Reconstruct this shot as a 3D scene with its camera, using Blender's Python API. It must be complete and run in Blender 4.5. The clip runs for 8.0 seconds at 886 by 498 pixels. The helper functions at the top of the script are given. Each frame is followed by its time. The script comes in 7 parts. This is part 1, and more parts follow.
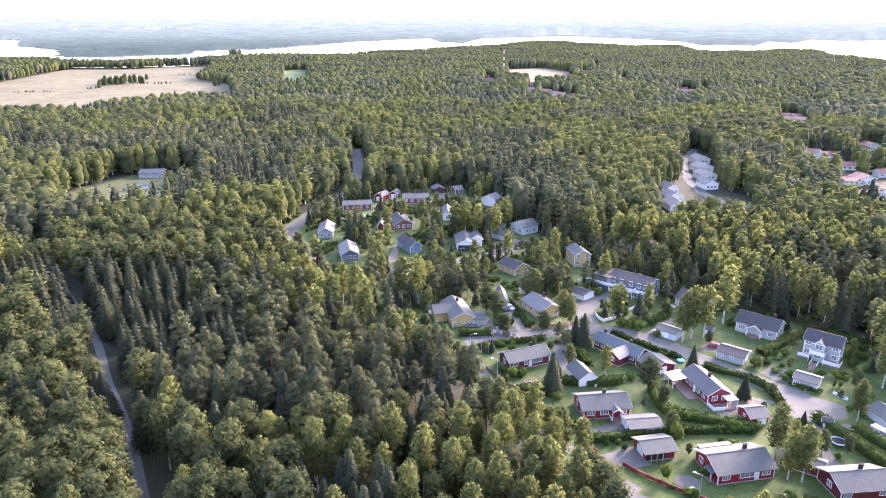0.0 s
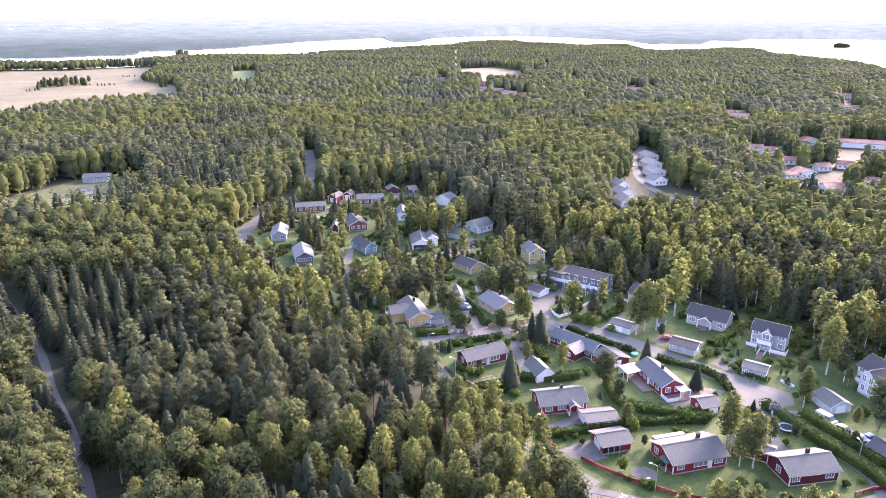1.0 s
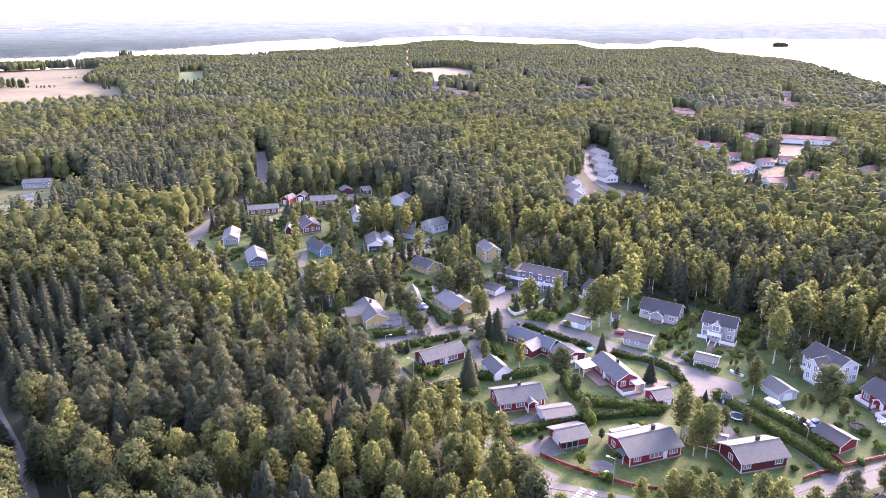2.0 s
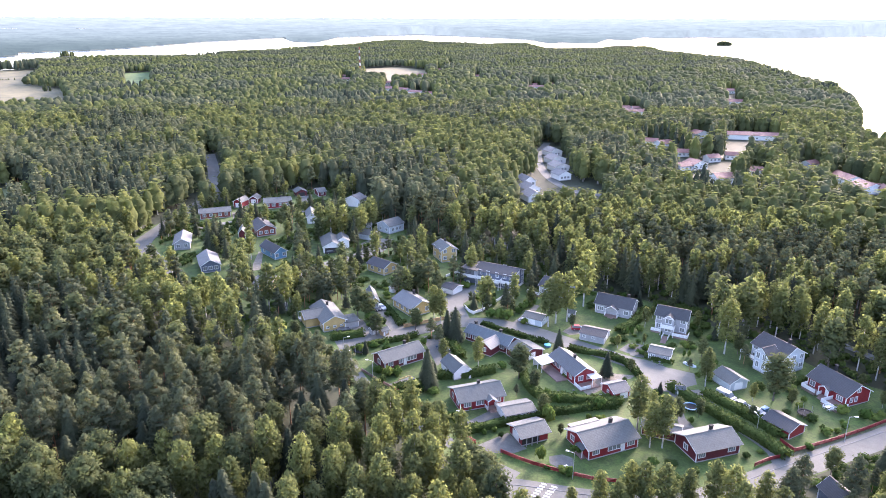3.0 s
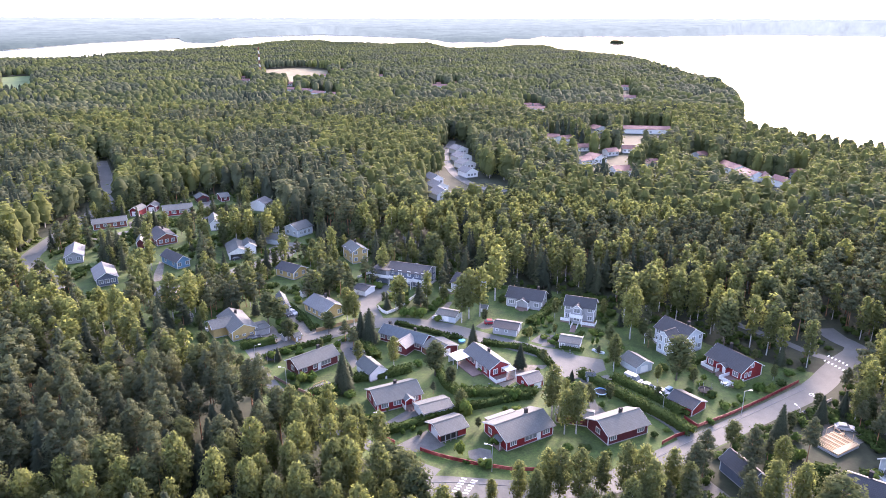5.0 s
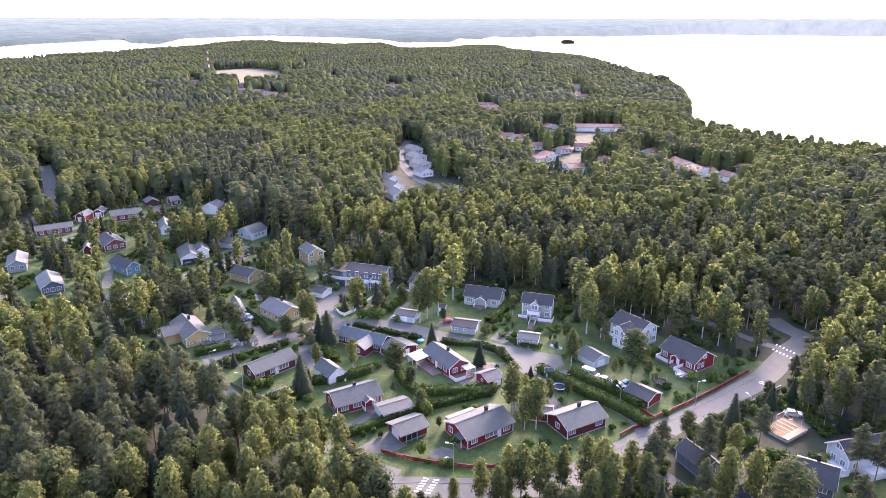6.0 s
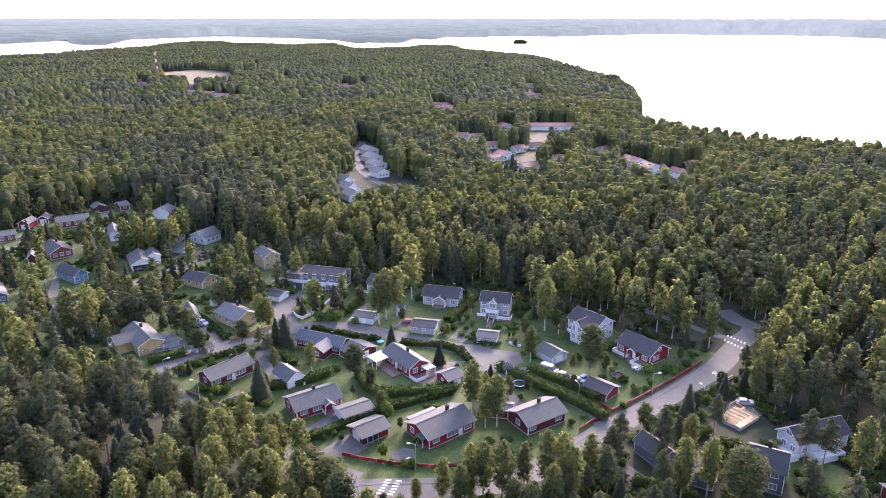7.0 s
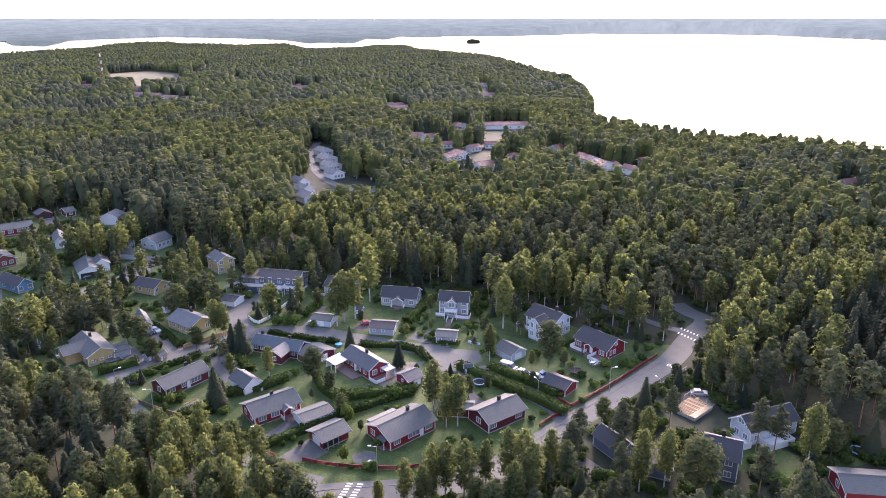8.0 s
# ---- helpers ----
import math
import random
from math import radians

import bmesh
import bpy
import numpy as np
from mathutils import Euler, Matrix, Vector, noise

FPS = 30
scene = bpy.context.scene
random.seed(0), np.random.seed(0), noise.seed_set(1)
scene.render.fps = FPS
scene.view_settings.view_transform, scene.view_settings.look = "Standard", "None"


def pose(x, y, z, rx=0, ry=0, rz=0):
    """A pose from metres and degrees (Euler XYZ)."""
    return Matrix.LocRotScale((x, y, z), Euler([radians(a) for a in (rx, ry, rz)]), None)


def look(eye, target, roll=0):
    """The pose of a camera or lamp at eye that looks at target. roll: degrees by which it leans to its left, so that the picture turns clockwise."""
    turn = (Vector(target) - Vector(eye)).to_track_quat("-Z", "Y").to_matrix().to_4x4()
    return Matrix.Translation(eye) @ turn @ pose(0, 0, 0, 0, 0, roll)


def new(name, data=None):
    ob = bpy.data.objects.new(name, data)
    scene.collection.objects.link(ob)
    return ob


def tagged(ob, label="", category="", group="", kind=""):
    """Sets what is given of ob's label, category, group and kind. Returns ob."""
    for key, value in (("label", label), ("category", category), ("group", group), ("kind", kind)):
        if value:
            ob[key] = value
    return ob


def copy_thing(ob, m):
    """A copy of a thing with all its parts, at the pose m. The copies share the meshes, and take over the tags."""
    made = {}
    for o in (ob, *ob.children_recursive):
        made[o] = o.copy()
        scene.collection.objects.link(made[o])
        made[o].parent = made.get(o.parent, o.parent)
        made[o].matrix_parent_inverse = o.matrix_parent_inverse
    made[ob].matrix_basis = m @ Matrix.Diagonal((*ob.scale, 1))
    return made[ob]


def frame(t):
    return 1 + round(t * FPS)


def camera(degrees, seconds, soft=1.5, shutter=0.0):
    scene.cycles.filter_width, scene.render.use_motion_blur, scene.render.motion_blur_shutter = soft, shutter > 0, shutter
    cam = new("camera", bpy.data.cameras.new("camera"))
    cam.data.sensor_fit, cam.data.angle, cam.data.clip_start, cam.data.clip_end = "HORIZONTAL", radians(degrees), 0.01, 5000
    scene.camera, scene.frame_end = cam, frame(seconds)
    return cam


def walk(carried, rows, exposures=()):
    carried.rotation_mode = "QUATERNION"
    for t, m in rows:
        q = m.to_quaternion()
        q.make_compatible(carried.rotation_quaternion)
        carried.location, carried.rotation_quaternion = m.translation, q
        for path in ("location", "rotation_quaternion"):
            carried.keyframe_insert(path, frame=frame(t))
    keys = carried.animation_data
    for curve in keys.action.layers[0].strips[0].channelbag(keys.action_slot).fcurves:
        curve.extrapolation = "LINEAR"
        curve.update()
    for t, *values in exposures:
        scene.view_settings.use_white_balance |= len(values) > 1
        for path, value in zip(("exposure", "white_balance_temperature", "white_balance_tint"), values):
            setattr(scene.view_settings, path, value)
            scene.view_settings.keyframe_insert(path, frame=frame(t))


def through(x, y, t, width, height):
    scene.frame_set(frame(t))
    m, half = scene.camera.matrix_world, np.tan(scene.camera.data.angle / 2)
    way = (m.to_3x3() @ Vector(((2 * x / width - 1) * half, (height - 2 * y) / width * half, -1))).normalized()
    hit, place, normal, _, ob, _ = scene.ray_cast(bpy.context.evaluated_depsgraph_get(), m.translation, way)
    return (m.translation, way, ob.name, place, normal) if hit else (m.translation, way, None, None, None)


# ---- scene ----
cam = camera(65.29, 8.0, 0.8)
# t, x, y, z, yaw, pitch, roll
ROWS = [
    (0.0, 0.000, 0.000, 92.000, -0.000, -18.523, -0.136),
    (0.5, 0.106, 0.156, 91.965, -1.920, -18.531, -0.118),
    (1.0, 0.132, 0.359, 91.921, -3.854, -18.539, -0.119),
    (1.5, 0.148, 0.561, 91.887, -5.810, -18.534, -0.128),
    (3.0, 0.160, 0.993, 91.747, -11.513, -18.539, -0.149),
    (3.5, 0.175, 1.108, 91.682, -13.476, -18.544, -0.130),
    (4.0, 0.247, 1.178, 91.605, -15.419, -18.542, -0.135),
    (4.5, 0.337, 1.268, 91.518, -17.356, -18.537, -0.124),
    (6.0, 0.537, 1.603, 91.228, -23.015, -18.536, -0.092),
    (6.5, 0.574, 1.639, 91.152, -24.872, -18.527, -0.074),
    (7.0, 0.626, 1.680, 91.077, -26.718, -18.506, -0.052),
    (7.5, 0.742, 1.742, 91.007, -28.563, -18.504, -0.040),
    (8.0, 0.891, 1.867, 91.010, -30.423, -18.511, -0.005),
]
walk(cam, [(t, pose(x, y, z, 90 + pitch, roll, yaw)) for t, x, y, z, yaw, pitch, roll in ROWS],
     [(0.0, 3.65, 7150, 38), (1.0, 3.65, 7200, 43), (1.5, 3.7, 7350, 58), (3.0, 3.55, 6900, 32), (4.5, 3.5, 7000, 36), (6.5, 3.2, 7100, 41), (8.0, 2.85, 7050, 39)])

# ---------------------------------------------------------------- light
SUN_AZ, SUN_EL = 46.0, 20.0
world = bpy.data.worlds.new("world")
scene.world = world
world.use_nodes = True
wn = world.node_tree
sky = wn.nodes.new("ShaderNodeTexSky")
sky.sky_type, sky.sun_disc = "NISHITA", False
sky.sun_elevation, sky.sun_rotation = radians(SUN_EL), radians(SUN_AZ)
sky.air_density, sky.dust_density, sky.ozone_density = 1.0, 1.0, 1.5
wn.links.new(sky.outputs[0], wn.nodes["Background"].inputs[0])
wn.nodes["Background"].inputs[1].default_value = 0.115
sun = new("sun", bpy.data.lights.new("sun", "SUN"))
sun.data.energy, sun.data.angle, sun.data.color = 1.5, radians(18.0), (1.0, 0.955, 0.88)
az, el = radians(SUN_AZ), radians(SUN_EL)
sun.matrix_world = look((0, 0, 300), (-300 * math.sin(az) * math.cos(el), -300 * math.cos(az) * math.cos(el), 300 - 300 * math.sin(el)))


# ---------------------------------------------------------------- materials
def node(nt, kind, **values):
    n = nt.nodes.new(kind)
    for key, value in values.items():
        n.inputs[key.replace("_", " ")].default_value = value
    return n


def blank(name):
    m = bpy.data.materials.new(name)
    m.use_nodes = True
    nt = m.node_tree
    return m, nt, nt.nodes["Principled BSDF"], nt.nodes["Material Output"]


def coords(nt, scale=(1, 1, 1)):
    tc = nt.nodes.new("ShaderNodeTexCoord")
    mp = nt.nodes.new("ShaderNodeMapping")
    mp.inputs["Scale"].default_value = scale
    nt.links.new(tc.outputs["Object"], mp.inputs[0])
    return mp.outputs[0]


def noisy(nt, vec, scale, detail=4.0, rough=0.55):
    n = node(nt, "ShaderNodeTexNoise", Scale=scale, Detail=detail, Roughness=rough)
    nt.links.new(vec, n.inputs["Vector"])
    return n.outputs["Fac"]


def ramp(nt, fac, stops):
    r = nt.nodes.new("ShaderNodeValToRGB")
    els = r.color_ramp.elements
    while len(els) < len(stops):
        els.new(0.5)
    for e, (p, c) in zip(els, stops):
        e.position, e.color = p, (*c, 1)
    nt.links.new(fac, r.inputs[0])
    return r.outputs[0]


def mixed(nt, fac, a, b, how="MIX"):
    m = nt.nodes.new("ShaderNodeMix")
    m.data_type, m.blend_type = "RGBA", how
    for sock, v in ((m.inputs[0], fac), (m.inputs[6], a), (m.inputs[7], b)):
        if isinstance(v, (int, float)):
            sock.default_value = v
        elif isinstance(v, tuple):
            sock.default_value = (*v, 1)
        else:
            nt.links.new(v, sock)
    return m.outputs[2]


def bumped(nt, height, bsdf, strength=0.3, distance=0.05):
    b = node(nt, "ShaderNodeBump", Strength=strength, Distance=distance)
    nt.links.new(height, b.inputs["Height"])
    nt.links.new(b.outputs[0], bsdf.inputs["Normal"])


def ground_mat(name, dark, mid, light, big=0.05, small=0.9, rough=0.95, bump=0.4, grain=0.8):
    """Soil, grass or asphalt: stains at a large scale, grain at a small one."""
    m, nt, b, _ = blank(name)
    v = coords(nt)
    c1 = ramp(nt, noisy(nt, v, big, 5, 0.6), [(0.3, dark), (0.52, mid), (0.75, light)])
    c2 = ramp(nt, noisy(nt, v, small, 6, 0.7), [(0.3, (0.55, 0.55, 0.55)), (0.7, (1.35, 1.35, 1.35))])
    c3 = ramp(nt, noisy(nt, v, math.sqrt(big * small), 3, 0.6), [(0.35, (0.72, 0.74, 0.72)), (0.65, (1.2, 1.18, 1.15))])
    nt.links.new(mixed(nt, grain, mixed(nt, grain, c1, c3, "MULTIPLY"), c2, "MULTIPLY"), b.inputs["Base Color"])
    b.inputs["Roughness"].default_value = rough
    bumped(nt, noisy(nt, v, small * 2, 4), b, bump, 0.1)
    return m


def paint_mat(name, colour, rough=0.6, board=0.0, var=0.12, metal=0.0):
    """Painted boards, plaster or metal with weathering; board: width of upright boarding in metres."""
    m, nt, b, _ = blank(name)
    v = coords(nt)
    lo = tuple(c * (1 - var) for c in colour)
    hi = tuple(min(1, c * (1 + var)) for c in colour)
    c = ramp(nt, noisy(nt, v, 0.7, 5), [(0.3, lo), (0.7, hi)])
    grain = noisy(nt, coords(nt, (1, 1, 0.15)), 9, 3)
    c = mixed(nt, 0.35, c, ramp(nt, grain, [(0.3, (0.7, 0.7, 0.7)), (0.7, (1.2, 1.2, 1.2))]), "MULTIPLY")
    nt.links.new(c, b.inputs["Base Color"])
    b.inputs["Roughness"].default_value, b.inputs["Metallic"].default_value = rough, metal
    if board:
        w = node(nt, "ShaderNodeTexWave", Scale=1 / (board * 2 * math.pi) * 3.0)
        w.bands_direction = "DIAGONAL"
        nt.links.new(coords(nt, (1, 1, 0)), w.inputs["Vector"])
        bumped(nt, w.outputs["Fac"], b, 0.5, 0.03)
    return m


def roof_mat(name, colour, rows="x", rough=0.75, pitch=0.35, metal=0.0):
    """Tiles or seamed sheet: courses across the slope, weathered in streaks and blotches. rows: the ridge's axis."""
    m, nt, b, _ = blank(name)
    v = coords(nt)
    br = node(nt, "ShaderNodeTexBrick", Scale=1.0)
    br.inputs["Brick Width"].default_value, br.inputs["Row Height"].default_value = 0.34, pitch
    br.inputs["Mortar Size"].default_value = 0.03
    br.inputs["Color1"].default_value = (*[c * 0.93 for c in colour], 1)
    br.inputs["Color2"].default_value = (*[c * 1.06 for c in colour], 1)
    br.inputs["Mortar"].default_value = (*[c * 0.7 for c in colour], 1)
    mp = nt.nodes.new("ShaderNodeMapping")
    mp.inputs["Rotation"].default_value = (0, 0, 0 if rows == "x" else radians(90))
    nt.links.new(v, mp.inputs[0])
    nt.links.new(mp.outputs[0], br.inputs["Vector"])
    st = ramp(nt, noisy(nt, v, 0.6, 6, 0.65), [(0.3, (0.86, 0.86, 0.85)), (0.7, (1.12, 1.12, 1.13))])
    nt.links.new(mixed(nt, 0.8, br.outputs["Color"], st, "MULTIPLY"), b.inputs["Base Color"])
    b.inputs["Roughness"].default_value, b.inputs["Metallic"].default_value = rough, metal
    bumped(nt, br.outputs["Fac"], b, 0.35, -0.03)
    return m


def leaf_mat(name, dark, mid, light, through=0.5, gloss=0.04):
    """Foliage: each tree has its own shade, each leaf clump its own on top, and light shines through."""
    m, nt, b, out = blank(name)
    at = nt.nodes.new("ShaderNodeAttribute")
    at.attribute_name = "tint"
    oi = nt.nodes.new("ShaderNodeObjectInfo")
    add = nt.nodes.new("ShaderNodeMath")
    add.operation = "ADD"
    nt.links.new(at.outputs["Fac"], add.inputs[0])
    nt.links.new(oi.outputs["Random"], add.inputs[1])
    fr = nt.nodes.new("ShaderNodeMath")
    fr.operation = "FRACT"
    nt.links.new(add.outputs[0], fr.inputs[0])
    tree = ramp(nt, fr.outputs[0], [(0.0, dark), (0.5, mid), (0.97, light)])
    geo = nt.nodes.new("ShaderNodeNewGeometry")
    isl = ramp(nt, geo.outputs["Random Per Island"], [(0.0, (0.90, 0.91, 0.92)), (1.0, (1.10, 1.09, 1.06))])
    v = coords(nt)
    fine = ramp(nt, noisy(nt, v, 2.6, 5, 0.75), [(0.32, (0.70, 0.72, 0.74)), (0.5, (1.0, 1.0, 1.0)), (0.68, (1.26, 1.24, 1.14))])
    col = mixed(nt, 0.9, mixed(nt, 0.85, tree, fine, "MULTIPLY"), isl, "MULTIPLY")
    nt.links.new(col, b.inputs["Base Color"])
    bumped(nt, noisy(nt, v, 4.0, 3, 0.7), b, 0.3, 0.08)
    b.inputs["Roughness"].default_value = 0.9
    b.inputs["Specular IOR Level"].default_value = gloss
    tr = nt.nodes.new("ShaderNodeBsdfTranslucent")
    nt.links.new(mixed(nt, 0.5, col, (1.15, 1.22, 0.78), "MULTIPLY"), tr.inputs[0])
    mx = nt.nodes.new("ShaderNodeMixShader")
    mx.inputs[0].default_value = through
    nt.links.new(b.outputs[0], mx.inputs[1])
    nt.links.new(tr.outputs[0], mx.inputs[2])
    nt.links.new(mx.outputs[0], out.inputs[0])
    return m


def glass_mat():
    m, nt, b, _ = blank("window_glass")
    b.inputs["Base Color"].default_value = (0.16, 0.17, 0.175, 1)
    b.inputs["Roughness"].default_value = 0.08
    b.inputs["Specular IOR Level"].default_value = 0.7
    return m


FLOOR = ground_mat("forest_floor", (0.016, 0.022, 0.009), (0.026, 0.034, 0.013), (0.043, 0.046, 0.022), 0.03, 0.5)
GRASS = ground_mat("lawn_grass", (0.030, 0.058, 0.011), (0.054, 0.094, 0.017), (0.092, 0.104, 0.036), 0.09, 1.6, grain=0.9)
ASPHALT = ground_mat("asphalt", (0.088, 0.090, 0.081), (0.104, 0.106, 0.096), (0.126, 0.128, 0.116), 0.08, 3.0, 0.85, 0.1, 0.3)
YARD = ground_mat("gravel", (0.088, 0.087, 0.078), (0.108, 0.107, 0.097), (0.145, 0.142, 0.128), 0.2, 3.0, 0.9, 0.2, 0.45)
SAND = ground_mat("sandy_gravel", (0.132, 0.118, 0.094), (0.162, 0.146, 0.118), (0.205, 0.185, 0.152), 0.2, 3.0, 0.9, 0.2)
WHEAT = ground_mat("ripe_grain", (0.078, 0.068, 0.030), (0.098, 0.086, 0.038), (0.120, 0.106, 0.050), 0.008, 0.08)
MEADOW = ground_mat("meadow", (0.060, 0.075, 0.028), (0.085, 0.100, 0.036), (0.120, 0.125, 0.055), 0.02, 0.2)
VERGE = ground_mat("dry_verge", (0.045, 0.055, 0.020), (0.075, 0.078, 0.034), (0.115, 0.100, 0.058), 0.25, 2.0)
HAY = ground_mat("young_crop", (0.060, 0.105, 0.026), (0.078, 0.130, 0.032), (0.100, 0.150, 0.044), 0.02, 0.2)
LINE = paint_mat("road_paint", (0.75, 0.75, 0.73), 0.7)
KERB = paint_mat("kerb_stone", (0.16, 0.16, 0.155), 0.85)
RED = paint_mat("red_boards", (0.20, 0.012, 0.016), 0.6, 0.15)
DARKRED = paint_mat("dark_red_boards", (0.10, 0.012, 0.018), 0.6, 0.15)
BRICKRED = paint_mat("red_brick_wall", (0.18, 0.05, 0.035), 0.8)
WHITE = paint_mat("white_paint", (0.66, 0.66, 0.65), 0.5, var=0.05)
CREAM = paint_mat("yellow_boards", (0.45, 0.31, 0.13), 0.6, 0.15)
PALEBLUE = paint_mat("pale_blue_boards", (0.38, 0.43, 0.46), 0.6, 0.15)
GREYWALL = paint_mat("grey_boards", (0.27, 0.275, 0.285), 0.6, 0.15)
BLUE = paint_mat("blue_boards", (0.10, 0.24, 0.36), 0.6, 0.15)
POOL = paint_mat("pool_blue", (0.08, 0.42, 0.55), 0.5)
NAVY = paint_mat("slate_blue_boards", (0.09, 0.11, 0.15), 0.6, 0.15)
WOOD = paint_mat("weathered_deck", (0.20, 0.13, 0.11), 0.7, 0.12)
TIMBER = paint_mat("fresh_timber", (0.55, 0.38, 0.22), 0.7, 0.12)
FENCEWOOD = paint_mat("brown_fence", (0.33, 0.20, 0.10), 0.7, 0.12)
PLINTH = paint_mat("plinth_concrete", (0.32, 0.31, 0.31), 0.9)
BLACK = paint_mat("black_metal", (0.02, 0.02, 0.022), 0.45)
RUBBER = paint_mat("black_mesh_mat", (0.015, 0.015, 0.016), 1.0)
GUTTER = paint_mat("grey_gutter", (0.10, 0.10, 0.105), 0.6)
STEEL = paint_mat("galvanised_steel", (0.45, 0.46, 0.47), 0.45, metal=0.6)
ROOFX = roof_mat("grey_roof_tiles", (0.077, 0.087, 0.084), "x")
ROOFY = roof_mat("grey_roof_tiles_cross", (0.077, 0.087, 0.084), "y")
DARKX = roof_mat("dark_roof_tiles", (0.037, 0.039, 0.043), "x")
DARKY = roof_mat("dark_roof_tiles_cross", (0.037, 0.039, 0.043), "y")
LIGHTX = roof_mat("light_sheet_roof", (0.135, 0.138, 0.136), "x", 0.7)
LIGHTY = roof_mat("light_sheet_roof_cross", (0.135, 0.138, 0.136), "y", 0.7)
SLATEX = roof_mat("slate_blue_roof", (0.066, 0.074, 0.080), "x", 0.7)
BLUEX = roof_mat("blue_grey_sheet_roof", (0.075, 0.096, 0.106), "x", 0.7)
PALEY = roof_mat("pale_sheet_roof_cross", (0.13, 0.135, 0.135), "y", 0.7)
REDROOFX = roof_mat("red_tile_roof", (0.26, 0.12, 0.10), "x", 0.7)
REDROOFY = roof_mat("red_tile_roof_cross", (0.26, 0.12, 0.10), "y", 0.7)
GLASS = glass_mat()
BIRCH_LEAF = leaf_mat("birch_leaves", (0.100, 0.119, 0.056), (0.134, 0.154, 0.065), (0.180, 0.197, 0.077), 0.62)
BROAD_LEAF = leaf_mat("broad_leaves", (0.062, 0.078, 0.041), (0.086, 0.103, 0.050), (0.120, 0.136, 0.060))
NEEDLE = leaf_mat("spruce_needles", (0.034, 0.043, 0.030), (0.047, 0.058, 0.038), (0.066, 0.077, 0.046), 0.25)
PINE_LEAF = leaf_mat("pine_needles", (0.062, 0.074, 0.048), (0.084, 0.097, 0.058), (0.112, 0.124, 0.068), 0.42)
HEDGE_LEAF = leaf_mat("hedge_leaves", (0.030, 0.052, 0.016), (0.042, 0.068, 0.020), (0.058, 0.085, 0.024), 0.2)
BUSH_LEAF = leaf_mat("bush_leaves", (0.045, 0.085, 0.020), (0.07, 0.12, 0.03), (0.12, 0.16, 0.04), 0.3)
BARK = paint_mat("grey_bark", (0.11, 0.09, 0.075), 0.9, var=0.3)
PINE_BARK = paint_mat("orange_pine_bark", (0.26, 0.13, 0.07), 0.9, var=0.3)
BIRCH_BARK = paint_mat("birch_bark", (0.38, 0.37, 0.35), 0.8, var=0.4)


# ---------------------------------------------------------------- mesh tools
def mesh_of(name, v, f, mats, mat_index=None, tint=None, normals=None):
    """A mesh from arrays: f holds triangles or quads in one array."""
    v, f = np.asarray(v, np.float32).reshape(-1, 3), np.asarray(f, np.int32)
    k = f.shape[1]
    me = bpy.data.meshes.new(name)
    me.vertices.add(len(v))
    me.vertices.foreach_set("co", v.ravel())
    me.loops.add(f.size)
    me.loops.foreach_set("vertex_index", f.ravel())
    me.polygons.add(len(f))
    me.polygons.foreach_set("loop_start", np.arange(0, f.size, k, dtype=np.int32))
    for m in mats:
        me.materials.append(m)
    if mat_index is not None:
        me.polygons.foreach_set("material_index", np.asarray(mat_index, np.int32))
    if tint is not None:
        me.attributes.new("tint", "FLOAT", "POINT").data.foreach_set("value", np.asarray(tint, np.float32))
    me.update(calc_edges=True)
    if normals is not None:
        me.normals_split_custom_set_from_vertices(np.asarray(normals, np.float32))
    return me


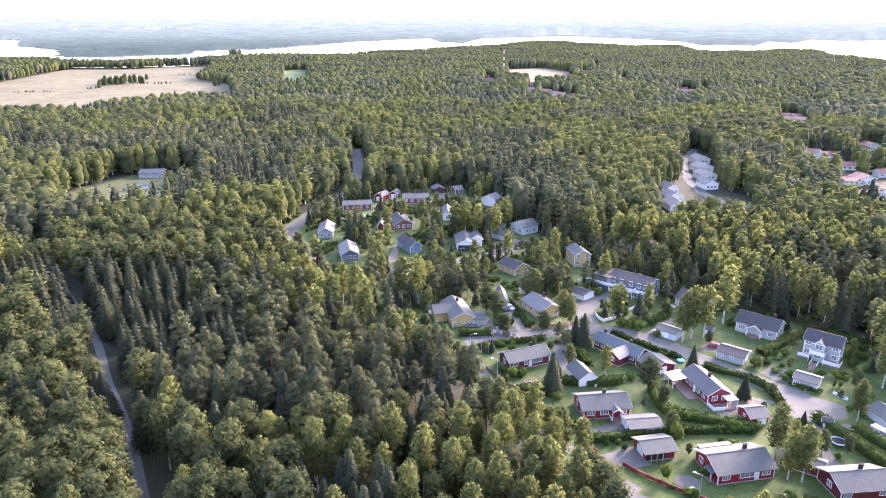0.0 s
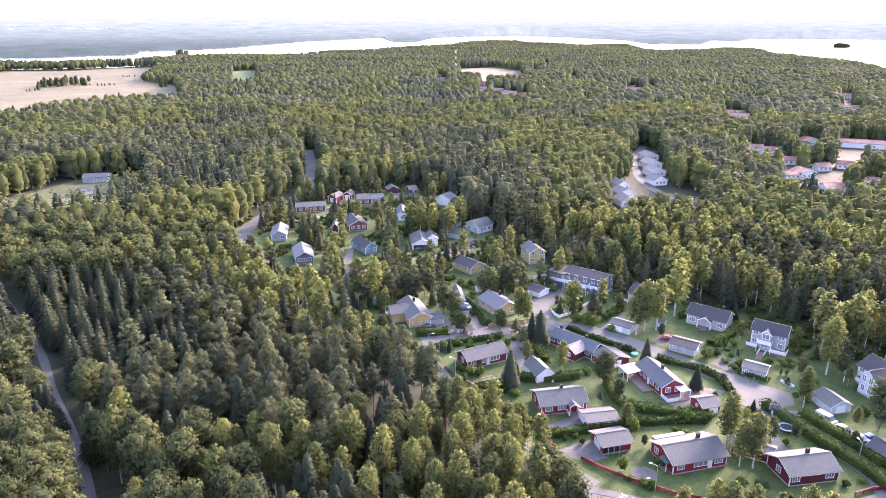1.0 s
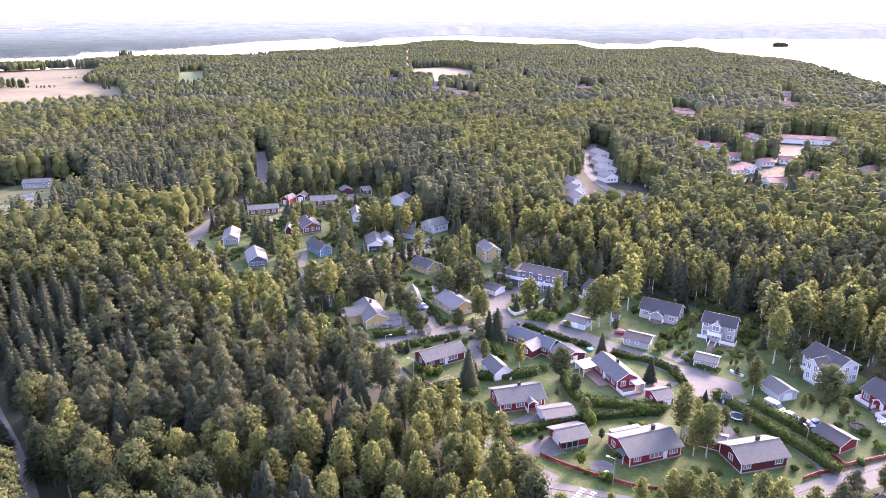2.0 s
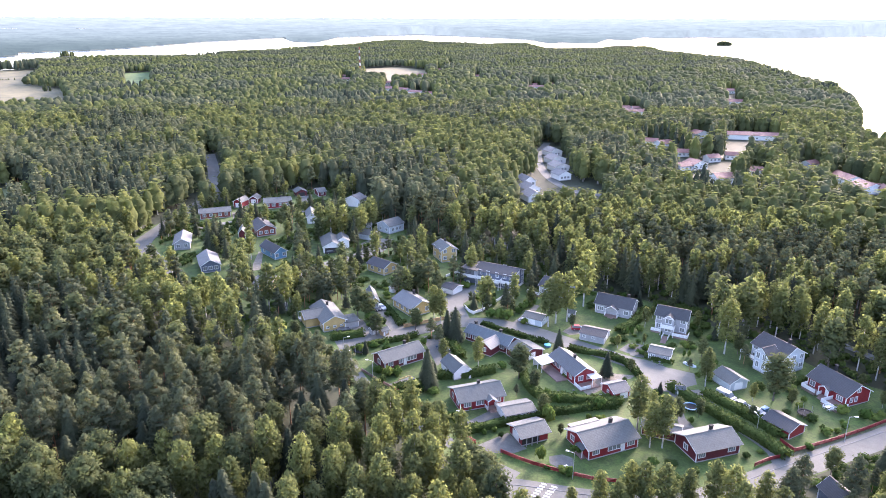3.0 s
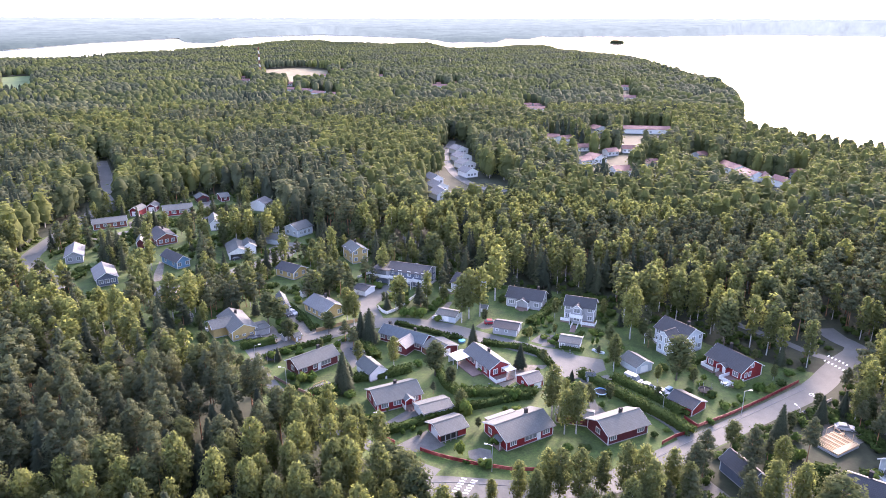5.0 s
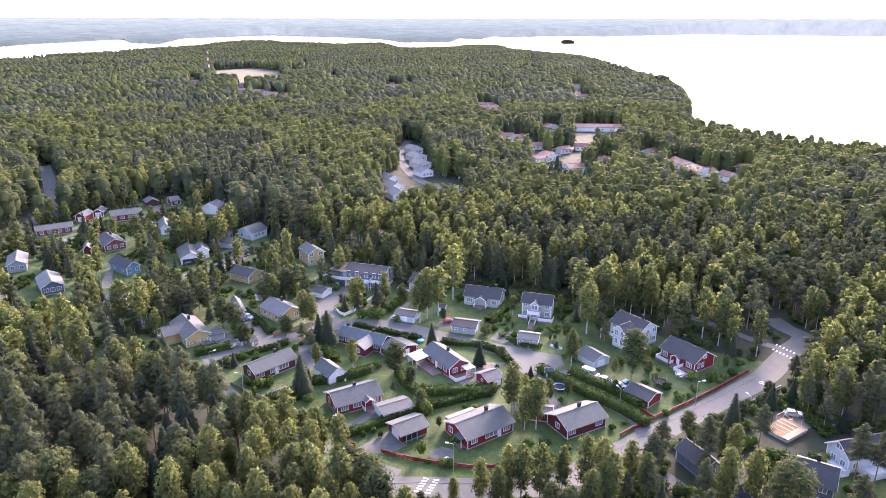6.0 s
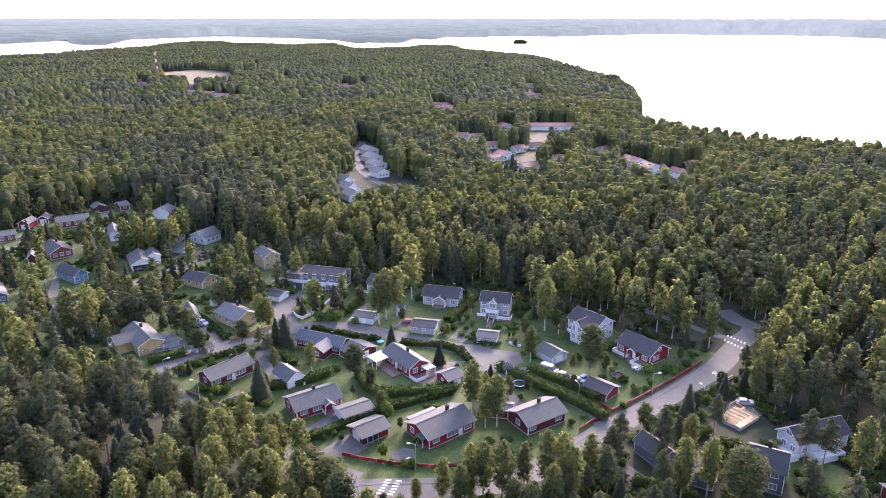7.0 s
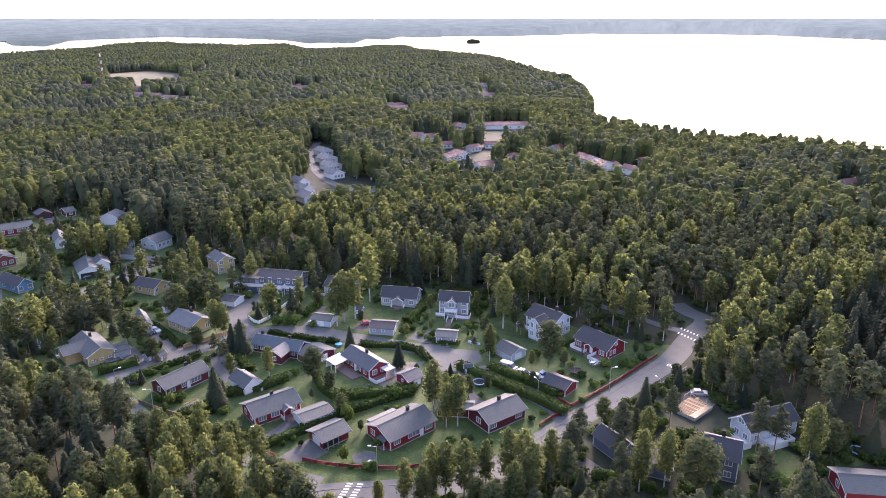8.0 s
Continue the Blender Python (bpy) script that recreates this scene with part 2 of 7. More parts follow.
class Geo:
    """Collects solid pieces and links them as one mesh."""

    def __init__(self):
        self.v, self.f = [], []

    def add(self, v, f):
        n = len(self.v)
        self.v += [tuple(p) for p in v]
        self.f += [tuple(n + i for i in q) for q in f]
        return self

    def box(self, x0, y0, z0, x1, y1, z1):
        v = [(x, y, z) for z in (z0, z1) for x, y in ((x0, y0), (x1, y0), (x1, y1), (x0, y1))]
        return self.add(v, [(3, 2, 1, 0), (4, 5, 6, 7), (0, 1, 5, 4), (1, 2, 6, 5), (2, 3, 7, 6), (3, 0, 4, 7)])

    def beam(self, a, b, w, h):
        """A bar of the section w x h from a to b."""
        a, b = Vector(a), Vector(b)
        d = (b - a).normalized()
        s = d.cross((0, 0, 1))
        s = Vector((1, 0, 0)) if s.length < 1e-3 else s.normalized()
        u = s.cross(d).normalized()
        v = [p + s * i * w / 2 + u * j * h / 2 for p in (a, b) for i, j in ((-1, -1), (1, -1), (1, 1), (-1, 1))]
        return self.add(v, [(3, 2, 1, 0), (4, 5, 6, 7), (0, 1, 5, 4), (1, 2, 6, 5), (2, 3, 7, 6), (3, 0, 4, 7)])

    def tube(self, a, b, r0, r1, n=8):
        a, b = Vector(a), Vector(b)
        d = (b - a).normalized()
        s = d.cross((0.3, 0.9, 0.31)).normalized()
        u = d.cross(s)
        v = [p + (s * math.cos(t) + u * math.sin(t)) * r for p, r in ((a, r0), (b, r1)) for t in [2 * math.pi * i / n for i in range(n)]]
        f = [(i, (i + 1) % n, n + (i + 1) % n, n + i) for i in range(n)] + [tuple(range(n - 1, -1, -1)), tuple(range(n, 2 * n))]
        return self.add(v, f)

    def prism(self, outline, z0, z1):
        """An upright slab over an outline given counter-clockwise."""
        n = len(outline)
        v = [(x, y, z) for z in (z0, z1) for x, y in outline]
        return self.add(v, [tuple(range(n - 1, -1, -1)), tuple(range(n, 2 * n))] + [(i, (i + 1) % n, n + (i + 1) % n, n + i) for i in range(n)])

    def link(self, name, mat, parent=None, label=""):
        me = bpy.data.meshes.new(name)
        me.from_pydata(self.v, [], self.f)
        me.materials.append(mat)
        ob = new(name, me)
        if parent:
            ob.parent = parent
        return tagged(ob, label)


def thing(name, label, category, x, y, yaw=0.0, z=0.0, group="", kind=""):
    ob = new(name)
    ob.matrix_basis = pose(x, y, z, 0, 0, yaw)
    return tagged(ob, label, category, group, kind)


def inside(px, py, poly):
    """Which of the points lie in the polygon."""
    res = np.zeros(np.shape(px), bool)
    n = len(poly)
    for i in range(n):
        (x0, y0), (x1, y1) = poly[i], poly[(i + 1) % n]
        if y0 == y1:
            continue
        res ^= ((y0 > py) != (y1 > py)) & (px < (x1 - x0) * (py - y0) / (y1 - y0) + x0)
    return res


def off_line(px, py, line):
    """Distance of the points from a polyline."""
    d = np.full(np.shape(px), 1e9)
    for (x0, y0), (x1, y1) in zip(line, line[1:]):
        dx, dy = x1 - x0, y1 - y0
        t = np.clip(((px - x0) * dx + (py - y0) * dy) / max(dx * dx + dy * dy, 1e-9), 0, 1)
        d = np.minimum(d, np.hypot(px - x0 - t * dx, py - y0 - t * dy))
    return d


def curve_through(points, step=2.0):
    """A smooth line through the points (Catmull-Rom)."""
    p = [np.array(q, float) for q in points]
    p = [2 * p[0] - p[1]] + p + [2 * p[-1] - p[-2]]
    out = []
    for a, b, c, d in zip(p, p[1:], p[2:], p[3:]):
        n = max(2, int(np.linalg.norm(c - b) / step))
        for i in range(n):
            t = i / n
            out.append(0.5 * (2 * b + (c - a) * t + (2 * a - 5 * b + 4 * c - d) * t * t + (3 * b - a - 3 * c + d) * t ** 3))
    return [tuple(q) for q in out] + [tuple(p[-2])]


def ribbon(name, points, width, mat, z=0.06, smooth=True, offset=0.0, thick=0.05):
    """A road or strip along a line, as a thin slab."""
    line = np.array(curve_through(points) if smooth else points, float)
    d = np.gradient(line, axis=0)
    d /= np.linalg.norm(d, axis=1)[:, None]
    nrm = np.stack([-d[:, 1], d[:, 0]], 1)
    l, r = line + nrm * (offset + width / 2), line + nrm * (offset - width / 2)
    ge = Geo()
    n = len(line)
    v = [(*p, z) for p in l] + [(*p, z) for p in r] + [(*p, z - thick) for p in l] + [(*p, z - thick) for p in r]
    f = []
    for i in range(n - 1):
        f += [(i, n + i, n + i + 1, i + 1), (2 * n + i, i, i + 1, 2 * n + i + 1), (n + i, 3 * n + i, 3 * n + i + 1, n + i + 1)]
    ge.add(v, f)
    return ge.link(name, mat)


def patch(name, outline, mat, z=0.03, label=""):
    """A flat piece of ground with an outline of its own."""
    a = sum(x0 * y1 - x1 * y0 for (x0, y0), (x1, y1) in zip(outline, outline[1:] + outline[:1]))
    o = outline if a > 0 else outline[::-1]
    return tagged(Geo().prism(o, z - 0.02, z).link(name, mat), label, "", "", "structure")


# ---------------------------------------------------------------- ground, lake, distance
LAKE = [(-993, 1492), (-899, 1452), (-820, 1434), (-724, 1360), (-608, 1364), (-505, 1407), (-449, 1564), (-357, 1593), (-195, 1709), (-120, 1805), (-23, 1948), (108, 2117), (209, 2315), (322, 2490), (420, 2497), (474, 2281), (564, 2146), (701, 2154), (652, 1783), (749, 1851), (802, 1822), (950, 1967), (976, 1897), (905, 1654), (885, 1487),
        (884, 1365), (775, 1081), (699, 884), (656, 778), (576, 662), (523, 583), (414, 458), (397, 426), (403, 400), (407, 353), (416, 326), (428, 307), (443, 288), (456, 264), (450, 229), (444, 203),
        (490, 100), (540, -200), (900, -560), (4600, -560), (4600, 900),
        (3231, 1435), (3121, 1664), (3377, 1898), (3457, 2199), (3652, 2630), (3467, 2869), (3164, 3200), (2994, 3360), (2893, 3265), (2498, 3171), (2193, 3064),
        (2042, 3335), (1809, 3234), (1695, 3308), (1392, 2843), (1350, 2974), (1139, 2593), (940, 2635), (981, 3018), (866, 3516), (755, 3948), (683, 4068), (331, 3676), (203, 3459), (80, 2754), (-34, 2944), (-53, 3438), (-229, 3078), (-331, 2923), (-540, 2255), (-714, 2089), (-666, 1923), (-736, 1889), (-808, 1800), (-885, 1769), (-947, 1767), (-1152, 2140), (-1413, 2385), (-1784, 3036), (-1908, 3106), (-2046, 3095)]
LAKE_RING = LAKE + LAKE[:1]


def lake_side(px, py):
    """Distance from the shore: minus on the water."""
    d = off_line(px, py, LAKE_RING)
    return np.where(inside(px, py, LAKE), -d, d)


gx, gy = np.meshgrid(np.arange(-4800, 4801, 60.0), np.arange(-600, 4921, 60.0))
side = lake_side(gx, gy)
gz = np.clip(side * 0.06, -4.0, 0.0)
ny, nx = gx.shape
idx = np.arange(nx * ny).reshape(ny, nx)
quads = np.stack([idx[:-1, :-1], idx[:-1, 1:], idx[1:, 1:], idx[1:, :-1]], -1).reshape(-1, 4)
ground = tagged(new("ground", mesh_of("ground", np.stack([gx, gy, gz], -1), quads, [FLOOR])), "dark mossy forest floor and lake bed", "ground", "", "structure")


def water_mat():
    m, nt, b, _ = blank("lake_water")
    b.inputs["Base Color"].default_value = (0.03, 0.04, 0.05, 1)
    b.inputs["Roughness"].default_value = 0.16
    b.inputs["IOR"].default_value = 1.33
    bumped(nt, noisy(nt, coords(nt, (1, 1, 1)), 0.12, 6, 0.6), b, 0.35, 0.6)
    return m


tagged(Geo().add([(-4800, -600, -0.7), (4800, -600, -0.7), (4800, 4900, -0.7), (-4800, 4900, -0.7)], [(0, 1, 2, 3)]).link("water", water_mat()),
       "calm pale lake under a bright sky", "lake", "", "structure")


def hazed_hills_mat():
    """Wooded distance; the blue haze of miles of air is painted in and glows."""
    m, nt, b, out = blank("hazed_distant_woods")
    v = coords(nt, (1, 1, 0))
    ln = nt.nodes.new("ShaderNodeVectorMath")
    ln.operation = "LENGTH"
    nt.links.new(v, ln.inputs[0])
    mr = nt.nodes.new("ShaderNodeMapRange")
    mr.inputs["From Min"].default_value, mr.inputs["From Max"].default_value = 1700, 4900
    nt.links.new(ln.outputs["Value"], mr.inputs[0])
    # aerial haze as colour: dark teal at the near shore, pale blue far out
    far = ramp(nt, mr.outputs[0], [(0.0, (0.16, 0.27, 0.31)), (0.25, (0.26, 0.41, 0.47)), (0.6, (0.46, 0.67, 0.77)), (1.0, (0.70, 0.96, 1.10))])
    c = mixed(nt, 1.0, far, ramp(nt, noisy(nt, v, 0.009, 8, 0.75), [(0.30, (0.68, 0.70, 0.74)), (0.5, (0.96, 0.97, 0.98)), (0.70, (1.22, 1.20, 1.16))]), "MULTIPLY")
    # emission carries the painted haze; the hills are no light source
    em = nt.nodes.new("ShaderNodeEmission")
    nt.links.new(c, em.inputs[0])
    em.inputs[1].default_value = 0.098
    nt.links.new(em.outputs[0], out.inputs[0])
    return m


ang, rad = np.meshgrid(np.radians(np.linspace(-38, 68, 520)), np.geomspace(1500, 4930, 90))
hx, hy = rad * np.sin(ang), rad * np.cos(ang)
hs = lake_side(hx, hy)
rnd = np.array([[noise.noise((x * 0.0012, y * 0.0012, 3.0)) + 0.5 * noise.noise((x * 0.004, y * 0.004, 7.0)) for x, y in zip(a, b)] for a, b in zip(hx, hy)])
bump = np.random.RandomState(4).uniform(0, 3, hx.shape)
NEAR_LAND = [(-1126, 1691), (-1033, 1670), (-942, 1649), (-842, 1582), (-708, 1588), (-588, 1640), (-526, 1832), (-418, 1867), (-229, 2011), (-142, 2129), (-27, 2308), (126, 2467), (244, 2707), (506, 3008), (567, 2730), (671, 2557), (835, 2568), (782, 2141), (946, 2150), (1154, 2244), (1079, 1975), (1049, 1765), (1000, 1300), (1000, 300), (1000, -100), (-1600, -100), (-1600, 1500)]
beyond = ~inside(hx, hy, NEAR_LAND)
rise = np.clip((rad - 3300) / 1600, 0, 1) ** 1.3
hz = np.where((hs > 8) & beyond, 8 + bump + 76 * rise + rnd * (4 + 10 * np.clip(rise * 3, 0, 1)) * np.clip((rad - 2200) / 800, 0.2, 1) * (1 - 0.8 * rise ** 3), -6.0)
ny, nx = hx.shape
idx = np.arange(nx * ny).reshape(ny, nx)
quads = np.stack([idx[:-1, :-1], idx[1:, :-1], idx[1:, 1:], idx[:-1, 1:]], -1).reshape(-1, 4)
tagged(new("backdrop", mesh_of("backdrop", np.stack([hx, hy, hz], -1), quads, [hazed_hills_mat()])), "wooded hills across the lake, self-lit with painted blue haze", "hills", "", "structure")

# fields and clearings
FIELD = [(-602.3, 889.6), (-645.6, 1031.2), (-684.7, 1306.8), (-608.2, 1309.3), (-566.2, 1310.7), (-516.5, 1373.4), (-448.4, 1391.9), (-406.5, 1246.7), (-371.3, 1076.6), (-307.1, 1013.2), (-229.7, 784.8), (-300.3, 777.0), (-332.9, 708.9), (-340.2, 651.9), (-408.7, 646.2), (-431.4, 633.1)]
FIELD_FAR = [(119.7, 1333.5), (189.7, 1366.2), (230.8, 1280.3), (175.5, 970.7), (96.0, 1048.7)]
GREEN_FIELD = [(-289.6, 1291.2), (-247.4, 1306.8), (-177.5, 933.7), (-211.5, 932.7)]
patch("ground_grain_field", FIELD, WHEAT, 0.4, "ripe pale yellow grain field")
patch("ground_stubble_field", FIELD_FAR, WHEAT, 0.4, "small pale stubble field")
patch("ground_green_field", GREEN_FIELD, HAY, 0.4, "bright green field beside the woods")
GLADE = [(-190, 325), (-205, 366), (-190, 415), (-160, 425), (-140, 404), (-140, 345), (-150, 320)]
patch("ground_glade", GLADE, MEADOW, 0.05, "mown grass glade round a far house")

VILLAGE = [(-61, 254), (-44, 227), (-27, 213), (-14, 186), (1, 171), (6.6, 161), (10, 147), (17, 139.5), (26, 130), (30, 121), (33, 110), (37, 96), (60, 70),
           (100, 60), (150, 58), (152, 66), (149, 76), (150, 87), (144, 100), (147, 109), (152, 117), (152, 125), (147, 130), (141, 138), (137, 144), (135, 151), (133, 167),
           (124, 168), (122, 184), (111, 203), (93, 217), (89, 237), (82, 258), (69, 278), (55, 286), (45, 300), (38, 312), (30, 352), (20, 384),
           (-5, 388), (-35, 374), (-52, 352), (-62, 342), (-74, 320), (-77, 300), (-72, 280)]
patch("ground_lawns", VILLAGE, GRASS, 0.03, "mown lawns and rough verges between the houses")
patch("ground_rough", [(37.2, 113.4), (51.0, 105.9), (67.5, 100.3), (83.7, 102.4), (99.2, 105.4), (120.4, 110.5), (142.0, 115.1), (154.7, 120.2), (144.3, 100.4), (150.6, 87.2), (150.6, 77.1), (153.7, 66.2), (150, 60), (60, 70), (34, 92)], FLOOR, 0.045, "dark rough ground under trees and shrubs")
patch("ground_lawns_south", [(117.9, 87.2), (130.6, 83.5), (133.6, 73.1), (144.2, 69.3), (147.5, 63.8), (138.2, 65.8), (122.3, 70.7), (116.4, 78.5)], GRASS, 0.06, "small lawn between dark trees")

# roads
MAIN = [(27.3, 114.5), (35.6, 115.4), (43.4, 112.4), (52.2, 108.3), (66.7, 103.3), (83.0, 105.4), (97.4, 108.8), (120.5, 113.9), (142.4, 118.9), (155.5, 124.5), (163.8, 128.2), (171.5, 131.0), (174.9, 134.2), (174.6, 139.5), (176.5, 147.0)]
STREET = [(6.6, 187.3), (21.3, 190.5), (34.5, 194.1), (43.1, 195.6), (53.2, 194.8), (64.8, 187.0), (75.8, 173.8), (88.3, 158.4), (95.8, 146.0)]
FENCE_ROAD = [(6.9, 184.7), (14.7, 156.4), (23.5, 141.1), (33.7, 126.0), (40.1, 118.2)]
CUL = [(46.4, 198.4), (47.5, 213.1), (53.8, 220.5), (59.6, 224.6)]
NORTH = [(33.5, 287.3), (27.2, 271.8), (15.1, 264.6), (1.3, 254.4), (-6.2, 248.0), (-18.1, 247.9), (-31.2, 249.1)]
FAR_ROAD = [(-50.6, 260.7), (-59.0, 274.9), (-65.7, 290.6), (-69.2, 303.4), (-65.4, 322.3), (-60.7, 343.5), (-49.3, 387.4), (-53.4, 434.0), (-64.2, 505.7)]
PATH = [(-53.0, 103.8), (-60.1, 116.1), (-69.9, 133.9), (-78.7, 148.0), (-89.9, 164.7), (-104.4, 188.7), (-131.3, 224.4), (-175.3, 281.7)]
WHITE_ROAD = [(157.7, 342.2), (146.0, 357.0), (145.9, 396.6), (160.0, 454.5), (185.5, 506.7)]
SIDE = [(97.3, 109.2), (99.4, 114.9), (99.0, 119.9), (97.1, 128.1), (95.1, 136.8), (95.0, 143.4)]
WOOD_ROAD = [(163.8, 128.2), (159.9, 134.0), (158.1, 141.3), (156.9, 146.5), (153.0, 160.0)]
ROADS = [(WOOD_ROAD, 3.0), (MAIN, 6.5), (STREET, 6.4), (FENCE_ROAD, 3.2), (CUL, 6.0), (NORTH, 6.0), (FAR_ROAD, 7.4), (PATH, 2.3), (WHITE_ROAD, 5.6), (SIDE, 4.5)]
for i, (line, w) in enumerate(ROADS):
    tagged(ribbon("road", line, w, ASPHALT, 0.06 + 0.004 * i), "worn grey asphalt road", "road", "", "structure")


# ---------------------------------------------------------------- trees
def unit(a):
    return a / np.maximum(np.linalg.norm(a, axis=-1, keepdims=True), 1e-6)


def leaf_cloud(rng, centres, radii, n, size, droop=0.0):
    """n leaf clumps, one bent triangle each, over the surfaces of the lobes."""
    centres, radii = np.array(centres, float), np.array(radii, float)
    w = radii[:, 0] * radii[:, 2]
    k = rng.choice(len(centres), n, p=w / w.sum())
    d = rng.normal(size=(n, 3))
    d[:, 2] = np.where(rng.rand(n) < 0.45, np.abs(d[:, 2]), d[:, 2])
    d /= np.linalg.norm(d, axis=1)[:, None]
    p = centres[k] + d * radii[k] * (1.12 * rng.uniform(0.2, 1.0, (n, 1)) ** 0.4)
    nrm = d + rng.normal(size=(n, 3)) * 0.4
    nrm[:, 2] += 0.2
    nrm /= np.linalg.norm(nrm, axis=1)[:, None]
    a = np.cross(nrm, rng.normal(size=(n, 3)))
    a /= np.linalg.norm(a, axis=1)[:, None]
    b = np.cross(nrm, a)
    s = size * rng.uniform(0.6, 1.4, (n, 1))
    th = rng.uniform(0, 6.28, (n, 1))
    tri = [p + s * (a * np.cos(th + q) + b * np.sin(th + q)) * rng.uniform(0.7, 1.2, (n, 1)) for q in (0, 2.1, 4.2)]
    v = np.stack(tri, 1).reshape(-1, 3)
    v[:, 2] -= droop * rng.rand(len(v))
    soft = unit(d * 0.75 + nrm * 0.45 + np.array([0, 0, 0.12]))
    return v, np.arange(3 * n).reshape(-1, 3), np.repeat(soft, 3, axis=0)


OCT = np.array([(1, 0, 0), (0, 1, 0), (-1, 0, 0), (0, -1, 0), (0, 0, 1), (0, 0, -1)], float)
OCT_F = np.array([(0, 1, 4), (1, 2, 4), (2, 3, 4), (3, 0, 4), (1, 0, 5), (2, 1, 5), (3, 2, 5), (0, 3, 5)])


def cores(rng, centres, radii, k=0.8):
    v, f, n = [], [], []
    for i, (c, r) in enumerate(zip(centres, radii)):
        t = rng.uniform(0, 6.28)
        rot = np.array([(math.cos(t), -math.sin(t), 0), (math.sin(t), math.cos(t), 0), (0, 0, 1)])
        v.append((OCT @ rot.T) * rng.uniform(0.8, 1.15, (6, 1)) * np.array(r) * k + np.array(c))
        f.append(OCT_F + 6 * i)
        n.append(unit(v[-1] - np.array(c)))
    return np.concatenate(v), np.concatenate(f), np.concatenate(n)


def stem(h, r, n=5, lean=0.0, segs=2):
    """A tapering trunk as triangles."""
    v, f = [], []
    for i in range(segs + 1):
        t = i / segs
        for j in range(n):
            a = 2 * math.pi * j / n
            rr = r * (1 - 0.8 * t) * (1.25 if i == 0 else 1)
            v.append((rr * math.cos(a) + lean * t * t * h, rr * math.sin(a), h * t - (0.3 if i == 0 else 0)))
    for i in range(segs):
        for j in range(n):
            a, b, c, d = i * n + j, i * n + (j + 1) % n, (i + 1) * n + (j + 1) % n, (i + 1) * n + j
            f += [(a, b, c), (a, c, d)]
    v = np.array(v)
    return v, np.array(f), unit(v * np.array([1.0, 1.0, 0.0]) + np.array([0, 0, 1e-3]))


def joined(parts):
    v, f, nn, n = [], [], [], 0
    for a, b, c in parts:
        v.append(a)
        f.append(b + n)
        nn.append(c)
        n += len(a)
    return np.concatenate(v), np.concatenate(f), np.concatenate(nn)


def limbs(rng, n, z0, z1, reach, r=0.07):
    out = []
    for i in range(n):
        z, a = rng.uniform(z0, z1), rng.uniform(0, 6.28)
        q = reach * rng.uniform(0.5, 1.0)
        tip = np.array([q * math.cos(a), q * math.sin(a), z + q * rng.uniform(0.2, 0.9)])
        base = np.array([0, 0, z])
        off = np.array([-math.sin(a), math.cos(a), 0]) * r
        up = np.array([0, 0, r])
        v = np.array([base + off, base - off, base + up * 1.5, tip])
        out.append((v, np.array([(0, 1, 3), (1, 2, 3), (2, 0, 3)]), unit(np.array([off, -off, up, up]))))
    return out


def egg(rng, kind, n, rings):
    """A closed, dented crown for trees too far to show their leaves: rings of points from the skirt to the tip."""
    z0, z1 = {"birch": (2.5, 18.0), "broadleaf": (2.0, 17.2), "pine": (3.0, 18.0), "spruce": (1.0, 18.4)}[kind]
    v, nn = [], []
    for i in range(rings):
        t = (i + 0.2) / (rings - 0.45)
        w = {"birch": 2.9 * math.sin(math.pi * (0.26 + 0.66 * t)) ** 0.8, "broadleaf": 3.5 * math.sin(math.pi * (0.26 + 0.62 * t)) ** 0.7,
             "pine": 2.9 * math.sin(math.pi * (0.28 + 0.63 * t)) ** 0.8, "spruce": 3.0 * (1 - t) ** 0.8 + 0.2}[kind]
        for j in range(n):
            a = 6.283 * (j + 0.5 * (i % 2)) / n + rng.uniform(-0.25, 0.25)
            q = w * rng.uniform(0.70, 1.22)
            v.append((q * math.cos(a), q * math.sin(a), z0 + (z1 - z0) * t + rng.uniform(-0.6, 0.6)))
            nn.append((math.cos(a), math.sin(a), 0.55 + 1.1 * t if kind != "spruce" else 0.8))
    v.append((rng.uniform(-0.3, 0.3), rng.uniform(-0.3, 0.3), z1 + (0.0 if kind == "spruce" else -0.4)))
    nn.append((0, 0, 1))
    f = []
    for i in range(rings - 1):
        for j in range(n):
            a, b, c, d = i * n + j, i * n + (j + 1) % n, (i + 1) * n + (j + 1) % n, (i + 1) * n + j
            f += [(a, b, c), (a, c, d)]
    f += [((rings - 1) * n + j, (rings - 1) * n + (j + 1) % n, rings * n) for j in range(n)]
    return np.array(v), np.array(f), unit(np.array(nn, float) + rng.normal(0, 0.10, (len(nn), 3)))


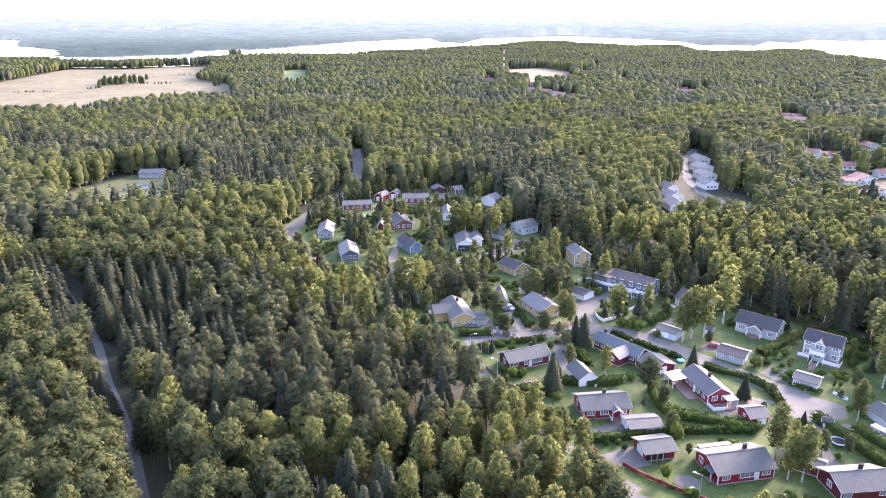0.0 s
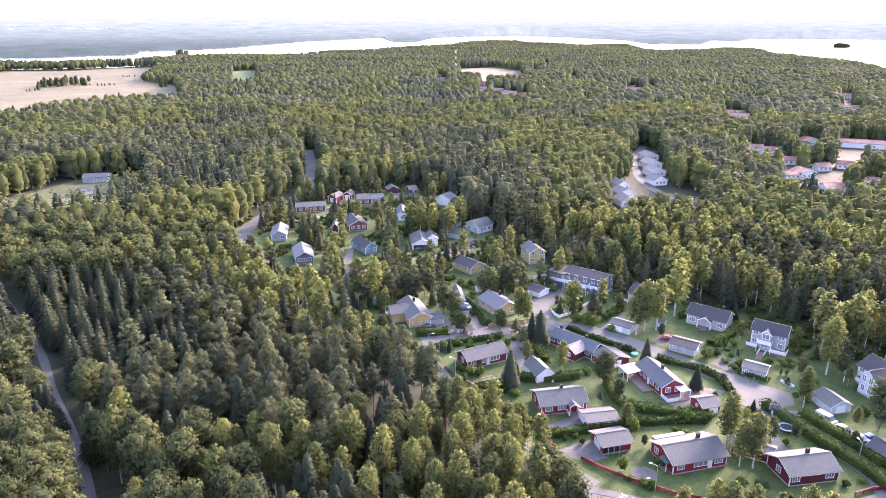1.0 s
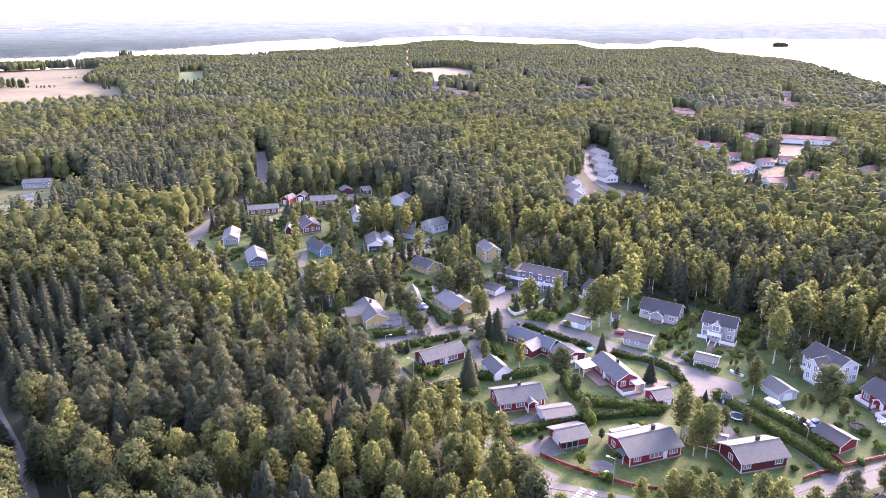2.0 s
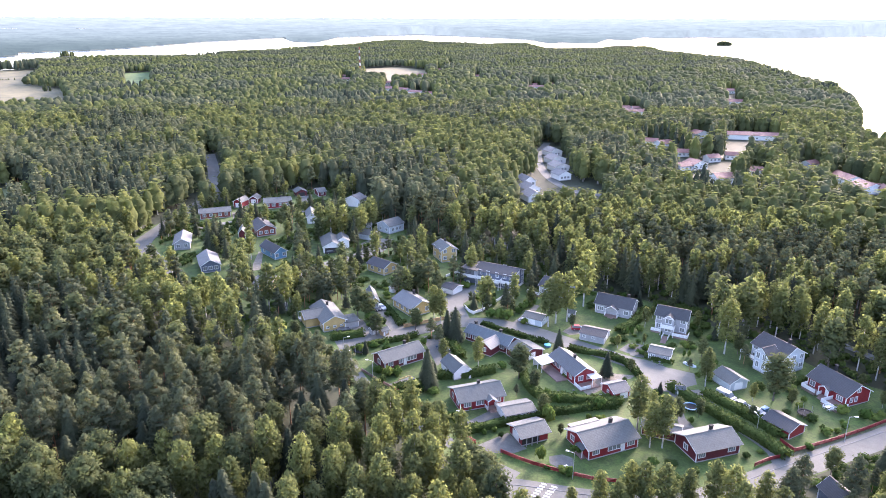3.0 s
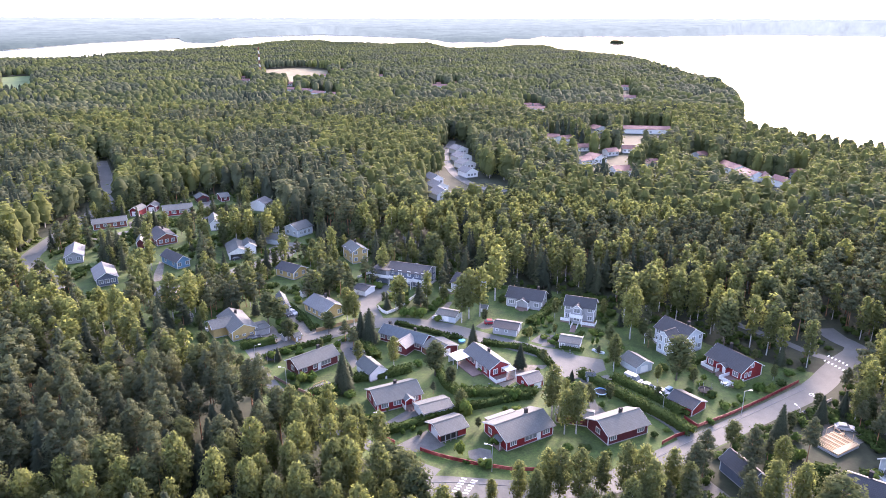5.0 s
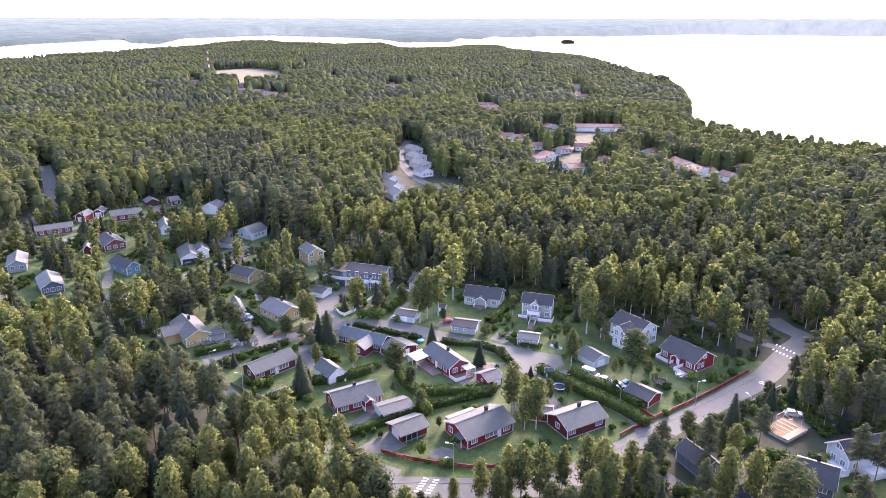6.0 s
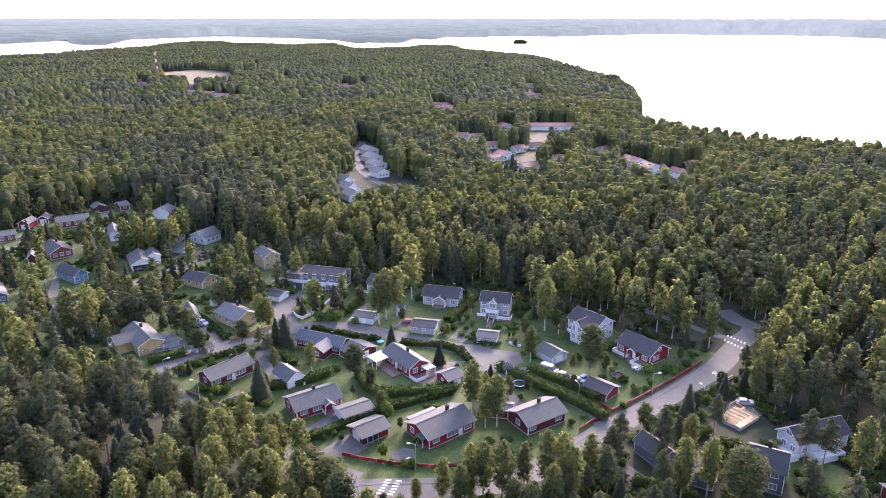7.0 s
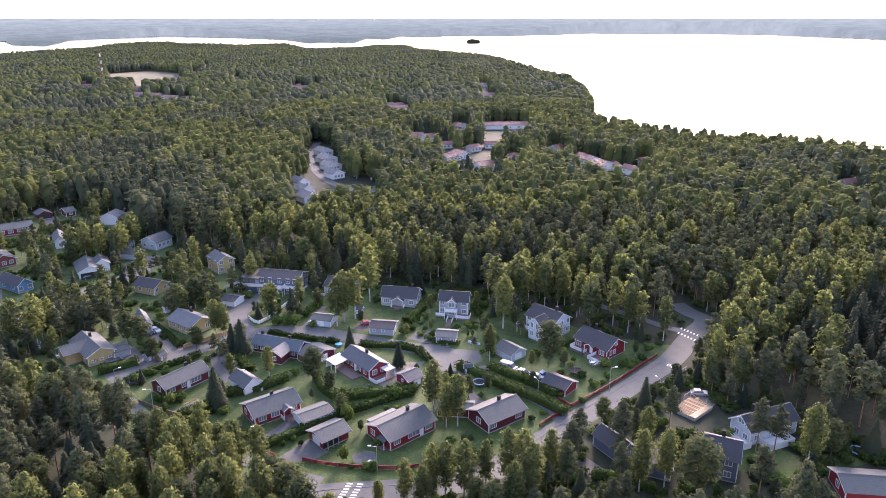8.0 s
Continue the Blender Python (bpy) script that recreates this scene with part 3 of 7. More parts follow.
def tree_shape(kind, lod, seed):
    """Trunk and crown of a tree about 18 m high. lod 0: for the nearest, 3: for the far woods."""
    rng = np.random.RandomState(seed)
    count = {0: 2050, 1: 520, 2: 50, 3: 12}[lod]
    size = {0: 0.24, 1: 0.46, 2: 1.0, 3: 2.0}[lod]
    if lod == 3:
        v, f, nn = egg(rng, kind, 5, 3)
        return None, (v, f, nn)
    if lod == 2:
        skin = egg(rng, kind, 5, 5)
        full = skin[0]
        skin = (skin[0] * np.array([0.82, 0.82, 0.96]), skin[1], skin[2])
        k = rng.randint(0, len(full), count)
        p = full[k] * rng.uniform(0.55, 1.05, (count, 1)) * np.array([1, 1, 0]) + np.array([0, 0, 1]) * full[k] + rng.normal(0, 0.7, (count, 3))
        nrm = unit(skin[2][k] + rng.normal(0, 0.18, (count, 3)))
        a = unit(np.cross(nrm, rng.normal(size=(count, 3))))
        b = np.cross(nrm, a)
        sz = size * rng.uniform(0.5, 1.1, (count, 1)) * (0.75 if kind == "spruce" else 1.0)
        leaf = np.stack([p + a * sz, p - 0.5 * a * sz + 0.85 * b * sz, p - 0.5 * a * sz - 0.85 * b * sz], 1).reshape(-1, 3)
        soft = unit(skin[2][k] * 0.8 + nrm * 0.3)
        return stem(14.0, 0.2, 3, 0.0, 1), joined([skin, (leaf, np.arange(3 * count).reshape(-1, 3), np.repeat(soft, 3, axis=0))])
    cen, rad = [], []
    if kind in ("birch", "broadleaf"):
        n = 34 if lod == 0 else 15
        girth, z0, z1, top, full = (2.85, 4.4, 16.9, 0.70, 0.87) if kind == "birch" else (3.5, 4.2, 15.8, 0.60, 0.80)
        for i in range(n):
            t = (i + 0.5) / n
            w = girth * math.sin(math.pi * min(1, full - top + top * t)) ** 0.75
            a = i * 2.4 + rng.uniform(-0.7, 0.7)
            s = w * (0.40 if lod == 0 else 0.48) * rng.uniform(0.75, 1.2) + 0.3
            q = 0 if t > 0.94 else max(0.0, w - s) * rng.uniform(0.55, 1.1)
            cen.append((q * math.cos(a), q * math.sin(a), z0 + (z1 - z0) * t + rng.uniform(-0.5, 0.5)))
            rad.append((s, s, s * 1.05))
    elif kind == "pine":
        n = 16 if lod == 0 else 9
        for i in range(n):
            t = (i + 0.5) / n
            w = 2.7 * (1 - t) ** 0.45 + 0.35
            a = i * 2.4 + rng.uniform(-0.6, 0.6)
            q = w * 0.55 * rng.uniform(0.6, 1.1) if t < 0.85 else 0.1
            cen.append((q * math.cos(a), q * math.sin(a), 7.6 + 9.6 * t))
            rad.append((w * 0.62, w * 0.62, 0.95))
    if kind == "spruce":
        tiers = 14 if lod == 0 else 11
        per = max(3, count // tiers)
        v, f, nn = [], [], []
        for i in range(tiers):
            t = i / tiers
            w = 3.1 * (1 - t) ** 0.85 + 0.2
            m = max(3, int(per * (0.4 + 1.2 * (1 - t))))
            a = rng.uniform(0, 6.28, m)
            q = w * rng.uniform(0.55, 1.1, m)
            z = 2.2 + 15.4 * t + rng.uniform(-0.4, 0.4, m)
            hw = (0.25 + 0.55 * size * rng.uniform(0.6, 1.2, m)) * (0.45 + 0.55 * (1 - t))
            inner = q * rng.uniform(0.05, 0.75, m)
            q = np.maximum(q, inner + 0.35)
            ca, sa = np.cos(a), np.sin(a)
            zi = z + 0.28 * (w - inner) * 0.6
            p0 = np.stack([inner * ca - hw * sa, inner * sa + hw * ca, zi + rng.uniform(-0.15, 0.25, m)], 1)
            p1 = np.stack([inner * ca + hw * sa, inner * sa - hw * ca, zi + rng.uniform(-0.15, 0.25, m)], 1)
            p2 = np.stack([q * ca, q * sa, z - 0.22 * q * rng.uniform(0.5, 1.2, m)], 1)
            b = sum(len(x) for x in v)
            v.append(np.stack([p0, p1, p2], 1).reshape(-1, 3))
            f.append(np.arange(3 * m).reshape(-1, 3) + b)
            nn.append(np.repeat(unit(np.stack([ca, sa, np.full(m, 0.75)], 1) + rng.normal(0, 0.2, (m, 3))), 3, axis=0))
        n = 6
        ring = [(1.3 * math.cos(6.28 * j / n), 1.3 * math.sin(6.28 * j / n), 2.0) for j in range(n)] + [(0, 0, 18.0)]
        cone = (np.array(ring), np.array([(j, (j + 1) % n, n) for j in range(n)]), unit(np.array(ring) * np.array([1, 1, 0]) + np.array([0, 0, 0.4])))
        crown = joined([(np.concatenate(v), np.concatenate(f), np.concatenate(nn)), cone])
        trunk = stem(15.0, 0.2, 5)
    else:
        crown = joined([leaf_cloud(rng, cen, rad, count, size, 0.5 if kind == "birch" else 0.0), cores(rng, cen, rad, 0.5 if kind == "birch" else 0.64)])
        trunk = stem(15.5, 0.15, 6 if lod == 0 else 4, rng.uniform(-0.03, 0.03))
        trunk = joined([trunk] + limbs(rng, 12 if lod == 0 else 5, 5.0 if kind != "pine" else 7.5, 14.0, 2.4))
    return trunk, crown


LEAVES = {"birch": BIRCH_LEAF, "broadleaf": BROAD_LEAF, "spruce": NEEDLE, "pine": PINE_LEAF}
BARKS = {"birch": BIRCH_BARK, "broadleaf": BARK, "spruce": BARK, "pine": PINE_BARK}
TREE_NAME = {"birch": "birch_tree", "broadleaf": "broadleaf_tree", "spruce": "spruce_tree", "pine": "pine_tree"}
TREE_LABEL = {"birch": "slender birch with white trunk and light green leaves", "broadleaf": "leafy broad-crowned deciduous tree, mid green",
              "spruce": "dark green conical spruce with drooping branches", "pine": "tall pine with bare orange trunk and bluish crown"}
PROTOS = {}


def planted(kind, x, y, h, group="garden trees", wide=1.0):
    """One tree as a thing, with trunk and crown."""
    i = int(abs(x * 7.3 + y * 3.1)) % 4
    lod = 0 if math.hypot(x, y) < 205 else 1
    key = (kind, i, lod)
    m = pose(x, y, 0, 0, 0, (x * 37 + y * 91) % 360) @ Matrix.Diagonal((h / 18 * wide, h / 18 * wide, h / 18, 1))
    if key not in PROTOS:
        trunk, crown = tree_shape(kind, lod, 10 + i)
        ob = thing(TREE_NAME[kind], TREE_LABEL[kind], "tree", 0, 0, group=group)
        for nm, (v, f, nn), mat in (("trunk", trunk, BARKS[kind]), ("crown", crown, LEAVES[kind])):
            c = new(nm, mesh_of(nm, v, f, [mat], normals=nn))
            c.parent = ob
        PROTOS[key] = ob
        ob.matrix_basis = m
        return ob
    src = PROTOS[key]
    made = src.copy()
    scene.collection.objects.link(made)
    made.matrix_basis = m
    made["group"] = group
    for c in src.children:
        k = c.copy()
        scene.collection.objects.link(k)
        k.parent = made
    return made


HOUSE_SPOTS = []  # x, y, radius of what is built, kept free of woods


def house_spot(x, y, r):
    HOUSE_SPOTS.append((x, y, r))


# ---------------------------------------------------------------- houses
def window(parent, side, u, z, w, h, face, frame_mat=WHITE, bars=1):
    """A framed pane on a wall. side: front, back, left or right; face: the wall's distance from the middle."""
    def put(ge, u0, z0, u1, z1, d0, d1):
        if side == "front":
            ge.box(u0, -face - d1, z0, u1, -face - d0, z1)
        elif side == "back":
            ge.box(u0, face + d0, z0, u1, face + d1, z1)
        elif side == "left":
            ge.box(-face - d1, u0, z0, -face - d0, u1, z1)
        else:
            ge.box(face + d0, u0, z0, face + d1, u1, z1)
    t = 0.12
    win = Geo()
    rings = [(u - w / 2 - t, z - t, u + w / 2 + t, z + h + t), (u - w / 2, z, u + w / 2, z + h)]
    corner = []
    for dd in (0.0, 0.07):
        for u0, z0, u1, z1 in rings:
            for a, b in ((u0, z0), (u1, z0), (u1, z1), (u0, z1)):
                d = face + dd
                corner.append({"front": (a, -d, b), "back": (a, d, b), "left": (-d, a, b), "right": (d, a, b)}[side])
    f = []
    for i in range(4):
        k = (i + 1) % 4
        f += [(8 + i, 8 + k, 12 + k, 12 + i), (i, 8 + i, 8 + k, k), (4 + i, 4 + k, 12 + k, 12 + i)]
    win = win.add(corner, f).link("window", frame_mat, parent)
    for i in range(1, bars + 1):
        x = u - w / 2 + w * i / (bars + 1)
        ge = Geo()
        put(ge, x - 0.04, z, x + 0.04, z + h, 0.0, 0.06)
        ge.link("mullion", frame_mat, win)
    for i in range(bars + 1):
        pane = Geo()
        put(pane, u - w / 2 + w * i / (bars + 1) + 0.01, z, u - w / 2 + w * (i + 1) / (bars + 1) - 0.01, z + h, 0.0, 0.03)
        pane.link("pane", GLASS, win)
    return win


def door(parent, side, u, w, h, face, mat=WHITE, z=0.35):
    ge = Geo()
    if side in ("front", "back"):
        s = -1 if side == "front" else 1
        ge.box(u - w / 2, min(s * face, s * (face + 0.06)), z, u + w / 2, max(s * face, s * (face + 0.06)), z + h)
    else:
        s = -1 if side == "left" else 1
        ge.box(min(s * face, s * (face + 0.06)), u - w / 2, z, max(s * face, s * (face + 0.06)), u + w / 2, z + h)
    return ge.link("door", mat, parent)


def railing(parent, pts, z, h=0.9, mat=WHITE):
    """A boarded rail along a line: two rails and upright boards."""
    ge = Geo()
    for a, b in zip(pts, pts[1:]):
        for k in (0.1, h):
            ge.beam((*a, z + k), (*b, z + k), 0.06, 0.1)
        n = max(2, int(math.dist(a, b) / 0.17))
        for i in range(n + 1):
            x, y = a[0] + (b[0] - a[0]) * i / n, a[1] + (b[1] - a[1]) * i / n
            ge.box(x - 0.065, y - 0.065, z, x + 0.065, y + 0.065, z + h)
    return ge.link("railing", mat, parent)


def gable_roof(parent, L, W, eave, rise, axis, mat, trim, x=0.0, y=0.0, edge=True):
    """Two thick slopes, bargeboards, eaves boards, gutter and ridge capping."""
    hl, hw = (L / 2, W / 2) if axis == "x" else (W / 2, L / 2)

    def at(a, b, z):
        return (x + a, y + b, z) if axis == "x" else (x + b, y + a, z)
    t = 0.16
    for s in (-1, 1):
        v = [at(-hl, s * hw, eave), at(hl, s * hw, eave), at(hl, 0, eave + rise), at(-hl, 0, eave + rise)]
        v += [(p, q, r - t) for p, q, r in v]
        ge = Geo().add(v, [(0, 1, 2, 3), (7, 6, 5, 4), (4, 5, 1, 0), (5, 6, 2, 1), (6, 7, 3, 2), (7, 4, 0, 3)])
        ge.link("roof_slope", mat, parent)
        if edge:
            for e in (-1, 1):
                b = Geo()
                b.beam(at(e * (hl + 0.02), s * (hw + 0.02), eave - 0.13), at(e * (hl + 0.02), 0, eave + rise - 0.13), 0.04, 0.18)
                b.link("bargeboard", trim, parent)
            Geo().beam(at(-hl, s * (hw + 0.05), eave - 0.08), at(hl, s * (hw + 0.05), eave - 0.1), 0.1, 0.1).link("gutter", GUTTER, parent)
    Geo().beam(at(-hl, 0, eave + rise + 0.03), at(hl, 0, eave + rise + 0.03), 0.22, 0.05).link("ridge_cap", mat, parent)


def gable_body(parent, L, W, eave, rise, axis, mat, over, x=0.0, y=0.0, name="wall", z0=0.35):
    hl, hw = L / 2 - over, W / 2 - over
    if axis == "x":
        top = eave + rise * (over / (W / 2)) - 0.16
        v = [(-hl, -hw), (hl, -hw), (hl, hw), (-hl, hw)]
        ends = [(-hl, 0, eave + rise - 0.18), (hl, 0, eave + rise - 0.18)]
        f = [(3, 2, 1, 0), (0, 1, 5, 4), (2, 3, 7, 6), (1, 2, 6, 9, 5), (3, 0, 4, 8, 7), (4, 5, 9, 8), (6, 7, 8, 9)]
    else:
        top = eave + rise * (over / (L / 2)) - 0.16
        v = [(-hl, -hw), (hl, -hw), (hl, hw), (-hl, hw)]
        ends = [(0, -hw, eave + rise - 0.18), (0, hw, eave + rise - 0.18)]
        f = [(3, 2, 1, 0), (0, 1, 5, 8, 4), (2, 3, 7, 9, 6), (1, 2, 6, 5), (3, 0, 4, 7), (5, 6, 9, 8), (7, 4, 8, 9)]
    v = [(x + a, y + b, z0) for a, b in v] + [(x + a, y + b, top) for a, b in v] + [(x + a, y + b, c) for a, b, c in ends]
    Geo().add(v, f).link(name, mat, parent)
    if z0 > 0.1:
        Geo().box(x - hl + 0.04, y - hw + 0.04, -0.1, x + hl - 0.04, y + hw - 0.04, z0).link("plinth", PLINTH, parent)
    return hl, hw, top


def house(name, label, x, y, yaw, L, W, eave, rise, axis, wall, roof, trim=WHITE, over=0.5, front=(), back=(), left=(), right=(),
          doors=(), chimney=(), storeys=1, corners=True, group="houses of the village", category="house", win=(1.3, 1.25)):
    """A gabled house. front, back, left, right: window places along each wall; doors: (side, u, width, height)."""
    ob = thing(name, label, category, x, y, yaw, group=group)
    house_spot(x, y, max(L, W) / 2 + 1.5 if math.hypot(x, y) < 420 else 0.5 * max(L, W) + 1.0)
    hl, hw, top = gable_body(ob, L, W, eave, rise, axis, wall, over)
    gable_roof(ob, L, W, eave, rise, axis, roof, trim)
    if corners:
        for sx in (-1, 1):
            for sy in (-1, 1):
                Geo().box(sx * hl - 0.09, sy * hw - 0.09, 0.35, sx * hl + 0.09, sy * hw + 0.09, top).link("corner_board", trim, ob)
    for s in range(storeys):
        z = 1.2 + 2.7 * s
        for side, places, face in (("front", front, hw), ("back", back, hw), ("left", left, hl), ("right", right, hl)):
            for u in places:
                w = win[0]
                if isinstance(u, tuple):
                    u, w = u
                window(ob, side, u, z, w, win[1], face, trim, 1 if w < 1.6 else 2)
    for side, u, w, h in doors:
        door(ob, side, u, w, h, hw if side in ("front", "back") else hl, trim)
    for u, v in chimney:
        zr = eave + rise * (1 - abs(v) / (W / 2 if axis == "x" else L / 2))
        c = Geo().box(u - 0.35, v - 0.3, zr - 0.5, u + 0.35, v + 0.3, eave + rise + 0.7).link("chimney", BLACK, ob, "black sheet-clad chimney")
        Geo().box(u - 0.43, v - 0.38, eave + rise + 0.7, u + 0.43, v + 0.38, eave + rise + 0.8).link("cap", RUBBER, c)
    return ob


def porch(ob, u, face, w, d, eave, roof, trim=WHITE, wall=None, side="front"):
    """A small gabled porch with posts and steps on the front wall."""
    y0 = -face - d
    v = [(u - w / 2, y0, eave), (u, y0, eave + w * 0.28), (u, -face + 0.6, eave + w * 0.28), (u - w / 2, -face + 0.6, eave),
         (u + w / 2, y0, eave), (u + w / 2, -face + 0.6, eave)]
    v2 = [(a, b, c - 0.12) for a, b, c in v]
    p = Geo().add(v + v2, [(0, 1, 2, 3), (1, 4, 5, 2), (9, 8, 7, 6), (8, 11, 10, 7), (6, 7, 1, 0), (7, 10, 4, 1), (0, 3, 9, 6), (5, 4, 10, 11)]).link("porch_roof", roof, ob)
    Geo().beam((u - w / 2, y0 - 0.03, eave - 0.1), (u, y0 - 0.03, eave + w * 0.28 - 0.1), 0.06, 0.2).link("bargeboard", trim, p)
    Geo().beam((u + w / 2, y0 - 0.03, eave - 0.1), (u, y0 - 0.03, eave + w * 0.28 - 0.1), 0.06, 0.2).link("bargeboard", trim, p)
    for s in (-1, 1):
        Geo().box(u + s * (w / 2 - 0.15) - 0.07, y0 + 0.05, 0, u + s * (w / 2 - 0.15) + 0.07, y0 + 0.19, eave).link("post", trim, p)
    Geo().box(u - w / 2, y0, 0, u + w / 2, -face, 0.4).link("porch_floor", WOOD, ob)
    railing(ob, [(u - w / 2, -face), (u - w / 2, y0)], 0.4, 0.8, trim)
    railing(ob, [(u + w / 2, -face), (u + w / 2, y0)], 0.4, 0.8, trim)
    st = Geo()
    for i in range(3):
        st.box(u - 0.8, y0 - 0.3 * (i + 1), -0.05, u + 0.8, y0 - 0.3 * i, 0.3 - 0.1 * i)
    st.link("steps", WOOD, ob)


def deck(ob, x0, y0, x1, y1, z=0.4, rails=(), mat=WOOD):
    """A raised wooden terrace made of boards, with a rail along the sides named."""
    base = Geo().box(x0, y0, -0.05 if z < 1.2 else z - 0.24, x1, y1, z - 0.04).link("terrace", mat, ob)
    if z > 1.2:
        for px0 in (x0 + 0.1, x1 - 0.1):
            Geo().box(px0 - 0.07, y0 + 0.05, 0, px0 + 0.07, y0 + 0.19, z - 0.24).link("post", WHITE, base)
    n = max(3, int((y1 - y0) / 0.6))
    for i in range(n):
        a = y0 + (y1 - y0) * i / n
        Geo().box(x0, a + 0.01, z - 0.04, x1, a + (y1 - y0) / n - 0.01, z).link("plank", mat, base)
    for pts in rails:
        railing(ob, pts, z)
    return base


def garage(name, label, x, y, yaw, L, W, eave, rise, axis, wall, roof, doors=(), trim=WHITE, over=0.35, front=(), left=(), right=(), open_side=""):
    return house(name, label, x, y, yaw, L, W, eave, rise, axis, wall, roof, trim, over, front=front, left=left, right=right, doors=doors,
                 group="outbuildings", category="garage", win=(0.8, 0.6))


a = house("red_house", "single-storey red boarded house with grey tiled roof and white porch", 39.3, 149.4, 7.0, 12.5, 8.6, 2.8, 1.9, 'x', RED, ROOFX, front=((-3.9, 1.7), (-0.6, 1.9), 4.2), left=((-1.8, 1.2), (1.6, 1.2)), right=(0,), chimney=((0.6, 0.6),))
porch(a, 2.0, 3.8, 2.6, 1.8, 2.7, ROOFX)
garage("garage", "low white-ended garage with grey sheet roof beside a hedge", 47.0, 141.1, 7.0, 8.3, 6.0, 2.3, 0.8, 'x', WHITE, ROOFX, doors=(("left", 0, 3.2, 2.0),))
c = house("carport", "red carport with grey tiled roof and open posts", 47.2, 131.8, 11.0, 7.9, 6.9, 2.4, 1.3, 'x', RED, ROOFX, over=0.6, doors=(("left", 0, 3.0, 1.9),), corners=False, group="outbuildings", category="carport")
for u in (-2.4, -1.0, 0.4):
    Geo().box(u - 0.08, -3.42, 0, u + 0.08, -3.26, 2.35).link("post", GREYWALL, c)
# the wall is closed; a thin black panel draws the bay's inner shade
Geo().box(-3.3, -2.86, 0.36, 1.2, -2.82, 2.1).link("opening", BLACK, c, "black panel drawing the shade of an open parking bay")
h = house("red_house", "long red house with grey tiled roof and chimney beside the road", 62.6, 125.9, 11.0, 13.9, 9.7, 2.8, 1.9, 'x', RED, ROOFX, front=((-4.6, 1.6), (0.2, 3.2), (4.6, 1.8)), left=(2.2,), right=(-2, 2), chimney=((2.6, 0.9),), doors=(("front", 2.5, 1.0, 2.0),))
Geo().add([(-5.6, 4.4, 3.1), (2.2, 4.4, 3.1), (2.2, 6.0, 2.9), (-5.6, 6.0, 2.9), (-5.6, 4.4, 3.0), (2.2, 4.4, 3.0), (2.2, 6.0, 2.8), (-5.6, 6.0, 2.8)], [(0, 1, 2, 3), (7, 6, 5, 4), (0, 4, 5, 1), (1, 5, 6, 2), (2, 6, 7, 3), (3, 7, 4, 0)]).link("veranda_roof", LIGHTX, h, "pale rear veranda roof")
Geo().box(-5.4, 4.35, 0, 2.0, 5.8, 2.75).link("veranda", RED, h)
v = [(-7.6, -3.4, 2.3), (-5.8, -3.4, 2.9), (-5.8, -0.6, 2.9), (-7.6, -0.6, 2.3)]
pr = Geo().add(v + [(a0, b0, c0 - 0.1) for a0, b0, c0 in v], [(0, 1, 2, 3), (7, 6, 5, 4), (0, 4, 5, 1), (1, 5, 6, 2), (2, 6, 7, 3), (3, 7, 4, 0)]).link("porch_roof", ROOFX, h)
for u in (-3.2, -0.8):
    Geo().box(-7.5, u - 0.07, 0, -7.36, u + 0.07, 2.3).link("post", WHITE, pr)
Geo().box(-7.7, -3.4, -0.05, -6.4, -0.6, 0.35).link("porch_floor", WOOD, h)
j = house("dark_red_house", "dark red house with weathered grey roof behind birches", 84.8, 119.4, 6.0, 12.2, 8.5, 2.8, 1.9, 'x', DARKRED, ROOFX, front=((-4.2, 1.6), (3.6, 1.8)), left=(0,), right=(0,), chimney=((1.2, 0.8),))
garage("garage", "low grey-roofed garage wing at a driveway", 77.6, 126.6, -35.0, 9.0, 4.6, 2.4, 0.7, "x", DARKRED, ROOFX)
b = house("red_house", "red house with dark roof, white trim and wooden terrace", 68.1, 158.3, -79.0, 13.2, 7.0, 3.0, 1.9, 'x', RED, SLATEX, over=0.45, front=((-4.0, 1.2), (-2.0, 1.2), (1.5, 1.6), (4.2, 1.2)), right=((-1.2, 1.3), (1.4, 1.2)), chimney=((0.2, 0.6),), doors=(("front", -0.2, 1.0, 2.0),))
deck(b, -6.0, -6.4, 3.0, -3.05, 0.3)
deck(b, 6.2, -3.2, 9.4, 2.6, 0.35, [((9.35, -3.1), (9.35, -0.2)), ((6.3, -3.15), (9.3, -3.15))])
canopy = Geo().add([(-7.8, -7.6, 2.4), (-3.0, -7.6, 2.4), (-3.0, -3.0, 2.9), (-7.8, -3.0, 2.9), (-7.8, -7.6, 2.3), (-3.0, -7.6, 2.3), (-3.0, -3.0, 2.8), (-7.8, -3.0, 2.8)],
                   [(0, 1, 2, 3), (7, 6, 5, 4), (0, 4, 5, 1), (1, 5, 6, 2), (2, 6, 7, 3), (3, 7, 4, 0)]).link("terrace_canopy", WHITE, b, "white terrace canopy")
for u, w in ((-7.6, -7.4), (-3.2, -7.4), (-5.4, -7.4)):
    Geo().box(u - 0.07, w - 0.07, 0, u + 0.07, w + 0.07, 2.4).link("post", WHITE, canopy)
Geo().box(-7.8, -7.5, 0.0, -7.7, -3.2, 2.0).link("screen", WHITE, canopy)
cp = Geo().box(6.2, 0.6, 2.45, 8.9, 3.6, 2.6).link("porch_roof", WHITE, b, "white slatted porch roof")
for u, w in ((8.8, 0.7), (8.8, 3.5)):
    Geo().box(u - 0.07, w - 0.07, 0, u + 0.07, w + 0.07, 2.45).link("post", WHITE, cp)
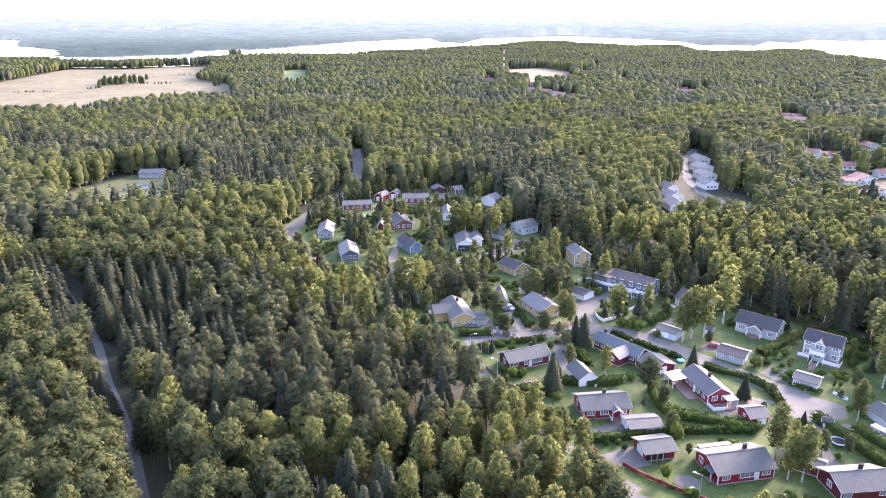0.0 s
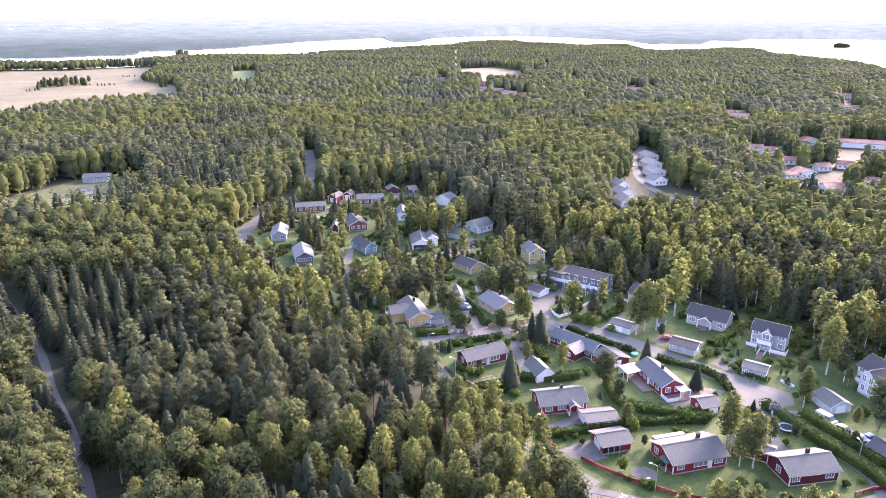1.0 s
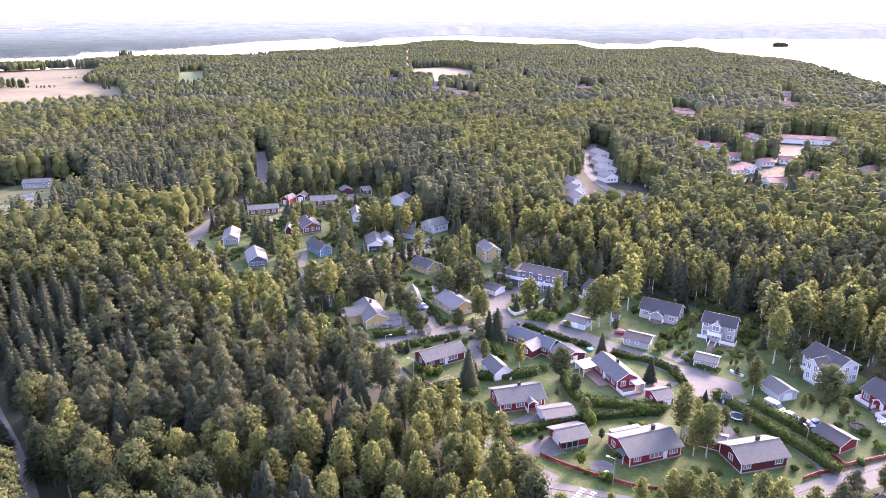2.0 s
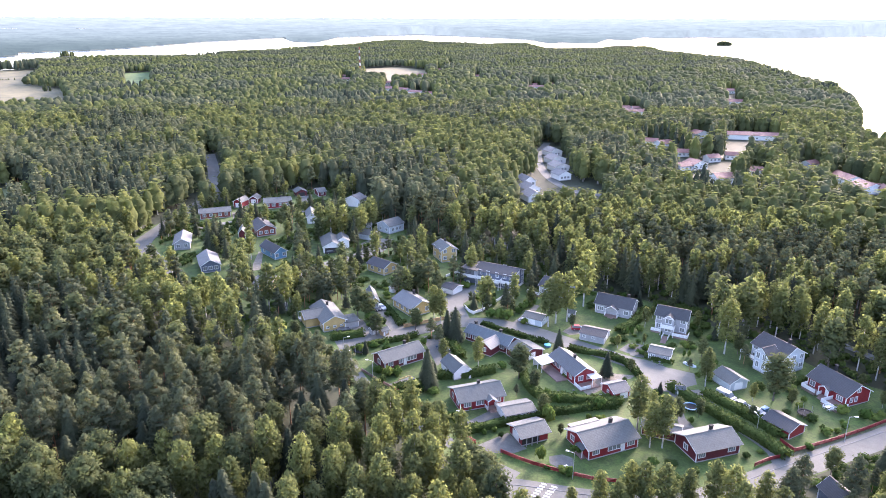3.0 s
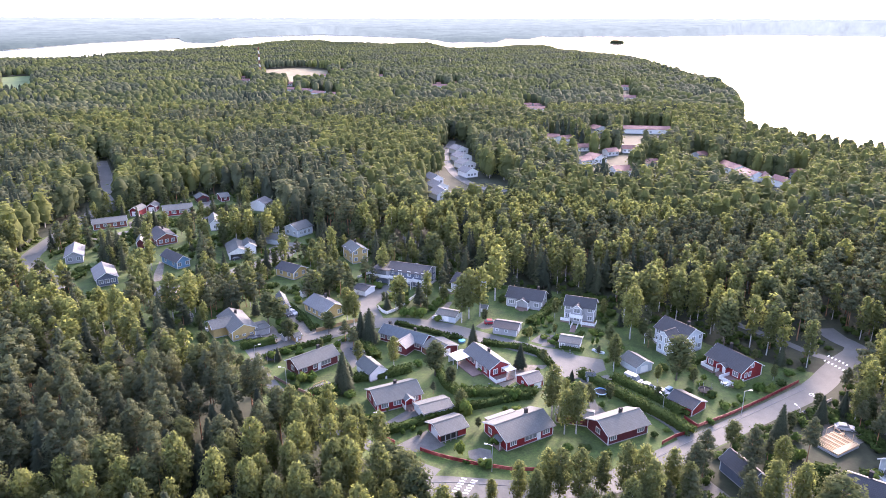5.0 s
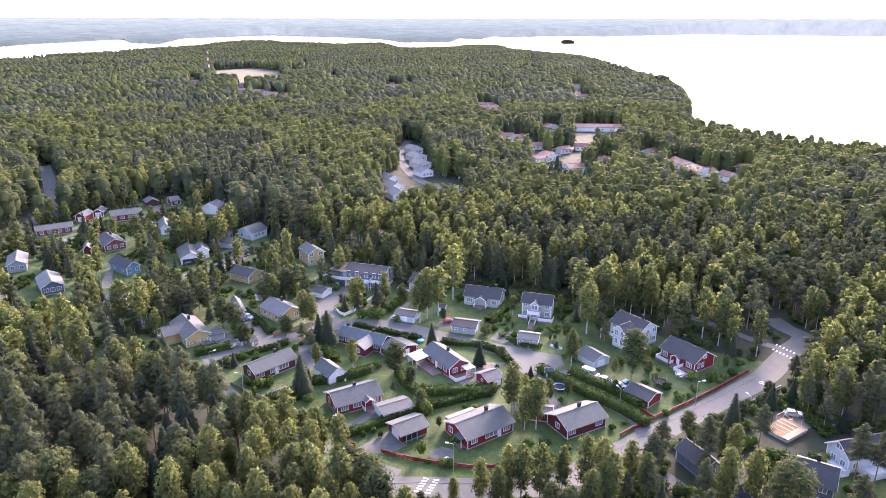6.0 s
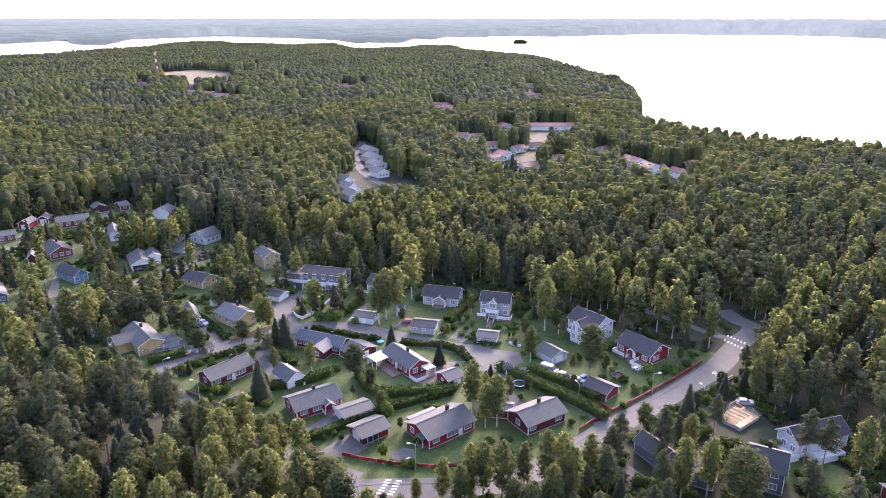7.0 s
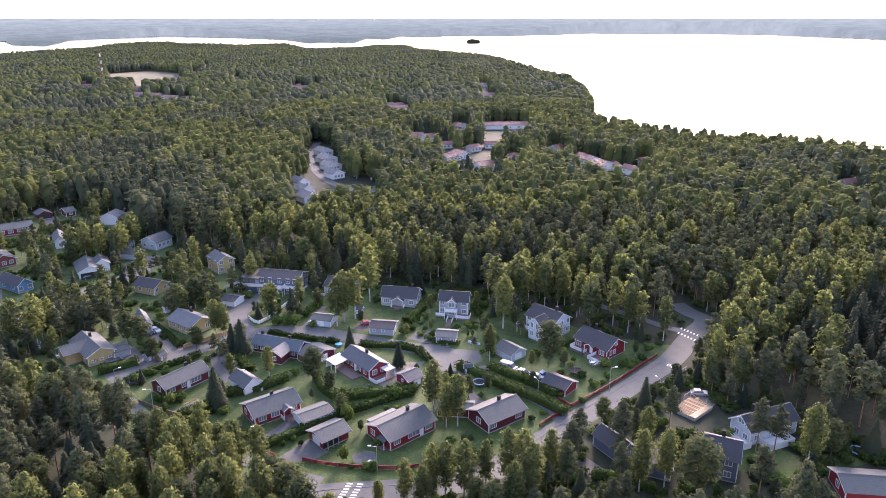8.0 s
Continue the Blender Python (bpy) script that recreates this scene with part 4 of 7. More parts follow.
garage("garage", "small red garage with dark roof and white trim", 75.0, 145.4, 10.0, 5.4, 6.0, 2.3, 1.3, 'x', RED, SLATEX, left=((0, 0.7),), doors=(("front", 0.5, 2.4, 1.9),))
e = house("red_house", "red house with black roof and white-railed terrace", 131.0, 134.4, -80.0, 12.2, 9.1, 3.2, 2.6, 'x', RED, DARKX, front=((-4.2, 1.4), (3.8, 1.6)), right=((-2.2, 0.8), (-0.6, 0.8)), back=(0,), chimney=((-3, 2.0),), doors=(("front", 0.2, 1.0, 2.0),))
window(e, "right", 0.0, 3.6, 1.1, 0.9, 5.6)
porch(e, 0.2, 4.0, 3.0, 1.6, 2.9, DARKX)
deck(e, -5.6, -6.2, -1.6, -4.05, 0.8, [((-5.6, -6.2), (-1.6, -6.2)), ((-5.6, -4.1), (-5.6, -6.2))])
deck(e, 2.0, -8.0, 6.4, -4.05, 0.7, [((2.0, -8.0), (6.4, -8.0)), ((6.4, -8.0), (6.4, -4.1)), ((2.0, -4.1), (2.0, -8.0))])
garage("garage", "red garage with black roof beside parked cars", 106.7, 122.8, -71.0, 7.4, 6.4, 2.3, 1.3, 'x', RED, DARKX, doors=(("back", 0, 2.4, 1.9),))
p = house("villa", "two-storey pale blue villa with dark roof and balcony", 125.9, 151.7, -77.0, 11.2, 9.0, 5.2, 2.6, 'x', PALEBLUE, DARKX, storeys=2, front=(-4, 4), right=(-3, 0, 3), back=(-3, 3), chimney=((2.2, 1.2),))
gable_body(p, 5.0, 5.0, 5.2, 2.0, "y", PALEBLUE, 0.3, 1.0, -5.4, "wing_wall")
gable_roof(p, 5.0, 5.0, 5.2, 2.0, "y", DARKY, WHITE, 1.0, -5.4)
for z in (1.2, 3.8):
    for u in (0.0, 2.0):
        window(p, "front", u, z, 1.0, 1.6, 7.6)
deck(p, -6.4, -7.0, -1.6, -5.05, 2.4, [((-6.4, -7.0), (-1.6, -7.0)), ((-6.4, -5.1), (-6.4, -7.0))])
garage("garage", "pale grey garage with grey roof", 106.7, 144.3, 8.0, 6.1, 7.0, 2.4, 1.5, 'y', PALEBLUE, ROOFY, doors=(("front", 0, 2.6, 1.9),))
d = house("villa", "two-storey grey villa with white balcony and stairs", 108.8, 178.1, -41.0, 10.1, 6.1, 5.2, 2.4, 'x', GREYWALL, DARKX, storeys=2, front=(-3.6, 3.4), right=(-1.2, 1.2), left=(0,), back=(0,))
gable_body(d, 3.4, 2.6, 5.2, 1.3, "y", GREYWALL, 0.2, -0.4, -3.2, "wing_wall")
gable_roof(d, 3.4, 2.6, 5.2, 1.3, "y", DARKY, WHITE, -0.4, -3.2)
for z in (1.2, 3.8):
    window(d, "front", -0.4, z, 1.8, 1.4, 4.35)
deck(d, -2.4, -5.8, 1.6, -4.4, 2.8, [((-2.4, -5.8), (1.6, -5.8)), ((-2.4, -4.5), (-2.4, -5.8)), ((1.6, -5.8), (1.6, -4.5))], WHITE)
deck(d, 1.2, -5.6, 5.6, -2.6, 0.7, [((1.2, -5.6), (5.6, -5.6)), ((5.6, -5.6), (5.6, -2.7))])
deck(d, -5.4, -4.4, -2.6, -2.6, 0.6, [((-5.4, -4.4), (-2.6, -4.4))])
st = Geo()
for i in range(8):
    st.box(-1.2, -7.4 - 0.5 * i, -0.05, 0.4, -6.9 - 0.5 * i, 0.7 - 0.09 * i)
st.link("steps", WOOD, d)
railing(d, [(-1.3, -5.9), (-1.3, -8.6)], 0.3, 0.9)
railing(d, [(0.5, -5.9), (0.5, -8.6)], 0.3, 0.9)
garage("garage", "long low grey garage with flat-pitched roof", 96.3, 161.9, -39.0, 6.4, 5.8, 2.4, 0.9, 'x', GREYWALL, ROOFX, front=(-1.8, 1.8), doors=(("right", 0, 2.4, 1.9),))
o = house("grey_house", "grey bungalow with dark roof and white porch steps", 97.8, 194.4, -41.0, 12.7, 8.3, 3.4, 2.4, 'x', GREYWALL, DARKX, front=((-4.2, 1.8), (4.2, 1.4)), right=(-2, 1.5), left=(0,), chimney=((3.6, 0.9),))
porch(o, -0.2, 3.7, 4.2, 1.7, 2.8, DARKX)
window(o, "right", 0.0, 3.9, 1.2, 1.0, 5.9)
garage("garage", "grey garage with dark roof and white doors", 82.9, 177.2, -39.0, 8.0, 6.5, 2.4, 1.0, 'x', GREYWALL, DARKX, front=(-2.4, 0.4), doors=(("right", 0, 2.4, 1.9),))
n_ = house("grey_house", "pale house half hidden behind tall birches", 84.0, 212.3, -50.0, 10.5, 9.0, 3.6, 2.4, 'x', PALEBLUE, DARKX, front=(-3, 0, 3), left=(-2, 2))
deck(n_, -8.5, -6.0, -3.0, -3.8, 0.7, [((-8.5, -6.0), (-3.0, -6.0)), ((-8.5, -3.9), (-8.5, -6.0))])
m_ = house("villa", "large white and slate two-storey villa with balconies", 67.4, 227.1, -41.0, 16.0, 10.0, 5.2, 1.8, 'x', NAVY, DARKX, storeys=2, front=(-5.5, -2.5, 1.0, 4.0, 6.4), right=(-3, 0, 3), back=(0,), win=(1.1, 1.6))
deck(m_, -13.5, -7.0, -6.0, -1.0, 3.0, [((-13.5, -7.0), (-6.0, -7.0)), ((-13.5, -1.0), (-13.5, -7.0))], WHITE)
Geo().box(-12.5, -5.5, 3.0, -6.4, 3.0, 5.4).link("wing", GREYWALL, m_, "glazed upper room behind the balcony")
for u in (-11.6, -10.0, -8.4):
    window(m_, "front", u, 3.6, 1.2, 1.3, 5.5, BLACK)
Geo().box(-13.0, -6.2, 5.4, -6.0, 3.4, 5.6).link("wing_roof", DARKX, m_)
Geo().box(-12.0, -5.0, 0.0, -6.4, 2.6, 2.9).link("wing_base", NAVY, m_)
deck(m_, -1.0, -7.4, 3.0, -4.55, 2.9, [((-1.0, -7.4), (3.0, -7.4)), ((-1.0, -4.6), (-1.0, -7.4)), ((3.0, -7.4), (3.0, -4.6))], WHITE)
deck(m_, 3.2, -6.4, 7.4, -4.55, 2.9, [((3.2, -6.4), (7.4, -6.4)), ((7.4, -6.4), (7.4, -4.6))], WHITE)
deck(m_, -6.0, -6.4, -1.1, -4.55, 2.9, [((-6.0, -6.4), (-1.1, -6.4))], WHITE)
garage("carport", "grey-roofed double carport with white fascia", 48.6, 221.9, -50.0, 5.6, 6.0, 2.3, 0.8, "x", WHITE, DARKX)
garage("garage", "pale blue garage with white trim beside the street", 69.1, 191.6, -43.0, 7.0, 5.6, 2.4, 0.9, 'x', PALEBLUE, ROOFX, right=((0, 0.9),), doors=(("front", -1.2, 4.2, 1.9),))
k_ = house("red_house", "long dark red house with blue-grey sheet roof", 51.4, 179.9, -50.0, 15.8, 6.4, 2.7, 1.8, 'x', DARKRED, BLUEX, front=((-6.4, 1.4), (-4.2, 1.2), (5.6, 1.4)), left=(-1.5, 1.5), chimney=((3.0, 0.5), (-6.0, 0.6)))
gable_body(k_, 5.2, 6.0, 2.7, 1.6, "y", DARKRED, 0.4, 2.6, -4.6, "wing_wall")
gable_roof(k_, 5.2, 6.0, 2.7, 1.6, "y", LIGHTY, WHITE, 2.6, -4.6)
window(k_, "front", 2.6, 1.2, 1.0, 1.1, 7.2)
garage("garage", "low garage with pale sheet roof among trees", 58.7, 170.6, 22.0, 8.8, 7.0, 2.4, 1.4, 'y', DARKRED, ROOFY, doors=(("front", 0, 2.6, 1.9),))
g_ = house("dark_red_house", "dark red and white house with long grey roof", 23.0, 174.2, 23.0, 13.4, 7.2, 2.8, 1.9, 'x', DARKRED, ROOFX, front=(-4.4, (-1.2, 1.0), (2.4, 2.8)), left=(0,), chimney=((2.4, 0.8),), doors=(("front", 0.2, 1.0, 2.0),))
garage("garage", "white garage with grey gable roof at a driveway", 37.2, 164.6, 16.0, 5.4, 8.0, 2.4, 1.8, 'y', WHITE, ROOFY, doors=(("left", -1.6, 2.6, 1.9), ("left", 1.6, 2.6, 1.9)))
yh = house("yellow_house", "yellow plastered house with broad grey roof", 4.8, 204.7, 14.0, 8.0, 15.0, 3.2, 1.9, 'y', CREAM, ROOFY, front=((-2.2, 0.8), (0, 0.8), (2.2, 0.8)), left=(-4, 0, 4), right=(-4, 2), chimney=((0.6, 2.5),), win=(0.8, 0.5))
gable_body(yh, 7.0, 7.0, 3.2, 1.7, "x", CREAM, 0.5, -4.6, 1.2, "wing_wall")
gable_roof(yh, 7.0, 7.0, 3.2, 1.7, "x", ROOFX, WHITE, -4.6, 1.2)
garage("carport", "flat grey carport beside a yellow house", 11.2, 201.4, 14.0, 5.0, 6.0, 2.3, 0.25, 'x', PLINTH, ROOFX)
house("yellow_house", "small yellow house with grey gable roof", 20.1, 216.5, 3.0, 3.4, 11.0, 3.0, 1.7, 'y', CREAM, ROOFY, front=((0, 2.0),), left=(0,), over=0.4)
house("yellow_house", "tan house with light sheet roof among shrubs", 32.6, 209.5, 24.0, 8.9, 12.0, 3.0, 2.2, 'y', CREAM, LIGHTY, front=(-2, 2), left=(-3, 0, 3), right=(0,), chimney=((1.6, 1.5),))
house("yellow_house", "two-storey yellow house with grey gable roof", 53.4, 257.4, 11.0, 7.4, 10.0, 5.0, 2.0, 'y', CREAM, ROOFY, storeys=2, front=(-1.8, 1.8), left=(-2.5, 2.5), chimney=((0.8, 2.0),))
house("yellow_house", "yellow house with dark grey roof and balcony", 27.1, 247.9, 36.0, 7.6, 10.0, 3.0, 1.8, 'y', CREAM, DARKY, front=(-2, 1.6), left=(-2, 2))
f13 = house("white_house", "white house with stepped grey roof and open carport", 9.5, 279.1, 2.0, 8.4, 14.0, 3.0, 2.0, 'y', WHITE, ROOFY, left=(-4, 0, 4), right=(-4, 0))
# black sheet before the solid gable, for the shade inside the carport
Geo().box(-3.2, -6.58, 0.05, 3.0, -6.52, 2.3).link("carport_opening", BLACK, f13, "black panel drawing the shaded carport mouth")
gable_body(f13, 6.0, 8.0, 3.4, 1.8, "y", WHITE, 0.4, 4.6, 1.6, "wing_wall")
gable_roof(f13, 6.0, 8.0, 3.4, 1.8, "y", ROOFY, WHITE, 4.6, 1.6)
garage("garage", "pale blue garage with white gable", 26.0, 289.7, 49.0, 6.1, 7.0, 2.6, 1.5, 'y', PALEBLUE, ROOFY, doors=(("front", 0, 3.4, 2.0),))
house("white_house", "pale house with grey roof among birches", 37.0, 299.3, 35.0, 9.6, 9.0, 3.6, 2.2, 'x', PALEBLUE, ROOFX, front=(-2.2, 0, 2.2), left=(-2, 2))
house("blue_house", "light blue house with dark hipped roof", -13.9, 274.5, 29.0, 6.0, 13.0, 3.0, 2.2, 'y', BLUE, DARKY, front=(-1.6, 1.6), left=(-3, 3))
house("grey_house", "grey house with pale sheet roof at the bend", -51.7, 295.0, 5.0, 7.1, 14.0, 3.0, 2.0, 'y', GREYWALL, LIGHTY, front=(-1.5, 1.5), left=(-3, 3))
house("blue_house", "dark blue house with pale sheet roof", -37.9, 264.9, 12.0, 7.8, 14.0, 3.0, 2.2, 'y', NAVY, LIGHTY, front=(-2, 0, 2), left=(-3, 3))
house("red_house", "long red and orange terrace with grey roof", -43.2, 338.6, 9.0, 14.9, 8.0, 3.0, 1.5, 'x', BRICKRED, ROOFX, front=(-5, -2, 2, 5))
house("garage", "tall red shed with grey roof", -32.1, 356.0, -26.0, 5.5, 8.0, 3.2, 1.6, 'y', RED, ROOFY, doors=(("front", 0, 2.6, 2.2),), group="outbuildings", category="garage")
house("garage", "red gabled garage with white trim", -25.7, 362.6, -13.0, 5.3, 7.0, 2.6, 1.6, 'y', DARKRED, ROOFY, doors=(("front", 0, 2.8, 2.0),), group="outbuildings", category="garage")
house("red_house", "red house with white windows and grey roof", -14.1, 352.5, 5.0, 13.8, 9.0, 3.0, 1.8, 'x', RED, ROOFX, front=(-5, (-2, 1.8), 1.2, 3.2, 5), right=(0,), chimney=((2, 0.5),))
house("carport", "red open carport with grey roof", -2.6, 373.5, 12.0, 6.6, 8.0, 2.6, 1.6, 'y', DARKRED, ROOFY, doors=(("front", 0, 3.4, 2.0),), trim=BLACK, group="outbuildings", category="carport")
house("garage", "small red shed with grey roof", 8.1, 372.3, 15.0, 5.1, 8.0, 2.6, 1.6, 'x', DARKRED, ROOFX, front=(0,), group="outbuildings", category="shed")
house("dark_red_house", "brown-red house with dark gable roof", -19.7, 308.1, 18.0, 9.3, 14.0, 3.0, 2.2, 'y', BRICKRED, DARKY, front=(-2.5, 0, 2.5), left=(-3, 3), chimney=((1, 2),))
house("white_house", "white gabled house with grey roof", 2.2, 322.4, 1.0, 5.1, 13.0, 3.4, 2.2, 'y', WHITE, ROOFY, front=(0,), left=(-3, 3))
house("shed", "grey-roofed shed between trees", -27.9, 302.9, 0.0, 3.3, 8.0, 2.8, 1.8, 'y', DARKRED, ROOFY, over=0.3, group="outbuildings", category="shed")
house("white_house", "white house with pale roof among trees", 25.3, 346.9, 56.0, 8.4, 9.0, 4.0, 2.0, 'x', WHITE, LIGHTX, front=(-2, 2))
house("yellow_house", "low pale house half hidden by birches", -15.1, 238.4, -24.0, 6.9, 9.0, 3.0, 1.6, 'x', CREAM, LIGHTX, front=(-2, 2))
house("grey_house", "far grey house in a forest glade", -175.8, 411.9, 7.0, 14.0, 10.0, 3.2, 1.6, 'x', GREYWALL, BLUEX, front=(-4, 0, 4))
garage("garage", "white garage in a forest glade", -170.0, 379.8, 31.0, 8.0, 7.0, 2.4, 1.2, 'x', WHITE, BLUEX)
q_ = house("villa", "pale blue house with dark steep roof and white veranda", 134.3, 83.5, -8.0, 14.9, 6.8, 3.8, 2.6, 'x', PALEBLUE, DARKX, front=(-5, 0, 4), left=((-1.5, 1.2), (1.0, 1.2)), right=(0,), chimney=((-2, 1.6), (2, 1.5)))
window(q_, "left", 0.0, 4.4, 1.6, 1.0, 6.95)
deck(q_, -9.0, -3.6, -6.95, 2.8, 0.8, [((-9.0, -3.6), (-9.0, 2.8)), ((-9.0, -3.6), (-7.0, -3.6))], WHITE)
deck(q_, -4.0, -6.2, 3.0, -2.9, 0.8, [((-4.0, -6.2), (3.0, -6.2)), ((3.0, -6.2), (3.0, -3.0)), ((-4.0, -3.0), (-4.0, -6.2))], WHITE)
r_ = house("villa", "two-storey slate blue house with white window frames", 114.6, 79.6, -55.0, 7.8, 9.0, 5.4, 2.4, 'x', NAVY, DARKX, storeys=2, front=(-1.8, 1.6), right=(-2.4, 0.4, 2.8), left=(0,), chimney=((0, 1.5),))
garage("garage", "dark shed roof below the trees", 103.0, 85.0, -55.0, 5.0, 6.0, 3.0, 1.6, "y", NAVY, DARKY)
house("grey_house", "house with dark roof hidden by pines", 99.5, 95.4, -0.0, 5.3, 9.0, 3.0, 2.0, 'y', NAVY, DARKY, front=(0,), over=0.4)
house("barn", "long red outbuilding with ribbed grey roof", 135.4, 57.8, -37.0, 17.2, 8.4, 2.9, 1.5, 'x', RED, ROOFX, left=(0,), group="outbuildings", category="barn")
house("row_house", "white terraced house with grey gable roof", 171.5, 457.3, 11.0, 10.6, 11.0, 3.4, 2.4, 'y', WHITE, PALEY, front=(-2.2, 0, 2.2), group="white row houses")
house("row_house", "white terraced house with grey gable roof", 164.0, 431.8, 9.0, 11.4, 11.0, 3.4, 2.4, 'y', WHITE, PALEY, front=(-2.2, 0, 2.2), group="white row houses")
house("row_house", "white terraced house with grey gable roof", 158.0, 408.9, 9.0, 11.1, 11.0, 3.4, 2.4, 'y', WHITE, PALEY, front=(-2.2, 0, 2.2), group="white row houses")
house("row_house", "white terraced house with grey gable roof", 150.7, 385.4, 10.0, 8.9, 11.0, 3.4, 2.4, 'y', WHITE, PALEY, front=(-2.2, 0, 2.2), group="white row houses")
house("row_house", "white terraced house with grey gable roof", 125.1, 374.3, 10.0, 8.3, 11.0, 3.4, 2.4, 'y', WHITE, PALEY, front=(-2.2, 0, 2.2), group="white row houses")
house("row_house", "white terraced house with grey gable roof", 120.9, 355.5, 8.0, 9.6, 11.0, 3.4, 2.4, 'y', WHITE, PALEY, front=(-2.2, 0, 2.2), group="white row houses")
house("row_house", "white terraced house with grey gable roof", 117.5, 339.5, 7.0, 9.8, 11.0, 3.4, 2.4, 'y', WHITE, PALEY, front=(-2.2, 0, 2.2), group="white row houses")
house("far_house", "distant pale house with red tiled roof", 350.9, 490.7, -26.0, 38.5, 11.0, 4.0, 2.2, 'x', WHITE, REDROOFX, front=(-3, 0, 3), corners=False, group="distant houses")
house("far_house", "distant pale house with red tiled roof", 314.3, 507.0, 10.0, 14.9, 11.0, 4.0, 2.2, 'y', WHITE, REDROOFY, front=(-3, 0, 3), corners=False, group="distant houses")
house("far_house", "distant pale house with red tiled roof", 257.8, 478.3, -30.0, 9.6, 11.0, 4.0, 2.2, 'x', WHITE, REDROOFX, front=(-3, 0, 3), corners=False, group="distant houses")
house("far_house", "distant pale house with red tiled roof", 262.8, 469.0, 12.0, 11.7, 11.0, 4.0, 2.2, 'x', WHITE, REDROOFX, front=(-3, 0, 3), corners=False, group="distant houses")
house("far_house", "distant pale house with red tiled roof", 246.0, 397.0, 12.0, 12.1, 11.0, 4.0, 2.2, 'y', WHITE, REDROOFY, front=(-3, 0, 3), corners=False, group="distant houses")
house("far_house", "distant pale house with red tiled roof", 239.7, 357.3, -5.0, 12.0, 11.0, 4.0, 2.2, 'x', WHITE, REDROOFX, front=(-3, 0, 3), corners=False, group="distant houses")
house("far_house", "distant pale house with red tiled roof", 310.3, 342.2, -98.0, 18.7, 11.0, 4.0, 2.2, 'x', WHITE, REDROOFX, front=(-3, 0, 3), corners=False, group="distant houses")
house("far_house", "distant pale house with red tiled roof", 305.8, 321.8, -94.0, 13.8, 11.0, 4.0, 2.2, 'x', WHITE, REDROOFX, front=(-3, 0, 3), corners=False, group="distant houses")
house("far_house", "distant pale house with red tiled roof", 307.9, 311.0, -30.0, 5.2, 11.0, 4.0, 2.2, 'y', WHITE, REDROOFY, front=(-3, 0, 3), corners=False, group="distant houses")
house("far_house", "distant pale house with red tiled roof", 325.1, 643.6, -30.0, 23.0, 11.0, 4.0, 2.2, 'x', WHITE, REDROOFX, front=(-3, 0, 3), corners=False, group="distant houses")
house("far_house", "distant pale house with red tiled roof", 386.9, 213.1, -98.0, 6.0, 11.0, 4.0, 2.2, 'y', WHITE, REDROOFY, front=(-3, 0, 3), corners=False, group="distant houses")
house("far_house", "distant pale house with red tiled roof", 309.4, 301.7, -2.0, 6.8, 11.0, 4.0, 2.2, 'y', WHITE, REDROOFY, front=(-3, 0, 3), corners=False, group="distant houses")
house("far_house", "distant pale house with red tiled roof", 114.7, 918.8, -30.0, 13.5, 11.0, 4.0, 2.2, 'x', WHITE, REDROOFX, front=(-3, 0, 3), corners=False, group="distant houses")
house("far_house", "distant pale house with red tiled roof", 132.1, 897.1, -52.0, 17.0, 11.0, 4.0, 2.2, 'x', WHITE, REDROOFX, front=(-3, 0, 3), corners=False, group="distant houses")
house("far_house", "distant pale house with red tiled roof", 142.2, 863.0, -48.0, 19.4, 11.0, 4.0, 2.2, 'x', WHITE, REDROOFX, front=(-3, 0, 3), corners=False, group="distant houses")
house("far_house", "distant pale house with red tiled roof", 473.1, 701.4, -30.0, 17.4, 11.0, 4.0, 2.2, 'x', WHITE, REDROOFX, front=(-3, 0, 3), corners=False, group="distant houses")
house("far_house", "distant pale house with red tiled roof", 541.1, 813.6, -30.0, 15.5, 11.0, 4.0, 2.2, 'x', WHITE, REDROOFX, front=(-3, 0, 3), corners=False, group="distant houses")
house("far_house", "distant pale house with red tiled roof", 311.0, 901.8, -30.0, 22.2, 11.0, 4.0, 2.2, 'x', WHITE, REDROOFX, front=(-3, 0, 3), corners=False, group="distant houses")
house("far_house", "distant pale house with red tiled roof", 195.3, 1122.4, -30.0, 16.9, 11.0, 4.0, 2.2, 'x', WHITE, REDROOFX, front=(-3, 0, 3), corners=False, group="distant houses")
house("far_house", "distant pale house with red tiled roof", 70.1, 1070.4, -30.0, 15.2, 11.0, 4.0, 2.2, 'x', WHITE, REDROOFX, front=(-3, 0, 3), corners=False, group="distant houses")

for x, y, yaw in ((260.1, 436.8, -16), (269.3, 415.7, 6), (287.4, 420.8, -24), (272.1, 373.4, -5), (236.2, 394.4, 5), (320.7, 385.5, 15), (308.5, 320.4, -15), (339.0, 318.9, -40), (126.1, 1008.1, -5), (156.8, 853.4, -10), (71.7, 1133.8, -10), (279.7, 1099.2, 10), (307.6, 1441.2, -10), (322.3, 938.2, 5), (348.3, 942.0, -10), (331.5, 677.1, -5), (340.9, 671.6, -5), (247.2, 1246.8, 8)):
    house("far_house", "small distant house with red tiled roof", x, y, yaw, 10.0, 8.0, 3.2, 2.0, "x", WHITE, REDROOFX, front=(-3, 0, 3), corners=False, group="distant houses")


# ---------------------------------------------------------------- woods
rng = np.random.RandomState(11)
CLEAR = [VILLAGE, FIELD, FIELD_FAR, GREEN_FIELD, GLADE, [(140.3, 406.9), (161.0, 462.1), (186.8, 504.4), (186.9, 474.3), (169.1, 416.6), (158.9, 381.3), (164.2, 356.0), (135.5, 293.7), (128.1, 303.3), (120.2, 313.5), (107.6, 303.1), (95.2, 293.4), (103.9, 321.0)]]


